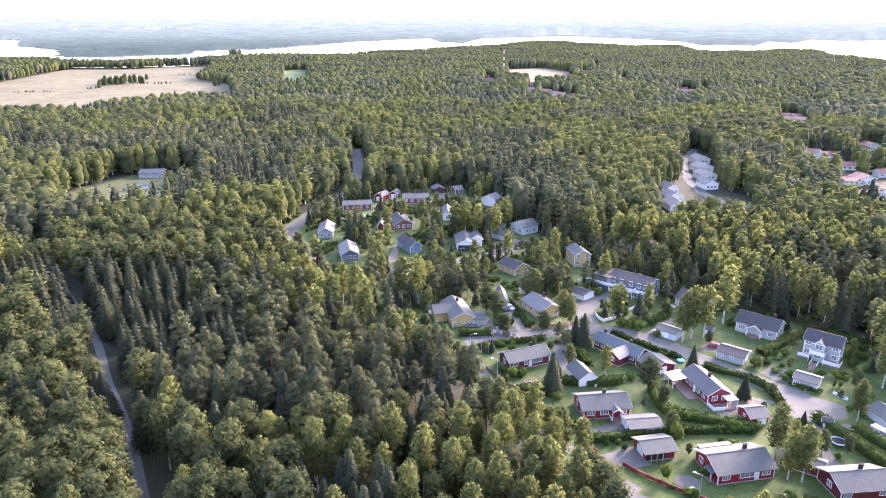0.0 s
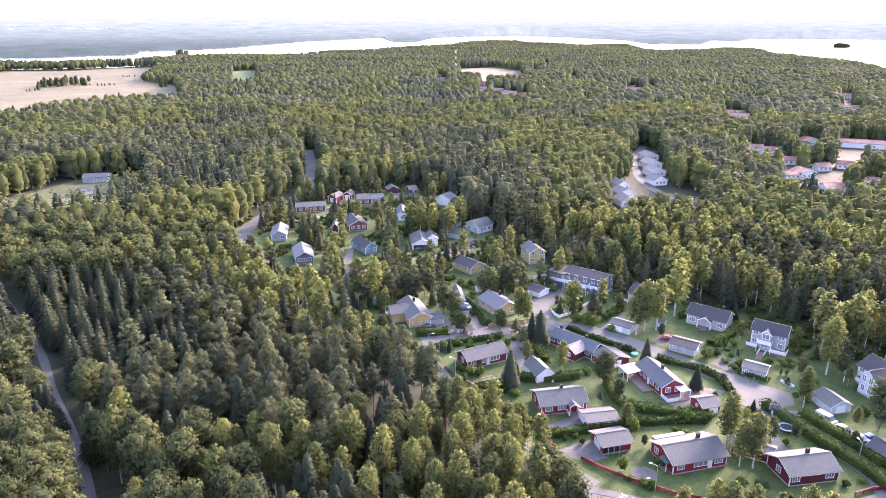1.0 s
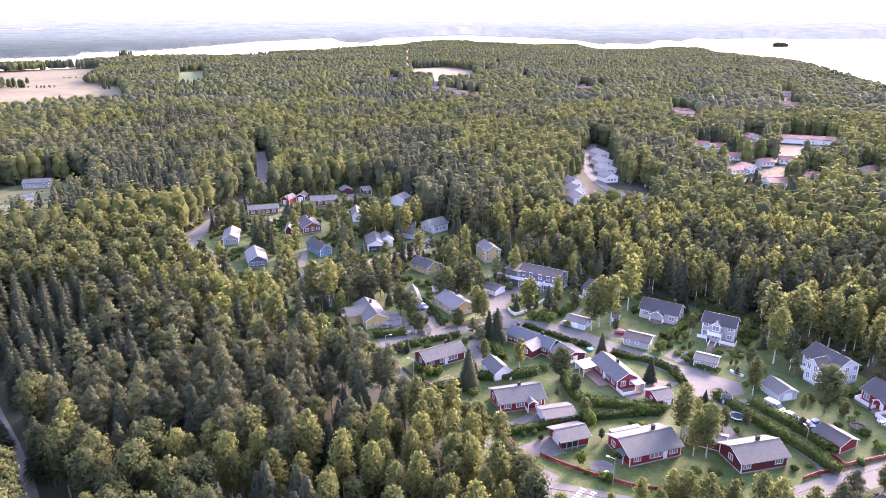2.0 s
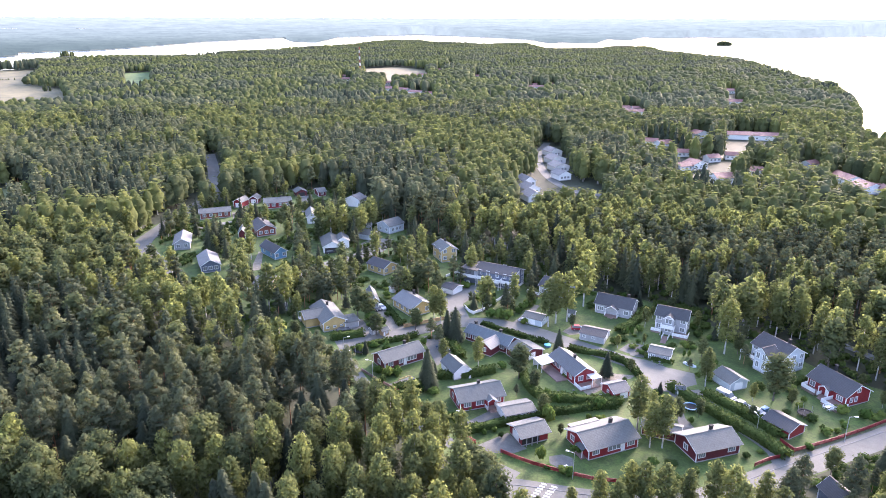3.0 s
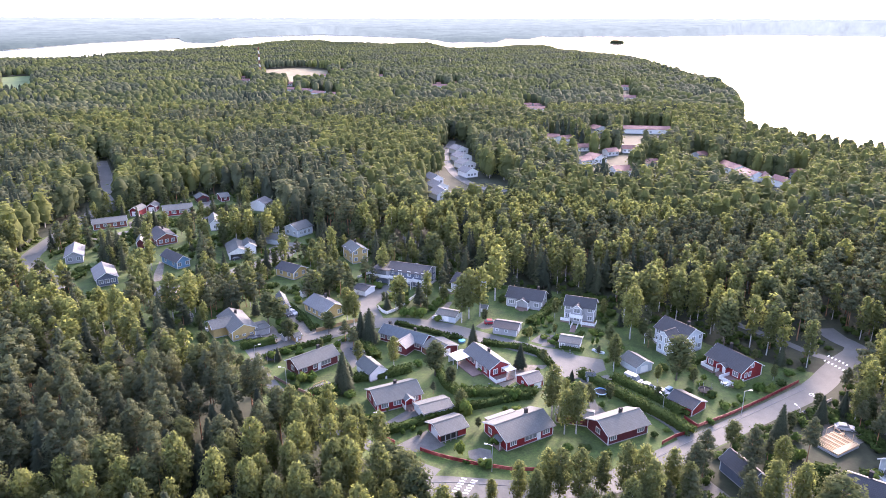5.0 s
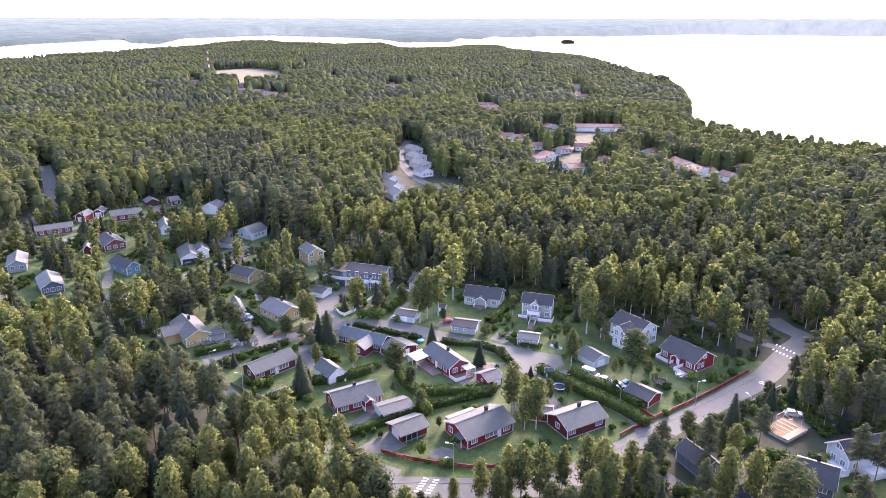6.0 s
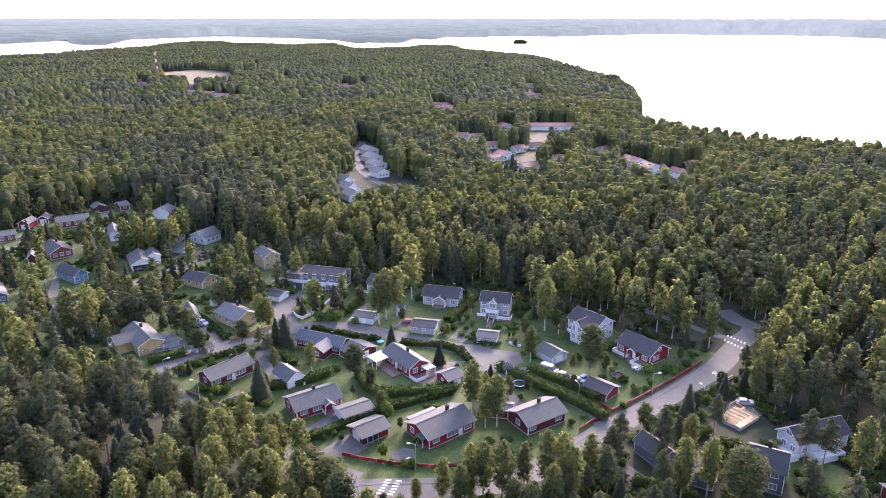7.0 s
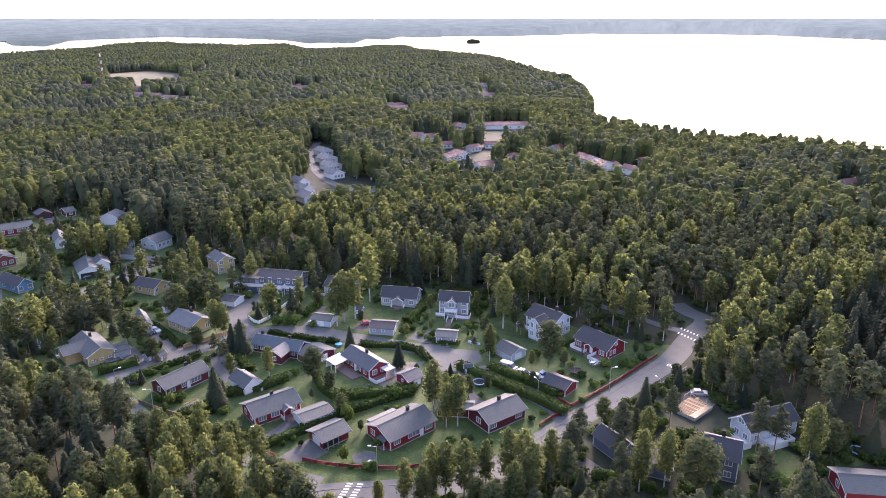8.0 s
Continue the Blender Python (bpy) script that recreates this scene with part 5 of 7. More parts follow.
def wooded(px, py):
    """Which places carry forest."""
    ok = (lake_side(px, py) > -5) & inside(px, py, NEAR_LAND)
    for poly in CLEAR:
        ok &= ~inside(px, py, poly)
    for line, w in ROADS:
        ok &= off_line(px, py, line) > w / 2 + (1.9 if line is PATH else 2.6 if line is FAR_ROAD else 2.4 if line is WHITE_ROAD else 2.2)
    for x, y, r in HOUSE_SPOTS:
        d = math.hypot(x, y)
        ok &= off_line(px, py, [(x, y), (x * (1 - (0.11 if d < 300 else 0.115)), y * (1 - (0.11 if d < 300 else 0.115)))]) > r
    return ok


def scattered(r0, r1, cell):
    """Places on a shaken grid between two distances from the middle of the view."""
    px, py = np.meshgrid(np.arange(-1600, 1700, cell), np.arange(0, 2800, cell))
    px, py = (px + rng.uniform(-0.45, 0.45, px.shape) * cell).ravel(), (py + rng.uniform(-0.45, 0.45, py.shape) * cell).ravel()
    r, a = np.hypot(px, py), np.degrees(np.arctan2(px, py))
    keep = (r >= r0) & (r < r1) & np.where(r < 300, (a > -39.5) & (a < 69.5), (a > -35.5) & (a < 66))
    px, py = px[keep], py[keep]
    ok = wooded(px, py)
    return px[ok], py[ok]


def patchy(px, py, scale, seed):
    return np.array([noise.noise((x * scale, y * scale, seed)) for x, y in zip(px, py)])


DARK_BAND = [(-95, 205), (-72, 178), (-45, 160), (-22, 150), (-6, 146)]  # spruces along a hollow


def kinds_at(px, py):
    """Species: birch and broadleaf in drifts, spruce and pine elsewhere."""
    a = patchy(px, py, 0.012, 1.0) + rng.normal(0, 0.13, len(px))
    b = patchy(px, py, 0.014, 9.0) + rng.normal(0, 0.15, len(px))
    west = np.clip((60 - px) / 80, 0, 1) * (py < 330)
    k = np.where(a + 0.12 * west > -0.10, np.where(b + 0.15 * west > 0.05, 1, 0), np.where(b > -0.14, 3, 2))
    k = np.where((px > 0) & (px < 70) & (py < 140) & (b > -0.25), np.where(a > 0.25, 1, 0), k)
    k = np.where((px > 70) & (py > 110) & (k == 2) & (b > -0.45), 0, k)
    k = np.where((px < 12) & (py < 230) & (np.abs(b) < 0.27), np.where(a > -0.02, 2, 3), k)
    front = (px < 40) & (py < 128 + 14 * a)
    k = np.where(front, np.where(b > 0.46, 2, np.where(b < -0.40, 3, np.where(a > 0.02, 1, 0))), k)
    dark = (off_line(px, py, DARK_BAND) < 17 + 25 * a)
    k = np.where(dark, np.where(b > 0.10, 2, np.where(b > -0.28, 3, 1)), k)
    east = (px > 100) & (py < 60 + 0.55 * px) & (py < 175)
    mid = (px > 60) & (py > 170) & (py < 420) & (k != 0)
    k = np.where(mid & (a + 0.6 * b > -0.12), np.where(rng.rand(len(px)) < 0.6, 0, k), k)
    k = np.where(east, np.where(b > 0.02, 3, np.where(a > 0.16, 0, np.where(b > -0.28, 3, 2))), k)
    return k


SPECIES = ["birch", "broadleaf", "spruce", "pine"]
store = {k: [] for k in SPECIES}
for lod, r0, r1, cell in ((1, 172, 320, 5.8), (2, 320, 700, 6.9), (3, 700, 2700, 8.0)):
    px, py = scattered(r0, r1, cell)
    kk = kinds_at(px, py)
    hh = rng.uniform(14.0 if lod > 1 else 13.0, 18.0, len(px)) + 1.5 * patchy(px, py, 0.01, 4.0) + (5.0 * patchy(px, py, 0.0045, 6.0) if lod == 3 else 0)
    for si, kind in enumerate(SPECIES):
        for var in range(4):
            sel = np.where((kk == si) & (np.arange(len(px)) % 4 == var))[0]
            if not len(sel):
                continue
            trunk, crown = tree_shape(kind, lod, 100 + 10 * lod + var)
            parts = [(crown, 0)] + ([(trunk, 1)] if trunk else [])
            for (v, f, nn), mi in parts:
                n = len(sel)
                t = rng.uniform(0, 6.28, n)
                s = hh[sel] / 18
                wide = s * rng.uniform(1.0, 1.38, n) * (1.42 if lod == 3 else 1.32 if lod == 2 else 1.05)
                c, sn = np.cos(t), np.sin(t)
                x = (v[None, :, 0] * c[:, None] - v[None, :, 1] * sn[:, None]) * wide[:, None] + px[sel][:, None]
                y = (v[None, :, 0] * sn[:, None] + v[None, :, 1] * c[:, None]) * wide[:, None] + py[sel][:, None]
                z = v[None, :, 2] * s[:, None]
                tint = np.repeat(rng.rand(n), len(v))
                nx = nn[None, :, 0] * c[:, None] - nn[None, :, 1] * sn[:, None]
                ny = nn[None, :, 0] * sn[:, None] + nn[None, :, 1] * c[:, None]
                nn3 = np.stack([nx, ny, np.broadcast_to(nn[None, :, 2], nx.shape)], -1).reshape(-1, 3)
                store[kind].append((np.stack([x, y, z], -1).reshape(-1, 3), (f[None] + (np.arange(n) * len(v))[:, None, None]).reshape(-1, 3), mi, tint, nn3))
FOREST_LABEL = {"birch": "dense light green birch wood", "broadleaf": "dense mid green broadleaf wood", "spruce": "dense dark green spruce wood", "pine": "dense pine wood with bare trunks"}
for kind in SPECIES:
    vs, fs, ms, ts, ns, n = [], [], [], [], [], 0
    for v, f, mi, t, nn3 in store[kind]:
        ns.append(nn3)
        vs.append(v)
        fs.append(f + n)
        ms.append(np.full(len(f), mi))
        ts.append(t)
        n += len(v)
    me = mesh_of(kind + "_forest", np.concatenate(vs), np.concatenate(fs), [LEAVES[kind], BARKS[kind]], np.concatenate(ms), np.concatenate(ts), np.concatenate(ns))
    tagged(new(kind + "_forest", me), FOREST_LABEL[kind], "forest", "", "stuff")
store.clear()
px, py = scattered(82, 172, 5.3)
for x, y, k, h in zip(px, py, kinds_at(px, py), rng.uniform(13.5, 19.0, len(px))):
    planted(SPECIES[k], round(x, 2), round(y, 2), round(h * (0.9 if k == 2 else 1.0), 1), "trees of the near wood", 1.4 if k == 2 else 1.12)

# ---------------------------------------------------------------- trees among the houses
for kind, x, y, h in (("birch", 119.3, 169.7, 21), ("birch", 128.1, 170.5, 20), ("birch", 115.4, 160.3, 18), ("birch", 99.8, 144.6, 12), ("broadleaf", 112.8, 134.8, 14),
                      ("birch", 75.1, 189.6, 18), ("birch", 79.1, 190.2, 18), ("birch", 71.9, 187.7, 17), ("birch", 89.0, 200.7, 21),
                      ("birch", 54.8, 203.0, 13), ("birch", 56.7, 203.7, 13), ("birch", 66.5, 206.6, 12), ("spruce", 63.3, 205.7, 9),
                      ("spruce", 41.1, 182.5, 12), ("spruce", 39.2, 185.2, 10), ("spruce", 28.3, 158.0, 12), ("broadleaf", 53.1, 158.0, 11), ("birch", 43.9, 166.1, 10),
                      ("spruce", 68.8, 170.2, 8), ("birch", 73.0, 129.4, 15), ("birch", 75.2, 121.6, 14), ("birch", 72.6, 122.4, 12)):
    planted(kind, x, y, h, "garden trees", {"spruce": 1.4, "broadleaf": 1.7, "birch": 1.4, "pine": 1.35}[kind])
for kind, x, y, h in (("birch", 51.3, 102.3, 12), ("birch", 53.1, 98.6, 12), ("birch", 57.6, 102.6, 13), ("birch", 59.5, 100.7, 14), ("birch", 62.3, 98.2, 15),
                      ("birch", 67.4, 98.3, 13), ("birch", 72.0, 97.3, 15), ("birch", 73.5, 94.0, 16), ("birch", 67.5, 88.9, 14), ("birch", 73.0, 90.5, 15),
                      ("broadleaf", 30.8, 110.1, 14), ("broadleaf", 28.6, 115.5, 13), ("birch", 82.1, 91.2, 12), ("pine", 99.5, 93.9, 14), ("birch", 94.3, 82.8, 15),
                      ("birch", 99.4, 80.9, 15), ("pine", 116.5, 95.2, 12), ("birch", 139.4, 103.4, 12), ("pine", 143.9, 98.1, 14), ("pine", 146.5, 93.6, 15),
                      ("birch", 146.3, 106.6, 15), ("pine", 95.8, 90.2, 10), ("pine", 92.0, 86.0, 11), ("broadleaf", 103.1, 75.8, 15), ("pine", 126.4, 79.5, 14), ("pine", 128.9, 76.8, 13), ("birch", 130.3, 70.0, 17)):
    planted(kind, x, y, h, "trees by the road", 1.8 if kind == "broadleaf" else 1.2)
for kind, x, y, h in (("spruce", -37.9, 289.3, 14), ("spruce", -40.4, 287.5, 13), ("spruce", -35.0, 287.9, 13), ("birch", -27.0, 251.1, 14), ("birch", -24.3, 245.1, 14),
                      ("birch", -25.0, 297.1, 13), ("birch", -22.5, 270.5, 13), ("birch", -3.0, 287.2, 16), ("pine", -2.7, 264.9, 14), ("birch", 5.3, 292.8, 17),
                      ("birch", 10.1, 292.6, 17), ("birch", 15.5, 292.4, 16), ("birch", 20.3, 287.5, 15), ("birch", 23.0, 290.7, 16), ("birch", 28.4, 300.6, 17),
                      ("birch", -13.7, 216.5, 18), ("birch", -8.5, 216.4, 18), ("birch", -8.8, 230.3, 12), ("spruce", -5.6, 238.6, 12), ("pine", 0.5, 230.9, 10),
                      ("pine", 4.3, 231.8, 10), ("pine", 8.0, 228.0, 10), ("broadleaf", 14.3, 206.6, 12), ("broadleaf", 17.7, 204.6, 10), ("broadleaf", 18.7, 191.9, 8),
                      ("broadleaf", 30.9, 193.4, 8), ("birch", 37.7, 198.5, 13), ("birch", 39.5, 196.8, 12), ("broadleaf", 36.4, 221.6, 13), ("birch", 31.7, 216.9, 13), ("pine", -1.4, 225.7, 11), ("pine", 2.2, 222.6, 11), ("pine", 5.5, 223.0, 11), ("pine", 8.8, 222.7, 10), ("pine", 11.3, 220.0, 10),
                      ("pine", -0.7, 220.6, 10), ("spruce", 2.9, 220.8, 9), ("pine", 6.5, 218.9, 9), ("pine", 13.6, 225.6, 11), ("birch", -5.0, 228.3, 12), ("birch", -7.2, 223.2, 12), ("spruce", 30.8, 164.1, 5), ("spruce", 31.1, 162.6, 5)):
    planted(kind, x, y, h, "garden trees", {"spruce": 1.4, "broadleaf": 1.7, "birch": 1.4, "pine": 1.35}[kind])

# ---------------------------------------------------------------- yards and driveways
for outline, mat, label in (
        ([(34.4, 130.6), (43.0, 134.2), (45.3, 127.3), (42.1, 126.3), (34.9, 127.7)], YARD, "grey asphalt yard of a carport"),
        ([(31.3, 137.5), (34.1, 140.2), (41.7, 144.4), (45.4, 146.8), (44.8, 141.2), (40.8, 140.5), (33.9, 137.7), (30.7, 134.4)], YARD, "asphalt driveway to a red house"),
        ([(49.2, 123.6), (52.3, 123.7), (54.1, 122.1), (53.2, 119.1), (49.7, 119.5), (48.5, 121.2)], YARD, "round gravel patch in a lawn"),
        ([(67.2, 150.4), (76.6, 156.9), (84.3, 153.5), (82.6, 152.2), (74.8, 151.6), (72.8, 148.5), (67.9, 145.9)], SAND, "paved yard of a red house"),
        ([(89.3, 144.5), (90.3, 141.4), (86.7, 131.6), (86.7, 125.9), (83.1, 127.4), (86.7, 137.5)], YARD, "asphalt yard behind a hedge"),
        ([(32.1, 188.3), (36.2, 189.0), (38.9, 177.9), (37.1, 173.3), (33.0, 169.4), (32.5, 177.6)], YARD, "asphalt driveway beside a hedge"),
        ([(11.9, 203.5), (15.5, 204.9), (17.9, 193.7), (15.8, 189.8), (14.6, 194.9), (10.9, 198.6)], YARD, "asphalt yard of a yellow house"),
        ([(20.6, 211.5), (23.5, 210.8), (28.3, 195.0), (24.0, 191.8), (21.5, 203.5)], SAND, "sandy driveway between gardens"),
        ([(75.1, 183.6), (81.2, 188.2), (83.0, 185.6), (79.7, 180.8), (76.4, 180.8)], SAND, "paved parking place"),
        ([(86.7, 168.6), (92.0, 172.3), (96.5, 169.3), (93.8, 165.8), (90.0, 164.1)], YARD, "paved yard in front of a garage"),
        ([(60.9, 191.6), (66.9, 197.9), (73.2, 204.5), (75.4, 205.0), (70.1, 197.1), (63.9, 189.2)], YARD, "narrow gravel drive"),
        ([(44.7, 216.8), (51.0, 225.0), (59.5, 224.1), (55.7, 216.8), (50.3, 210.9), (48.0, 206.0), (44.8, 208.2)], YARD, "wide asphalt drive of a villa"),
        ([(101.8, 141.0), (104.1, 138.1), (106.8, 130.3), (104.1, 128.0), (101.6, 135.5), (99.8, 138.7)], YARD, "gravel parking place along a hedge"),
        ([(-29.2, 356.9), (-24.1, 352.4), (-21.1, 332.8), (-26.4, 331.0)], YARD, "gravel yard between red houses"),
        ([(-35.9, 344.4), (-32.4, 343.6), (-28.4, 324.7), (-33.0, 323.0)], YARD, "gravel yard by a shed"),
        ([(-1.6, 375.9), (3.8, 377.2), (2.8, 358.8), (-3.5, 360.3)], YARD, "gravel yard of a carport"),
        ([(-21.6, 265.5), (-20.1, 280.4), (-18.3, 277.8), (-18.4, 258.3), (-21.4, 257.1)], SAND, "paved drive of a blue house"),
        ([(22.3, 283.5), (28.9, 288.5), (30.9, 275.3), (25.4, 263.4), (20.8, 266.6)], YARD, "asphalt forecourt"),
        ([(133.6, 106.7), (138.0, 104.1), (140.1, 98.0), (134.0, 97.0), (125.5, 96.1), (125.0, 99.2)], SAND, "sandy building plot"),
        ([(92.7, 98.8), (93.7, 89.9), (89.5, 90.0), (88.1, 94.5)], YARD, "asphalt drive under trees"),
        ([(17.8, 161.6), (25.4, 165.0), (26.3, 162.6), (19.9, 158.6)], YARD, "gravel play yard")):
    patch("ground_yard", outline, mat, 0.05, label)
patch("road_turning_place", [(80.4, 169.2), (86.5, 165.6), (92.0, 160.9), (95.1, 156.1), (100.7, 151.4), (98.3, 145.9), (92.5, 144.7), (90.6, 142.9), (86.5, 145.2), (84.5, 147.6), (86.0, 154.8), (83.9, 162.1), (79.8, 166.7)], ASPHALT, 0.066, "wide worn asphalt turning place")
patch("ground_yard", [(94.1, 170.0), (101.2, 168.8), (101.6, 165.0), (92.9, 161.3), (88.3, 164.9)], YARD, 0.055, "paved drive between two garages")
patch("ground_verge", [(101.0, 112.6), (114.4, 115.5), (127.0, 118.3), (143.0, 122.4), (143.2, 123.4), (127.0, 119.2), (114.4, 116.4), (103.4, 114.6)], VERGE, 0.07, "dry grass verge between fence and road")
tagged(ribbon("road_lane", [(-53.5, 316.9), (-45.5, 320.4), (-38.6, 325.2), (-26.3, 329.0), (-13.5, 334.0), (1.2, 340.0)], 4.0, ASPHALT, 0.1), "narrow village lane", "road", "", "structure")
tagged(ribbon("trim_kerb", MAIN[1:9], 0.14, KERB, 0.13, offset=1.4, thick=0.08), "low stone kerb beside the footway", "kerb", "", "structure")
for name, origin, along, n, across in (("crosswalk", (44.9, 114.7), (41.7, 111.6), 6, (46.7, 113.4)), ("crosswalk", (162.8, 132.3), (163.1, 126.5), 6, (159.5, 130.5))):
    z0 = thing(name, "white painted crossing bars on grey asphalt", "crosswalk", *origin, group="road markings")
    ax, ay = (along[0] - origin[0]) / (n - 1), (along[1] - origin[1]) / (n - 1)
    bx, by = across[0] - origin[0], across[1] - origin[1]
    yaw = math.atan2(by, bx)
    for c in range(2):
        for i in range(n):
            bar = Geo().box(-0.6, -0.21, 0.0, 0.6, 0.21, 0.004).link("bar", LINE, z0)
            bar.matrix_basis = pose(ax * i + bx * c, ay * i + by * c, 0.075, 0, 0, math.degrees(yaw))


# ---------------------------------------------------------------- hedges and bushes
def hedge(points, width, height, label, mat=HEDGE_LEAF):
    """A clipped hedge: a rough core under a skin of leaf clumps."""
    line = np.array(curve_through(points, 1.0))
    r = np.random.RandomState(int(abs(points[0][0] * 10)) + 5)
    d = np.gradient(line, axis=0)
    d /= np.linalg.norm(d, axis=1)[:, None]
    nrm = np.stack([-d[:, 1], d[:, 0]], 1)
    n = int(len(line) * 52)
    k = r.randint(0, len(line), n)
    face = r.choice(4, n, p=[0.3, 0.3, 0.34, 0.06])
    u, w = r.uniform(-0.5, 0.5, n), r.uniform(-0.6, 0.6, n)
    wob = 1 + 0.18 * np.sin(k * 0.55 + 1.3) * np.sin(k * 0.23)
    side = np.where(face == 0, -0.5, np.where(face == 1, 0.5, u)) * width * wob
    z = np.where(face < 2, r.uniform(0.02, 1.0, n), np.where(face == 2, 1.0, 0.7)) * height * wob
    p = np.concatenate([line[k] + nrm[k] * side[:, None] + d[k] * w[:, None], z[:, None]], 1) + r.normal(0, 0.1, (n, 3))
    out = np.concatenate([nrm[k] * np.sign(side)[:, None] * (face < 2)[:, None], ((face == 2) * 1.0)[:, None]], 1) + r.normal(0, 0.6, (n, 3))
    out /= np.linalg.norm(out, axis=1)[:, None]
    a = np.cross(out, r.normal(size=(n, 3)))
    a /= np.linalg.norm(a, axis=1)[:, None]
    b = np.cross(out, a)
    s = r.uniform(0.18, 0.42, (n, 1))
    v = np.stack([p + a * s, p - a * s * 0.6 + b * s * 0.8, p - a * s * 0.5 - b * s * 0.8], 1).reshape(-1, 3)
    f = np.arange(3 * n).reshape(-1, 3)
    m, i0 = len(line), len(v)
    core = np.concatenate([np.concatenate([line + nrm * q * width * 0.42, np.full((m, 1), zz)], 1) for q, zz in ((1, 0), (1, height * 0.88), (-1, height * 0.88), (-1, 0))])
    cf = []
    for j in range(3):
        for i in range(m - 1):
            q = [i0 + j * m + i, i0 + j * m + i + 1, i0 + (j + 1) * m + i + 1, i0 + (j + 1) * m + i]
            cf += [(q[0], q[2], q[1]), (q[0], q[3], q[2])]
    me = mesh_of("hedge", np.concatenate([v, core]), np.concatenate([f, np.array(cf)]), [mat])
    return tagged(new("hedge", me), label, "hedge", "garden hedges")


CLIPPED = "clipped dark green hedge along a garden"
for pts, w, h in (([(33.4, 136.0), (40.6, 137.1), (48.8, 138.8), (54.6, 139.7)], 1.9, 1.7), ([(54.6, 139.7), (60.2, 139.6), (66.7, 140.2), (72.3, 139.4)], 1.8, 1.6),
                  ([(54.9, 160.4), (54.0, 153.4), (55.9, 147.1), (62.4, 144.5), (74.3, 140.8)], 2.0, 1.9),
                  ([(11.0, 183.0), (16.5, 185.8), (23.3, 186.9), (30.5, 188.7)], 1.4, 1.3), ([(37.5, 191.6), (38.5, 187.2), (39.5, 180.4), (40.6, 172.1)], 2.2, 2.0),
                  ([(72.9, 171.6), (76.2, 168.8), (81.0, 165.6), (84.8, 160.4), (85.2, 153.0)], 1.8, 1.4), ([(52.5, 193.1), (58.3, 186.7), (64.2, 179.6), (67.5, 176.5)], 1.4, 1.1),
                  ([(90.2, 145.5), (92.7, 138.6), (95.3, 129.2), (98.4, 120.3), (100.0, 112.5)], 2.6, 2.0), ([(97.2, 140.3), (100.3, 133.7), (102.6, 126.9), (103.8, 120.3)], 2.4, 2.0),
                  ([(19.9, 158.6), (23.2, 159.0), (25.7, 159.9)], 2.2, 1.6), ([(31.4, 162.8), (35.7, 162.1), (41.6, 162.0), (47.7, 163.2)], 2.2, 1.8),
                  ([(5.4, 191.8), (9.6, 192.0), (14.6, 192.8)], 2.6, 2.0), ([(92.2, 162.9), (94.9, 160.5), (97.6, 158.1)], 1.6, 1.2),
                  ([(91.6, 179.3), (98.7, 184.1), (108.3, 192.4)], 2.6, 1.8), ([(112.9, 196.8), (117.9, 193.6), (123.2, 186.6)], 2.0, 1.5),
                  ([(119.8, 139.9), (124.3, 141.4), (127.4, 142.2)], 2.2, 1.5), ([(-20.8, 338.8), (-13.6, 339.2), (-8.3, 346.6)], 2.0, 1.2), ([(-1.4, 268.3), (2.8, 264.5), (7.3, 266.2)], 2.0, 1.2),
                  ([(22.0, 218.5), (24.2, 213.1), (25.8, 204.7), (26.9, 197.4)], 1.6, 1.0)):
    hedge(pts, w, h, CLIPPED)


BUSH_SHAPES = {}


def bush(x, y, h, w, label="round green garden bush", mat=BUSH_LEAF):
    i = int(abs(x * 13 + y * 7)) % 9
    if (i, mat.name) not in BUSH_SHAPES:
        r = np.random.RandomState(i + 70)
        cen = [(r.uniform(-0.32, 0.32), r.uniform(-0.32, 0.32), r.uniform(0.35, 0.68)) for _ in range(5)]
        rad = [(0.34, 0.34, 0.36)] * 5
        v, f, nn = joined([leaf_cloud(r, cen, rad, 190, 0.13), cores(r, cen, rad, 0.85), cores(r, [(0, 0, 0.3)], [(0.4, 0.4, 0.32)], 1.0)])
        BUSH_SHAPES[(i, mat.name)] = mesh_of("bush", v, f, [mat], normals=nn)
    ob = new("bush", BUSH_SHAPES[(i, mat.name)])
    ob.matrix_basis = pose(x, y, 0, 0, 0, (x * 51 + y * 17) % 360) @ Matrix.Diagonal((w, w, h, 1))
    return tagged(ob, label, "bush", "garden bushes")



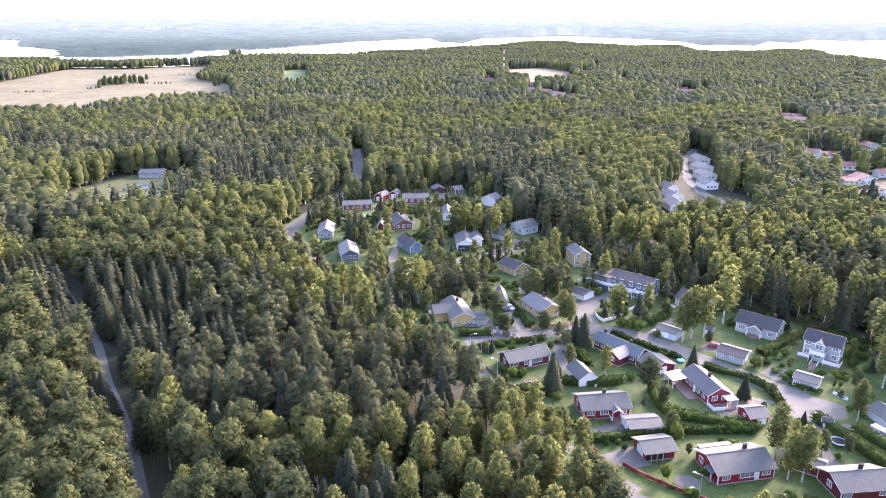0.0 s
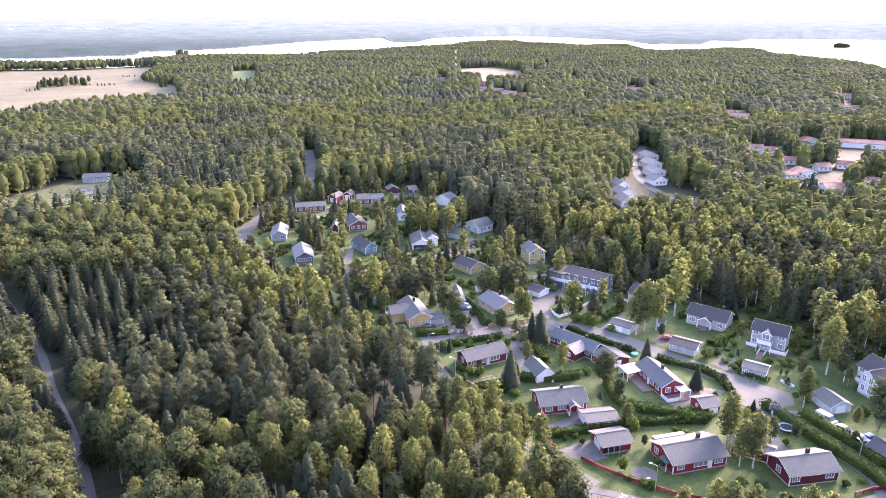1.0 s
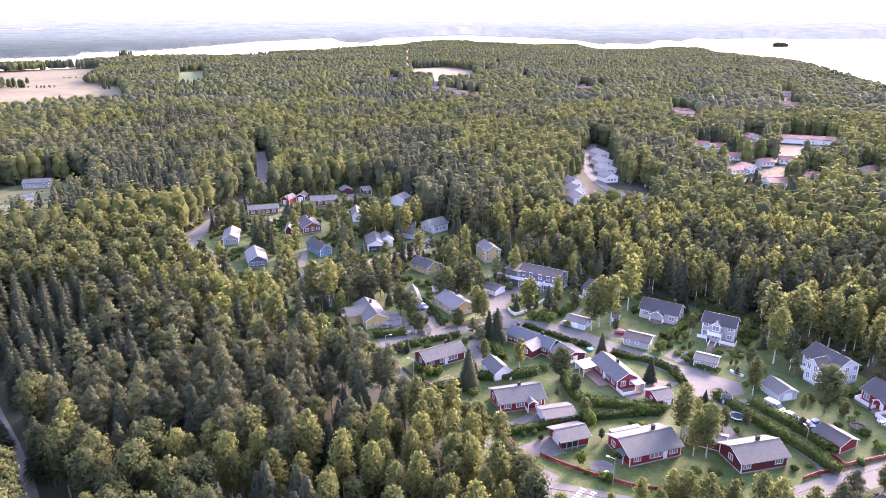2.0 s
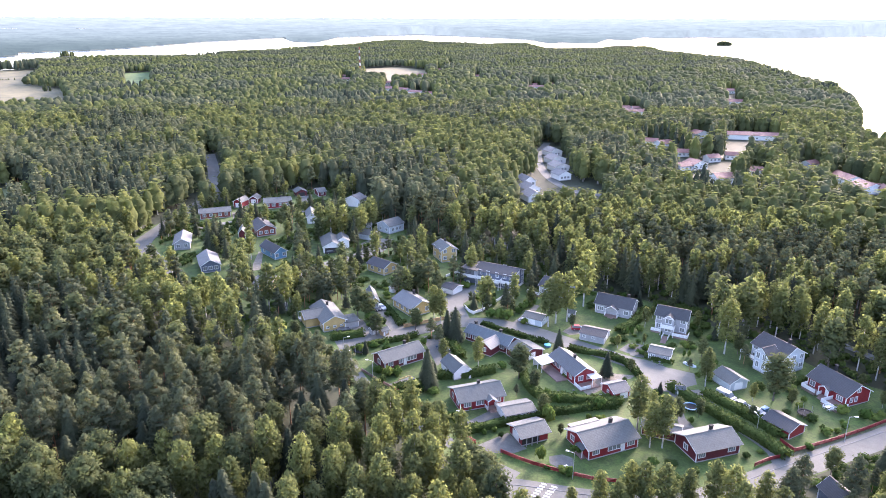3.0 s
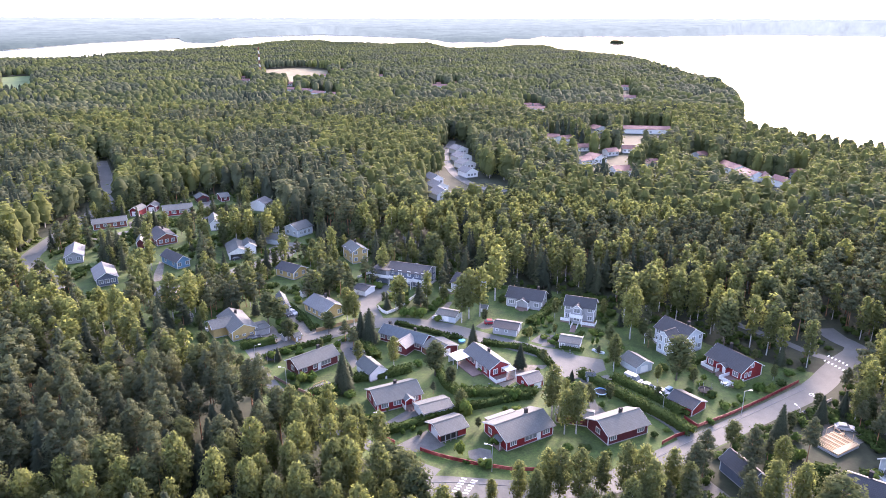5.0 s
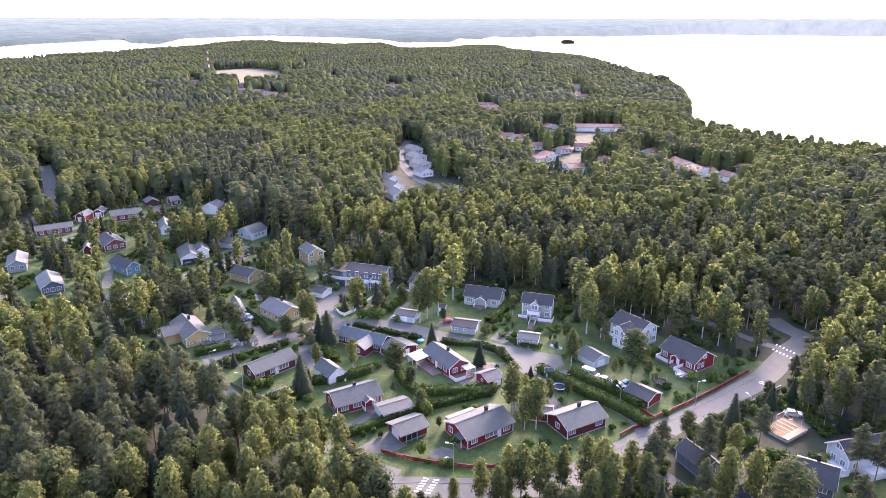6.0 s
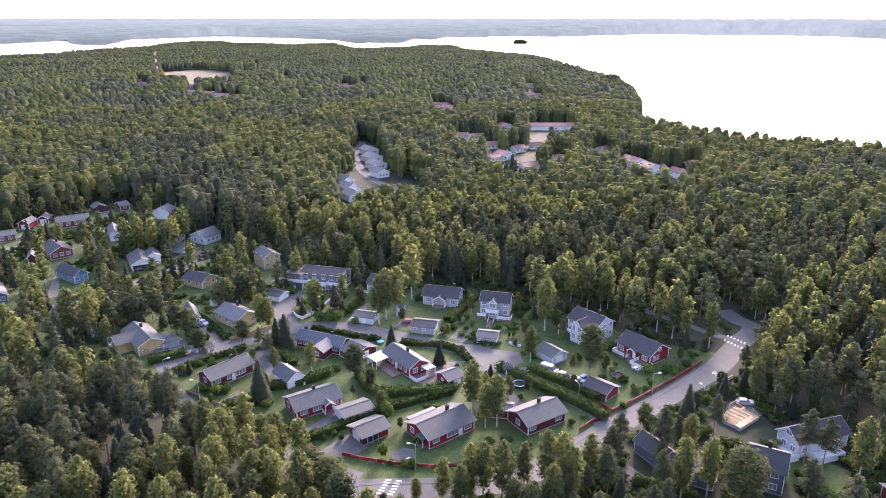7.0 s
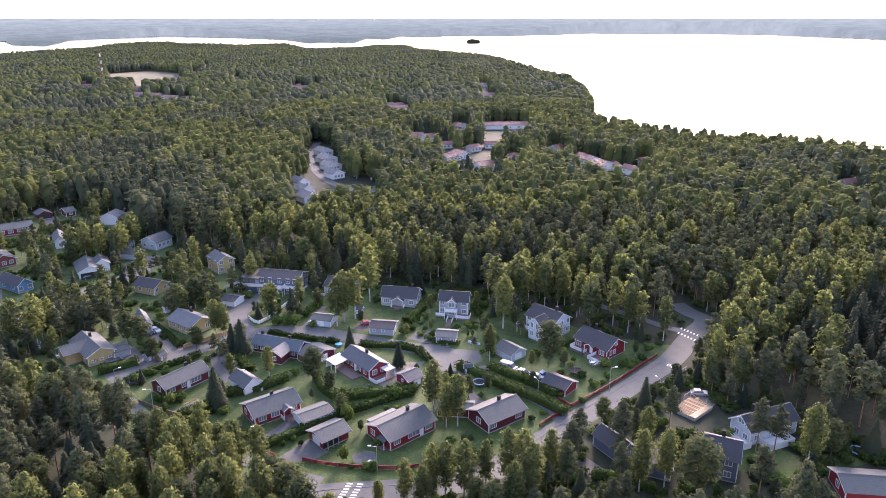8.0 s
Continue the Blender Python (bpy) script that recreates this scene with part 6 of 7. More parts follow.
for x, y, h, w in ((30.5, 143.6, 1.4, 2.4), (32.5, 142.9, 1.2, 2.0), (53.7, 136.7, 4.5, 2.6), (67.9, 139.5, 3.2, 2.8), (56.4, 123.5, 2.4, 3.0),
                   (46.8, 122.8, 3.6, 2.2), (41.7, 149.3, 1.0, 2.0), (36.7, 145.9, 1.3, 1.6), (37.2, 134.6, 1.5, 1.2), (39.9, 135.0, 1.6, 1.2),
                   (49.3, 143.7, 2.2, 1.4), (66.0, 156.0, 1.2, 2.2), (58.4, 149.5, 1.0, 1.6), (64.5, 147.2, 1.0, 1.4), (71.3, 143.9, 1.2, 1.6),
                   (72.4, 143.9, 1.4, 1.8), (125.1, 125.8, 2.4, 3.2), (129.0, 122.7, 3.0, 2.8), (133.2, 122.9, 1.8, 1.8), (121.1, 120.1, 2.0, 2.2),
                   (118.1, 119.1, 1.4, 1.6), (104.8, 120.3, 1.6, 2.4), (91.8, 164.8, 1.6, 2.2), (58.9, 197.0, 3.4, 3.4), (56.5, 198.4, 3.0, 3.4),
                   (60.7, 194.7, 3.6, 3.2), (65.8, 200.0, 2.2, 2.6), (68.5, 202.2, 2.2, 2.6), (71.0, 204.6, 2.2, 2.6), (73.3, 206.5, 2.2, 2.6),
                   (51.6, 206.6, 1.4, 3.0), (55.4, 211.7, 2.6, 2.4), (54.5, 224.2, 2.8, 3.4), (65.2, 191.0, 2.2, 2.0), (93.6, 177.6, 3.0, 1.2),
                   (95.3, 178.0, 2.8, 1.1), (103.1, 161.1, 2.2, 1.0), (104.5, 160.7, 2.2, 1.0), (4.9, 198.4, 2.6, 2.4), (12.9, 182.2, 2.6, 2.6),
                   (19.9, 167.6, 2.0, 2.0), (21.9, 167.5, 2.2, 1.8), (32.0, 197.5, 2.4, 3.0), (18.0, 203.0, 2.8, 3.2), (19.9, 200.3, 2.8, 3.2),
                   (20.8, 193.8, 1.6, 2.0), (25.3, 156.3, 3.4, 2.4), (29.0, 155.0, 1.8, 2.8), (18.6, 166.2, 3.0, 2.6), (21.3, 166.2, 2.6, 2.2), (16.7, 168.2, 2.4, 2.4),
                   (107.5, 114.9, 1.6, 2.0), (112.3, 102.4, 2.4, 3.4), (115.9, 102.2, 2.2, 3.0), (121.3, 102.9, 2.0, 3.0), (128.4, 104.8, 2.2, 3.0), (107.4, 101.1, 2.4, 3.2),
                   (120.3, 84.5, 2.0, 4.0), (121.0, 73.7, 2.6, 5.0), (121.5, 70.1, 2.6, 5.0), (135.5, 74.3, 2.0, 4.0), (126.1, 86.1, 2.0, 3.0)):
    bush(x, y, h, w)


# ---------------------------------------------------------------- fences
def fence(points, h, mat, label, step=2.0):
    """Posts and boarded panels along a line."""
    ob = thing("fence", label, "fence", *points[0], group="garden fences")
    x0, y0 = points[0]
    for (ax, ay), (bx, by) in zip(points, points[1:]):
        n = max(1, int(math.hypot(bx - ax, by - ay) / step))
        for i in range(n):
            p = (ax + (bx - ax) * i / n - x0, ay + (by - ay) * i / n - y0)
            q = (ax + (bx - ax) * (i + 1) / n - x0, ay + (by - ay) * (i + 1) / n - y0)
            Geo().box(p[0] - 0.07, p[1] - 0.07, -0.1, p[0] + 0.07, p[1] + 0.07, h + 0.08).link("post", mat, ob)
            for z in (0.22, 0.5, 0.78):
                Geo().beam((*p, z * h), (*q, z * h), 0.05, 0.24 * h).link("board", mat, ob)
            Geo().beam((*p, h - 0.02), (*q, h - 0.02), 0.12, 0.05).link("top_rail", mat, ob)
    return ob


REDFENCE = "low red painted board fence along the road"
for pts in ([(39.2, 127.1), (41.4, 124.6), (44.7, 121.5), (48.6, 118.4), (55.3, 114.0), (61.9, 111.5), (67.2, 110.9)], [(102.9, 118.6), (103.5, 114.5), (114.4, 116.3), (127.0, 119.1), (142.6, 123.2)], [(32.7, 134.2), (34.6, 131.4)], [(91.5, 111.5), (96.0, 112.8), (99.3, 113.1)],
            [(19.6, 158.8), (21.8, 155.2), (24.2, 150.5), (27.1, 144.3)]):
    fence(pts, 0.95, RED, REDFENCE)
fence([(8.0, 177.2), (9.9, 182.0)], 0.9, WHITE, "short white fence at a lawn corner")
fence([(12.2, 170.6), (15.7, 164.6), (19.6, 158.8)], 0.9, WOOD, "dark board fence with pale top rail")
fence([(27.6, 195.6), (33.5, 197.3), (41.2, 199.0)], 1.3, FENCEWOOD, "brown wooden fence along the street")
fence([(18.3, 194.4), (22.7, 195.0)], 1.0, FENCEWOOD, "short brown fence at a driveway")
fence([(49.8, 207.1), (50.3, 203.6), (51.3, 201.5), (55.0, 203.4), (64.5, 212.7), (73.1, 221.5), (80.9, 230.2)], 1.1, WHITE, "white board fence round a villa garden")
fence([(49.5, 236.5), (54.8, 240.0), (58.7, 243.6)], 1.0, WHITE, "white board fence by a lawn")
fence([(127.9, 110.0), (133.8, 111.3)], 1.0, NAVY, "dark grey board fence at the road")
fence([(137.4, 112.0), (143.2, 113.3)], 1.0, NAVY, "dark grey board fence at the road")


# ---------------------------------------------------------------- vehicles
def car_paint(name, c):
    m, nt, b, _ = blank(name)
    b.inputs["Base Color"].default_value = (*c, 1)
    b.inputs["Roughness"].default_value, b.inputs["Coat Weight"].default_value = 0.5, 0.15
    return m


PAINTS = {"white": car_paint("white_car_paint", (0.38, 0.38, 0.38)), "red": car_paint("red_car_paint", (0.35, 0.02, 0.03)), "dark": car_paint("dark_car_paint", (0.03, 0.035, 0.045)),
          "blue": car_paint("blue_car_paint", (0.03, 0.07, 0.13)), "silver": car_paint("silver_car_paint", (0.4, 0.41, 0.42))}


def car(x, y, yaw, colour, label, kind="car"):
    L, W, H, deckz = (5.0, 1.95, 2.0, 1.15) if kind == "van" else (4.4, 1.8, 1.45, 0.92)
    ob = thing(kind, label, kind, x, y, yaw, group="parked vehicles")
    prof = [(-L / 2, 0.3), (L / 2, 0.3), (L / 2, 0.62), (L / 2 - 0.12, deckz - 0.12), (L * 0.22, deckz), (-L / 2 + 0.15, deckz), (-L / 2, 0.7)]
    n = len(prof)
    v = [(a, s * W / 2, z) for s in (-1, 1) for a, z in prof]
    f = [tuple(range(n)), tuple(range(2 * n - 1, n - 1, -1))] + [(i, n + i, n + (i + 1) % n, (i + 1) % n) for i in range(n)]
    Geo().add(v, f).link("body", PAINTS[colour], ob)
    front, rear = (L * 0.36, -L / 2 + 0.1) if kind == "van" else (L * 0.22, -L * 0.44)
    tf, tr = (L * 0.22, -L / 2 + 0.15) if kind == "van" else (L * 0.06, -L * 0.30)
    c = [(front, deckz), (tf, H - 0.06), (tr, H - 0.06), (rear, deckz)]
    v = [(a, s * (W / 2 - (0.08 if z < H - 0.1 else 0.22)), z) for s in (-1, 1) for a, z in c]
    for nm, q in (("side_window", (0, 1, 2, 3)), ("side_window", (7, 6, 5, 4)), ("windscreen", (0, 4, 5, 1)), ("rear_window", (2, 6, 7, 3))):
        Geo().add([v[i] for i in q], [(0, 1, 2, 3)]).link(nm, GLASS, ob)
    Geo().box(tr, -W / 2 + 0.2, H - 0.07, tf, W / 2 - 0.2, H).link("roof", PAINTS[colour], ob)
    if kind == "van":
        Geo().box(-L / 2 + 0.12, -W / 2 + 0.05, deckz, L * 0.02, W / 2 - 0.05, H - 0.04).link("cargo_side", PAINTS[colour], ob)
    for a in (-L * 0.31, L * 0.31):
        for s in (-1, 1):
            w = Geo().tube((a, s * (W / 2 - 0.2), 0.31), (a, s * (W / 2 + 0.01), 0.31), 0.31, 0.31, 12).link("wheel", BLACK, ob)
            Geo().tube((a, s * (W / 2 + 0.0), 0.31), (a, s * (W / 2 + 0.03), 0.31), 0.19, 0.19, 10).link("rim", STEEL, w)
    for s in (-1, 1):
        Geo().box(L / 2 - 0.06, s * 0.62 - 0.18, 0.6, L / 2 + 0.02, s * 0.62 + 0.18, 0.74).link("headlight", WHITE, ob)
        Geo().box(-L / 2 - 0.02, s * 0.7 - 0.12, 0.62, -L / 2 + 0.05, s * 0.7 + 0.12, 0.8).link("tail_light", RED, ob)
    return ob


car(101.8, 138.3, -68, "white", "white delivery van parked beside a hedge", "van")
car(103.4, 133.7, -65, "silver", "silver car parked behind a white van")
car(105.1, 129.9, -65, "white", "white car parked beside a red garage")
car(80.5, 184.0, -15, "red", "red car on a paved parking place")
car(66.0, 192.2, -45, "white", "white car in front of a pale garage")
car(67.8, 190.9, -45, "white", "white car in front of a pale garage")
car(36.6, 178.8, -60, "blue", "dark blue car beside a clipped hedge")
car(22.5, 212.0, -60, "white", "white car on a sandy driveway")
car(20.4, 211.5, -60, "dark", "dark car on a sandy driveway")
car(-26.0, 352.8, -70, "white", "white car in a gravel yard")
car(-32.7, 340.5, -80, "dark", "dark car in a gravel yard")
car(8.8, 273.0, 20, "dark", "dark car under a white carport")
car(47.6, 221.9, 20, "white", "white car under a carport")
car(135.6, 102.6, -35, "white", "white car at the building plot")
car(9.1, 196.6, 15, "dark", "dark car in a yellow house's yard")


# ---------------------------------------------------------------- lamps, trampolines, mast, building site
def street_lamp(x, y, yaw, h=6.0):
    ob = thing("street_lamp", "grey steel street lamp with a bent arm", "street lamp", x, y, yaw, group="street lamps")
    Geo().tube((0, 0, -0.1), (0, 0, h), 0.09, 0.05).link("pole", STEEL, ob)
    Geo().tube((0, 0, h), (1.3, 0, h + 0.25), 0.04, 0.035).link("arm", STEEL, ob)
    Geo().box(1.1, -0.16, h + 0.18, 1.8, 0.16, h + 0.34).link("head", WHITE, ob)
    return ob


for x, y, yaw, h in ((51.3, 115.0, 150, 6.5), (14.6, 163.4, 160, 6.5), (36.1, 167.3, 0, 3.5), (32.9, 136.6, 180, 5.5), (117.2, 115.6, -20, 6.5),
                     (99.7, 122.7, 90, 4.5), (8.3, 182.9, 0, 4.5), (128.8, 109.5, 90, 3.0)):
    street_lamp(x, y, yaw, h)


def trampoline(x, y, net, label):
    ob = thing("trampoline", label, "trampoline", x, y, group="trampolines")
    n = 20
    ring = [(1.7 * math.cos(6.283 * i / n), 1.7 * math.sin(6.283 * i / n)) for i in range(n)]
    Geo().prism(ring, 0.78, 0.8).link("mat", RUBBER, ob)
    v = [(x1 * q, y1 * q, z1) for q, z1 in ((0.86, 0.8), (1.1, 0.8), (1.1, 0.92), (0.86, 0.92)) for x1, y1 in ring]
    pad = Geo().add(v, [(a * n + i, a * n + (i + 1) % n, ((a + 1) % 4) * n + (i + 1) % n, ((a + 1) % 4) * n + i) for a in range(4) for i in range(n)])
    pad.link("pad", BLUE if not net else RUBBER, ob)
    for i in range(0, n, 4):
        Geo().tube((*ring[i], 0), (*ring[i], 2.4 if net else 0.8), 0.04, 0.04, 6).link("leg", STEEL, ob)
    return ob


trampoline(90.2, 135.2, False, "round trampoline with blue pad on a lawn")
trampoline(116.0, 127.1, True, "round trampoline with tall net poles")
trampoline(145.4, 67.8, False, "round trampoline at the edge of the wood")


def mast(x, y, h):
    ob = thing("radio_mast", "tall slender red and white lattice mast", "mast", x, y)
    for s in range(10):
        ge, z0, z1 = Geo(), h * s / 10, h * (s + 1) / 10
        w0, w1 = 1.15 - 0.06 * s, 1.09 - 0.06 * s
        for sx, sy in ((-1, -1), (1, -1), (1, 1), (-1, 1)):
            ge.beam((sx * w0, sy * w0, z0), (sx * w1, sy * w1, z1), 0.26, 0.26)
            ge.beam((sx * w0, sy * w0, z0), (-sy * w1, sx * w1, z1), 0.13, 0.13)
        ge.link("section", RED if s % 2 else WHITE, ob)
    return ob


mast(95.7, 1120.0, 48.0)


def building_site(x, y, yaw):
    ob = thing("house_frame", "unfinished timber house frame with open joists", "building site", x, y, yaw)
    ob.scale = (0.78, 0.72, 1.0)
    for u in (-5.1, 5.1):
        Geo().box(u - 0.15, -4.1, -0.1, u + 0.15, 4.1, 0.5).link("foundation", PLINTH, ob)
    for v in (-4.1, 0.0, 4.1):
        Geo().box(-4.95, v - 0.14, -0.1, 4.95, v + 0.14, 0.497).link("foundation", PLINTH, ob)
    for i in range(15):
        u = -4.9 + 0.7 * i
        Geo().box(u - 0.09, -4.3, 0.62, u + 0.09, 4.3, 0.9).link("joist", TIMBER, ob)
    for v in (-4.1, 0.0, 4.1):
        Geo().box(-5.2, v - 0.1, 0.5, 5.2, v + 0.1, 0.62).link("sill_plate", TIMBER, ob)
    for i in range(7):
        Geo().box(-5.1, -4.2 + 0.3 * i, 0.9, 5.1 - 0.5 * (i % 3), -3.96 + 0.3 * i, 0.94).link("plank", TIMBER, ob)
    for i in range(4):
        Geo().box(-2.5 + 2 * i, -4.2 + 0.2 * i, 0.945, -2.2 + 2 * i, 4.2, 0.985).link("plank", TIMBER, ob)
    for u, v in ((-5.0, 4.0), (-2.0, 4.1), (1.0, 4.1), (4.9, 4.1), (4.9, 1.0), (4.9, -2.0)):
        Geo().box(u - 0.06, v - 0.06, 0.9, u + 0.06, v + 0.06, 2.6).link("stud", TIMBER, ob)
    Geo().beam((1.0, 4.1, 2.65), (5.0, 4.1, 2.65), 0.12, 0.1).link("top_plate", TIMBER, ob)
    Geo().beam((4.9, 4.1, 2.0), (4.9, -2.0, 0.95), 0.08, 0.12).link("brace", TIMBER, ob)
    Geo().beam((5.3, 2.0, 0.9), (8.5, 3.0, 0.1), 0.9, 0.06).link("ramp", TIMBER, ob)
    return ob


building_site(128.1, 98.3, 10)
house_spot(128.1, 98.3, 8)
num = bpy.data.curves.new("speed_number", "FONT")
num.body, num.size, num.extrude, num.align_x, num.align_y = "30", 2.2, 0.003, "CENTER", "CENTER"
num.materials.append(LINE)
spot, ahead = (141.3, 117.0), (122.9, 113.0)
mark = tagged(new("speed_number", num), "white painted speed limit number 30 on asphalt", "road marking", "road markings")
mark.matrix_basis = pose(spot[0], spot[1], 0.085, 0, 0, math.degrees(math.atan2(ahead[1] - spot[1], ahead[0] - spot[0])) - 90)

# ---------------------------------------------------------------- undergrowth and smaller trees among the gardens
rng = np.random.RandomState(21)


def free_of_houses(px, py, h):
    ok = np.ones(len(px), bool)
    for line, w in ROADS:
        ok &= off_line(px, py, line) > w / 2 + 1.0 + 0.12 * h
    for x, y, r in HOUSE_SPOTS:
        k = 1 - h / 92
        ok &= off_line(px, py, [(x, y), (x * k, y * k)]) > r + 0.1 * h
    return ok


px, py = rng.uniform(-75, 160, 11000), rng.uniform(62, 385, 11000)
ok = inside(px, py, VILLAGE) & free_of_houses(px, py, 2.0)
near, rest = [], []
for x, y in zip(px[ok], py[ok]):
    if noise.noise((x * 0.06, y * 0.06, 2.0)) > -0.2:
        (near if y < 230 else rest).append((x, y))
for n, (x, y) in enumerate(near[:300]):
    bush(round(x, 1), round(y, 1), round(rng.uniform(0.8, 2.6), 1), round(rng.uniform(1.2, 3.0), 1), "leafy shrub in a garden", BUSH_LEAF if n % 3 else HEDGE_LEAF)
parts = []
for x, y in rest[:1100]:
    h, w = rng.uniform(0.8, 2.8), rng.uniform(1.4, 3.4)
    cen = [(x + rng.uniform(-0.3, 0.3) * w, y + rng.uniform(-0.3, 0.3) * w, h * rng.uniform(0.35, 0.65)) for _ in range(3)]
    rad = [(w * 0.38, w * 0.38, h * 0.4)] * 3
    parts += [leaf_cloud(rng, cen, rad, 46, 0.28 + 0.06 * w), cores(rng, cen, rad, 0.9)]
v, f, nn = joined(parts)
tagged(new("shrubbery", mesh_of("shrubbery", v, f, [HEDGE_LEAF], normals=nn)), "low shrubs and hedges between far gardens", "shrubs", "", "stuff")
px, py = rng.uniform(40, 155, 2600), rng.uniform(60, 112, 2600)
ok = inside(px, py, VILLAGE) & free_of_houses(px, py, 2.0) & (off_line(px, py, MAIN) > 5.2)
parts = []
for x, y in zip(px[ok][:430], py[ok][:430]):
    h, w = rng.uniform(0.9, 2.8), rng.uniform(1.5, 3.6)
    cen = [(x + rng.uniform(-0.3, 0.3) * w, y + rng.uniform(-0.3, 0.3) * w, h * rng.uniform(0.35, 0.65)) for _ in range(4)]
    rad = [(w * 0.36, w * 0.36, h * 0.38)] * 4
    parts += [leaf_cloud(rng, cen, rad, 120, 0.17 + 0.05 * w), cores(rng, cen, rad, 0.85)]
v, f, nn = joined(parts)
tagged(new("undergrowth", mesh_of("undergrowth", v, f, [HEDGE_LEAF], normals=nn)), "wild shrubs and young growth on rough ground", "undergrowth", "", "stuff")
px, py = rng.uniform(100, 190, 900), rng.uniform(112, 215, 900)
ok = ~inside(px, py, VILLAGE) & wooded(px, py)
parts = []
for x, y in zip(px[ok][:330], py[ok][:330]):
    h, w = rng.uniform(0.8, 3.0), rng.uniform(1.4, 3.2)
    cen = [(x + rng.uniform(-0.3, 0.3) * w, y + rng.uniform(-0.3, 0.3) * w, h * rng.uniform(0.35, 0.65)) for _ in range(3)]
    rad = [(w * 0.38, w * 0.38, h * 0.4)] * 3
    parts += [leaf_cloud(rng, cen, rad, 60, 0.24 + 0.05 * w), cores(rng, cen, rad, 0.85)]
v, f, nn = joined(parts)
tagged(new("thicket", mesh_of("thicket", v, f, [HEDGE_LEAF], normals=nn)), "low shrubs under the edge of the wood", "thicket", "", "stuff")
px, py = rng.uniform(-75, 95, 3000), rng.uniform(205, 385, 3000)
ok = inside(px, py, VILLAGE) & free_of_houses(px, py, 7.0)
spots = []
for x, y in zip(px[ok], py[ok]):
    if len(spots) < 185 and all(math.hypot(x - a0, y - b0) > 4.5 for a0, b0 in spots):
        spots.append((x, y))
        planted(("birch", "birch", "broadleaf", "spruce", "pine")[len(spots) % 5], round(x, 1), round(y, 1), round(rng.uniform(8, 15), 1), "garden trees", 1.25)
px, py = rng.uniform(34, 155, 1500), rng.uniform(58, 118, 1500)
ok = inside(px, py, VILLAGE) & free_of_houses(px, py, 8.0) & (off_line(px, py, MAIN) > 9)
spots = []
for x, y in zip(px[ok], py[ok]):
    if len(spots) < 80 and all(math.hypot(x - a0, y - b0) > 4.2 for a0, b0 in spots) and inside(np.array([x]), np.array([y]), [(34, 92), (60, 70), (150, 58), (152, 66), (149, 90), (140, 110), (100, 102), (80, 96), (60, 98)])[0]:
        spots.append((x, y))
        planted(("pine", "broadleaf", "birch", "pine", "spruce")[len(spots) % 5], round(x, 1), round(y, 1), round(rng.uniform(6, 12.5), 1), "garden trees", 1.3)

px, py = rng.uniform(-75, 95, 5000), rng.uniform(200, 385, 5000)
ok = inside(px, py, VILLAGE) & free_of_houses(px, py, 6.0)
more = []
for x, y in zip(px[ok], py[ok]):
    if len(more) < 190 and all(math.hypot(x - a0, y - b0) > 4.0 for a0, b0 in spots + more):
        more.append((x, y))
        planted(("pine", "spruce", "birch", "pine", "broadleaf")[len(more) % 5], round(x, 1), round(y, 1), round(rng.uniform(4.5, 9), 1), "garden trees", 1.5)
px, py = rng.uniform(-20, 150, 4000), rng.uniform(100, 215, 4000)
ok = inside(px, py, VILLAGE) & free_of_houses(px, py, 6.5)
spots = []
for x, y in zip(px[ok], py[ok]):
    if len(spots) < 75 and all(math.hypot(x - a0, y - b0) > 5.5 for a0, b0 in spots):
        spots.append((x, y))
        planted(("birch", "broadleaf", "spruce", "broadleaf", "pine")[len(spots) % 5], round(x, 1), round(y, 1), round(rng.uniform(3.5, 8), 1), "garden trees", 1.5)


# ---------------------------------------------------------------- islets and far buildings
def islet(x, y, w, d, h, n, label):
    """A low wooded islet: a flat mound under a handful of trees."""
    r = np.random.RandomState(int(abs(x)) + 3)
    ring = [(w * math.cos(6.283 * i / 14) * r.uniform(0.85, 1.1), d * math.sin(6.283 * i / 14) * r.uniform(0.85, 1.1)) for i in range(14)]
    ob = thing("islet", label, "islet", x, y, group="islets")
    v = [(a0, b0, -1.5) for a0, b0 in ring] + [(a0 * 0.8, b0 * 0.8, 0.6) for a0, b0 in ring]
    Geo().add(v, [(i, (i + 1) % 14, 14 + (i + 1) % 14, 14 + i) for i in range(14)] + [tuple(range(14, 28))]).link("mound", FLOOR, ob)
    parts = []
    for i in range(n):
        a, q = r.uniform(0, 6.28), math.sqrt(r.rand()) * 0.8
        vv, ff, nn = tree_shape("broadleaf" if i % 3 else "pine", 2, 300 + i % 6)[1]
        k = h / 18 * r.uniform(0.75, 1.1) * (1.15 - 0.5 * q)
        parts.append((vv * np.array([k * 1.5, k * 1.5, k]) + np.array([w * q * math.cos(a), d * q * math.sin(a), 0.3 - 3.0 * k]), ff, nn))
    vv, ff, nn = joined(parts)
    c = tagged(new("tree_cover", mesh_of("tree_cover", vv, ff, [BROAD_LEAF], normals=nn)), kind="stuff")
    c.parent = ob
    return ob


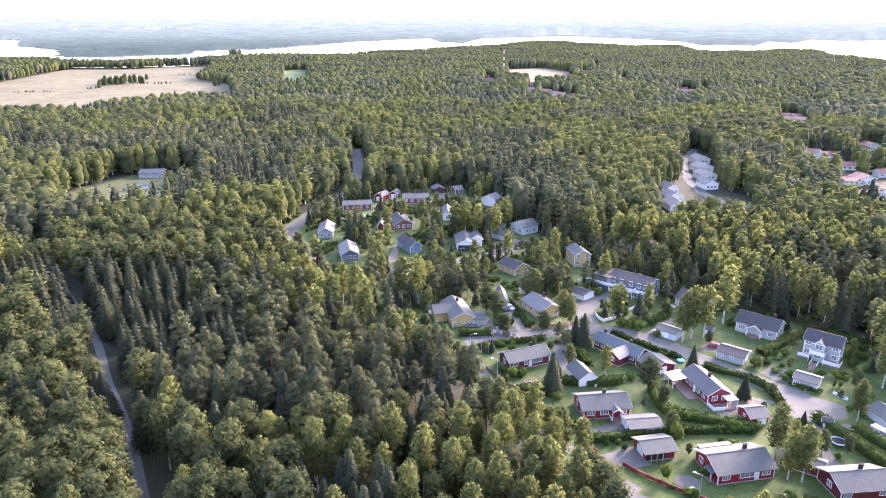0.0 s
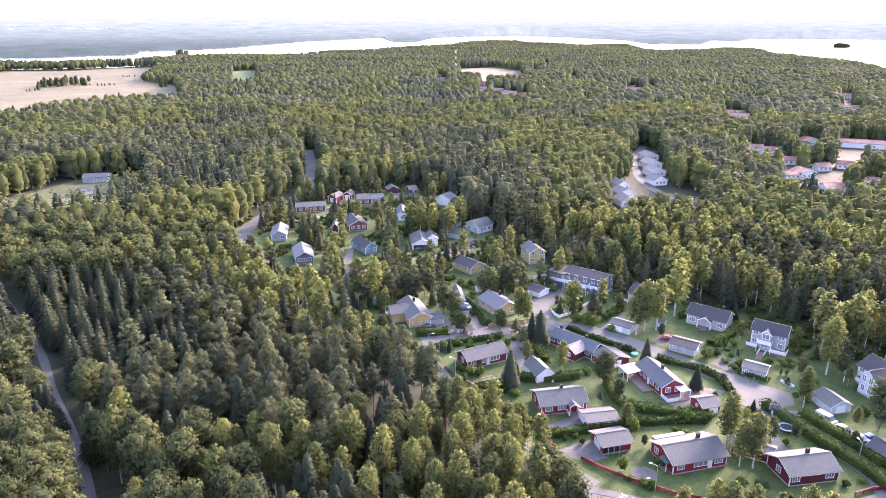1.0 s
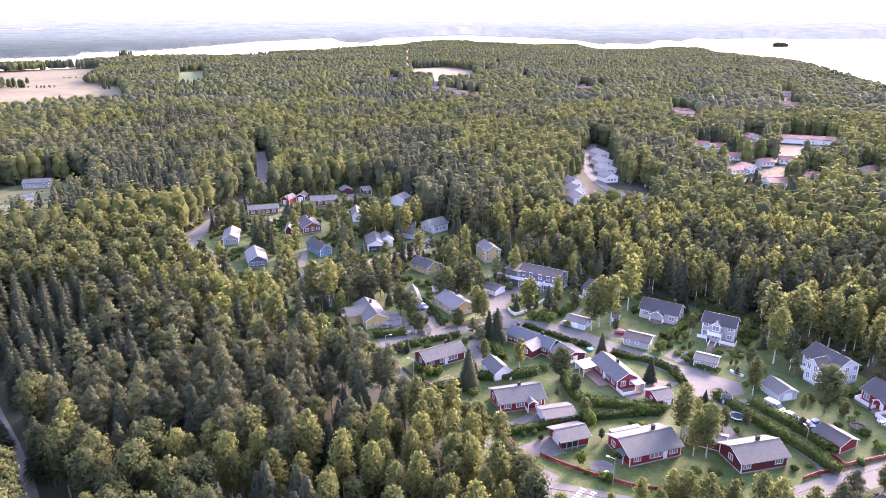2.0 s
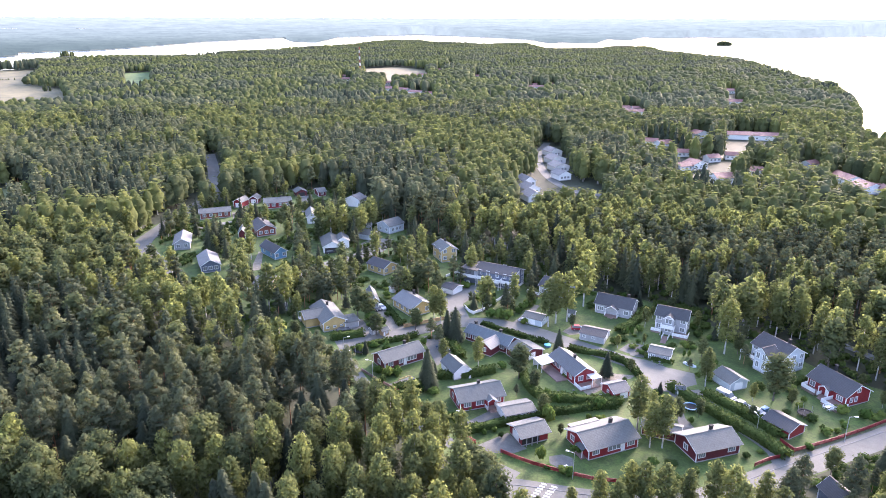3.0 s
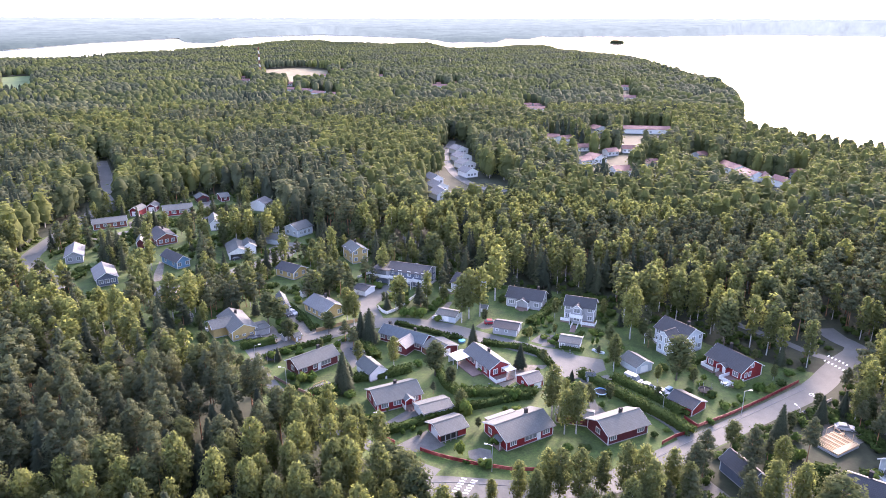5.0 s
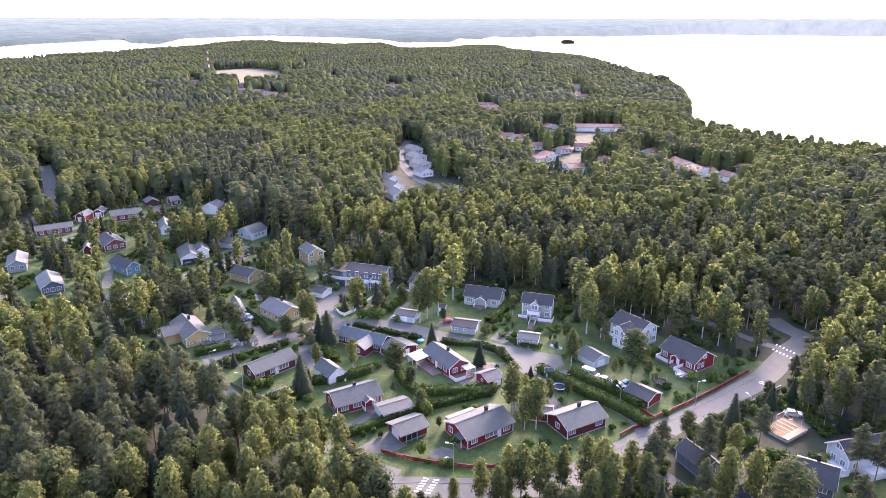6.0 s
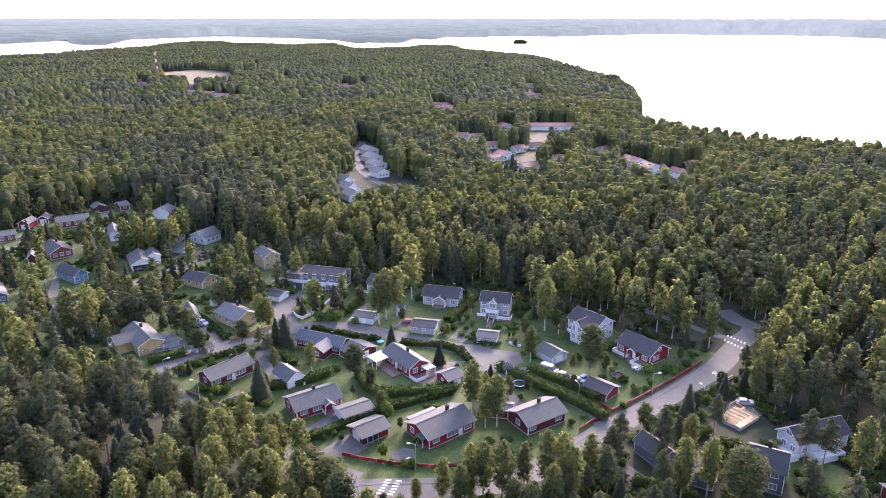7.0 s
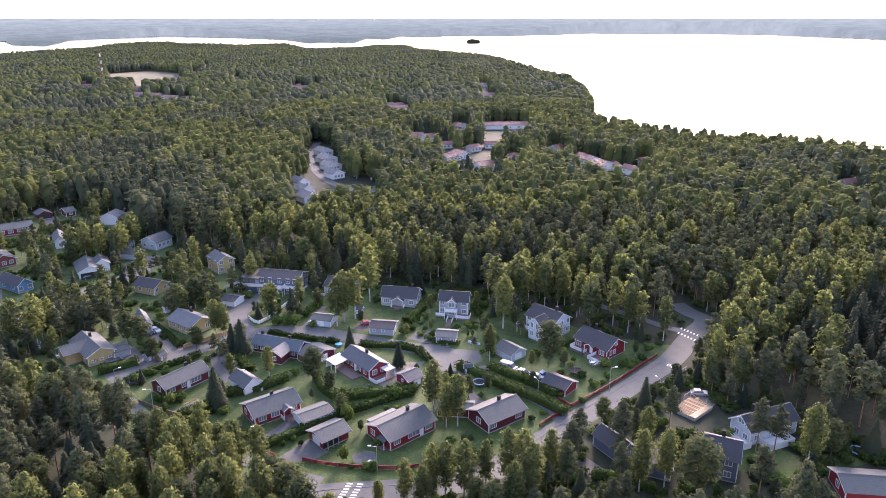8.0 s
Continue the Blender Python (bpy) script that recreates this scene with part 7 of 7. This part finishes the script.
islet(-927.5, 1910.1, 26, 30, 12, 16, "small wooded islet in the lake")
islet(-820.5, 1884.9, 10, 14, 14, 5, "tiny islet with a few trees")
islet(-539.8, 1868.7, 22, 25, 15, 14, "small wooded islet near the shore")
islet(-807.4, 1947.3, 40, 30, 10, 20, "low wooded islet off the far shore")
islet(1486.4, 2303.0, 33, 26, 17, 60, "round wooded islet in the open lake")
for i, (az, w) in enumerate(((-24.6, 30), (-23.2, 60), (-21.8, 80), (-20.6, 50), (-19.4, 70), (-26.9, 24), (-15.0, 40))):
    x, y = 3950 * math.sin(radians(az)), 3950 * math.cos(radians(az))
    b = thing("industrial_hall", "white industrial hall far beyond the lake", "building", x, y, -az, group="far industrial halls")
    Geo().box(-w / 2, -15, 10, w / 2, 15, 34 + (i % 3) * 3).link("wall", WHITE, b)
    Geo().box(-w / 2 - 1, -16, 34 + (i % 3) * 3, w / 2 + 1, 16, 35 + (i % 3) * 3).link("roof", LIGHTX, b)


# ---------------------------------------------------------------- copses and hedgerows in the grain field
parts = []
rng = np.random.RandomState(5)
for x0, y0, wx, wy, n, h in ((-466.8, 1026.8, 26, 60, 26, 13), (-520.2, 898.4, 30, 6, 12, 3), (-406.6, 1019.4, 32, 8, 12, 4), (-306.0, 995.9, 20, 16, 8, 9), (-467.8, 943.6, 8, 8, 3, 5), (-423.7, 1171.8, 40, 10, 8, 4)):
    for _ in range(n):
        v, f, nn = tree_shape("broadleaf", 2, 400 + _ % 5)[1]
        k = h / 18 * rng.uniform(0.7, 1.1)
        parts.append((v * np.array([k * 1.5, k * 1.5, k]) + np.array([x0 + rng.normal() * wx / 2, y0 + rng.normal() * wy / 2, -1.0 * k]), f, nn))
v, f, nn = joined(parts)
tagged(new("copse", mesh_of("copse", v, f, [BROAD_LEAF], normals=nn)), "dark copses and hedgerows in a grain field", "copse", "", "stuff")


# ---------------------------------------------------------------- small things in the gardens
def playhouse(x, y, yaw, wall, label):
    ob = thing("playhouse", label, "shed", x, y, yaw, group="garden sheds")
    gable_body(ob, 2.6, 2.2, 1.7, 0.8, "x", wall, 0.2, z0=0.05)
    gable_roof(ob, 2.6, 2.2, 1.7, 0.8, "x", ROOFX, WHITE)
    window(ob, "front", 0.5, 0.8, 0.5, 0.5, 0.9)
    door(ob, "front", -0.5, 0.6, 1.3, 0.9, WHITE, 0.1)
    return ob


for x, y, yaw, wall, label in ((82.0, 193.4, -40, GREYWALL, "small grey playhouse on a lawn"), (28.4, 225.9, 20, WHITE, "small white summerhouse among shrubs"),
                               (18.1, 193.6, 25, PLINTH, "grey letterbox shelter at the street"), (21.1, 192.1, 25, FENCEWOOD, "brown letterbox shelter at the street"),
                               (91.3, 142.3, -30, NAVY, "dark bin shelter beside a hedge"), (-9.2, 217.1, 10, GREYWALL, "grey garden shed under birches"),
                               (27.8, 306.1, 20, PALEBLUE, "pale shed behind a garage"), (66.3, 256.2, 15, TIMBER, "small wooden shed on a lawn")):
    playhouse(x, y, yaw, wall, label)


def garden_set(x, y, yaw, mat, label):
    """A table with four chairs round it."""
    t = thing("garden_table", "low garden table on a terrace", "table", x, y, yaw, 0.35, "garden furniture")
    Geo().box(-0.8, -0.45, 0.68, 0.8, 0.45, 0.73).link("tabletop", mat, t)
    for a in (-0.7, 0.7):
        for b in (-0.36, 0.36):
            Geo().box(a - 0.04, b - 0.04, 0, a + 0.04, b + 0.04, 0.68).link("leg", mat, t)
    first = None
    for a, b, r in ((-0.4, -0.8, 180), (0.4, -0.8, 180), (-0.4, 0.8, 0), (0.4, 0.8, 0)):
        m = pose(x, y, 0.35, 0, 0, yaw) @ pose(a, b, 0, 0, 0, r)
        if first:
            copy_thing(first, m)
            continue
        first = thing("garden_chair", label, "chair", 0, 0, group="garden furniture")
        Geo().box(-0.25, -0.25, 0.4, 0.25, 0.25, 0.45).link("seat", mat, first)
        Geo().box(-0.25, 0.21, 0.45, 0.25, 0.25, 0.95).link("backrest", mat, first)
        for c in (-0.21, 0.21):
            for d in (-0.21, 0.21):
                Geo().box(c - 0.025, d - 0.025, 0, c + 0.025, d + 0.025, 0.4).link("leg", mat, first)
        first.matrix_basis = m


garden_set(65.1, 164.8, 10, BLACK, "dark garden chair at a terrace table")
garden_set(123.1, 128.1, 10, WHITE, "white garden chair at a terrace table")
garden_set(107.7, 176.4, -40, BLACK, "dark garden chair on a white terrace")
garden_set(75.3, 212.3, -45, BLACK, "dark garden chair on a white terrace")
garden_set(-3.6, 207.1, 20, WHITE, "white garden chair beside a yellow house")


def swing_set(x, y, yaw):
    ob = thing("swing_set", "brown wooden swing frame in a play yard", "swing", x, y, yaw)
    Geo().beam((-1.8, 0, 2.1), (1.8, 0, 2.1), 0.12, 0.12).link("crossbar", FENCEWOOD, ob)
    for a in (-1.8, 1.8):
        for b in (-0.8, 0.8):
            Geo().beam((a, b, 0), (a, 0, 2.1), 0.1, 0.1).link("leg", FENCEWOOD, ob)
    for a in (-0.7, 0.7):
        w = Geo().box(a - 0.22, -0.1, 0.45, a + 0.22, 0.1, 0.5).link("swing_seat", BLACK, ob)
        for c in (-0.2, 0.2):
            Geo().tube((a + c, 0, 0.5), (a + c, 0, 2.1), 0.015, 0.015, 4).link("chain", STEEL, w)


swing_set(22.7, 161.1, 25)
trampoline(12.8, 181.6, True, "round trampoline with tall net poles on a lawn")


def boat(x, y, yaw):
    ob = thing("rowing_boat", "upturned pale blue rowing boat on grass", "boat", x, y, yaw)
    v, n = [], 9
    for i in range(n):
        t = i / (n - 1)
        w = 0.75 * math.sin(math.pi * (0.12 + 0.80 * t)) ** 0.7
        for a in range(7):
            b = math.pi * a / 6
            v.append((-2.0 + 4.0 * t, w * math.cos(b), 0.62 * math.sin(b) * (0.4 + 0.6 * math.sin(math.pi * (0.1 + 0.8 * t)))))
    Geo().add(v, [(i * 7 + a, i * 7 + a + 1, i * 7 + a + 8, i * 7 + a + 7) for i in range(n - 1) for a in range(6)]).link("hull", PALEBLUE, ob)
    Geo().box(-1.9, -0.03, 0.5, 1.9, 0.03, 0.66).link("keel", WHITE, ob)


boat(102.1, 156.0, -60)
sb = thing("sandbox", "white-framed sandbox with a flat grey cover", "sandbox", 69.5, 144.3, 10)
Geo().box(-1.9, -0.9, -0.05, 1.9, 0.9, 0.5).link("frame", WHITE, sb)
Geo().box(-1.7, -0.7, 0.5, 1.7, 0.7, 0.54).link("cover", ROOFX, sb)
wc = thing("crate", "bright blue plastic crate beside a car", "crate", 107.6, 130.9, 20)
Geo().box(-0.9, -0.6, 0, 0.9, 0.6, 0.9).link("box", PAINTS["blue"], wc)
Geo().box(-0.95, -0.65, 0.9, 0.95, 0.65, 1.0).link("lid", BLUE, wc)
pl = thing("paddling_pool", "small pale blue paddling pool cover near a garage", "pool", 67.2, 174.9)
Geo().tube((0, 0, 0), (0, 0, 0.6), 1.0, 1.05, 16).link("wall", BLUE, pl)
Geo().tube((0, 0, 0.6), (0, 0, 0.64), 1.0, 1.0, 16).link("cover", POOL, pl)
for x, y in ((51.3, 118.6), (40.4, 161.4), (56.2, 229.4)):
    bg = thing("garden_sack", "white garden waste sack on grass", "sack", x, y, 20, group="garden sacks")
    Geo().add([(-0.5, -0.5, 0), (0.5, -0.5, 0), (0.5, 0.5, 0), (-0.5, 0.5, 0), (-0.42, -0.45, 0.8), (0.45, -0.4, 0.85), (0.42, 0.45, 0.78), (-0.45, 0.42, 0.82)],
              [(3, 2, 1, 0), (4, 5, 6, 7), (0, 1, 5, 4), (1, 2, 6, 5), (2, 3, 7, 6), (3, 0, 4, 7)]).link("sack", WHITE, bg)
rng = np.random.RandomState(8)
for x0, y0 in ((57.7, 148.9), (63.6, 147.1), (94.8, 158.7), (141.3, 96.4), (141.6, 95.0)):
    for i in range(6):
        w = rng.uniform(0.25, 0.6)
        v, f, nn = cores(rng, [(0, 0, w * 0.5)], [(w, w * 0.8, w * 0.6)], 1.0)
        st = new("boulder", mesh_of("boulder", v, f, [KERB]))
        st.matrix_basis = pose(x0 + rng.normal() * 1.4, y0 + rng.normal() * 1.0, 0.04, 0, 0, rng.uniform(0, 360))
        tagged(st, "rough grey garden boulder", "boulder", "garden boulders")
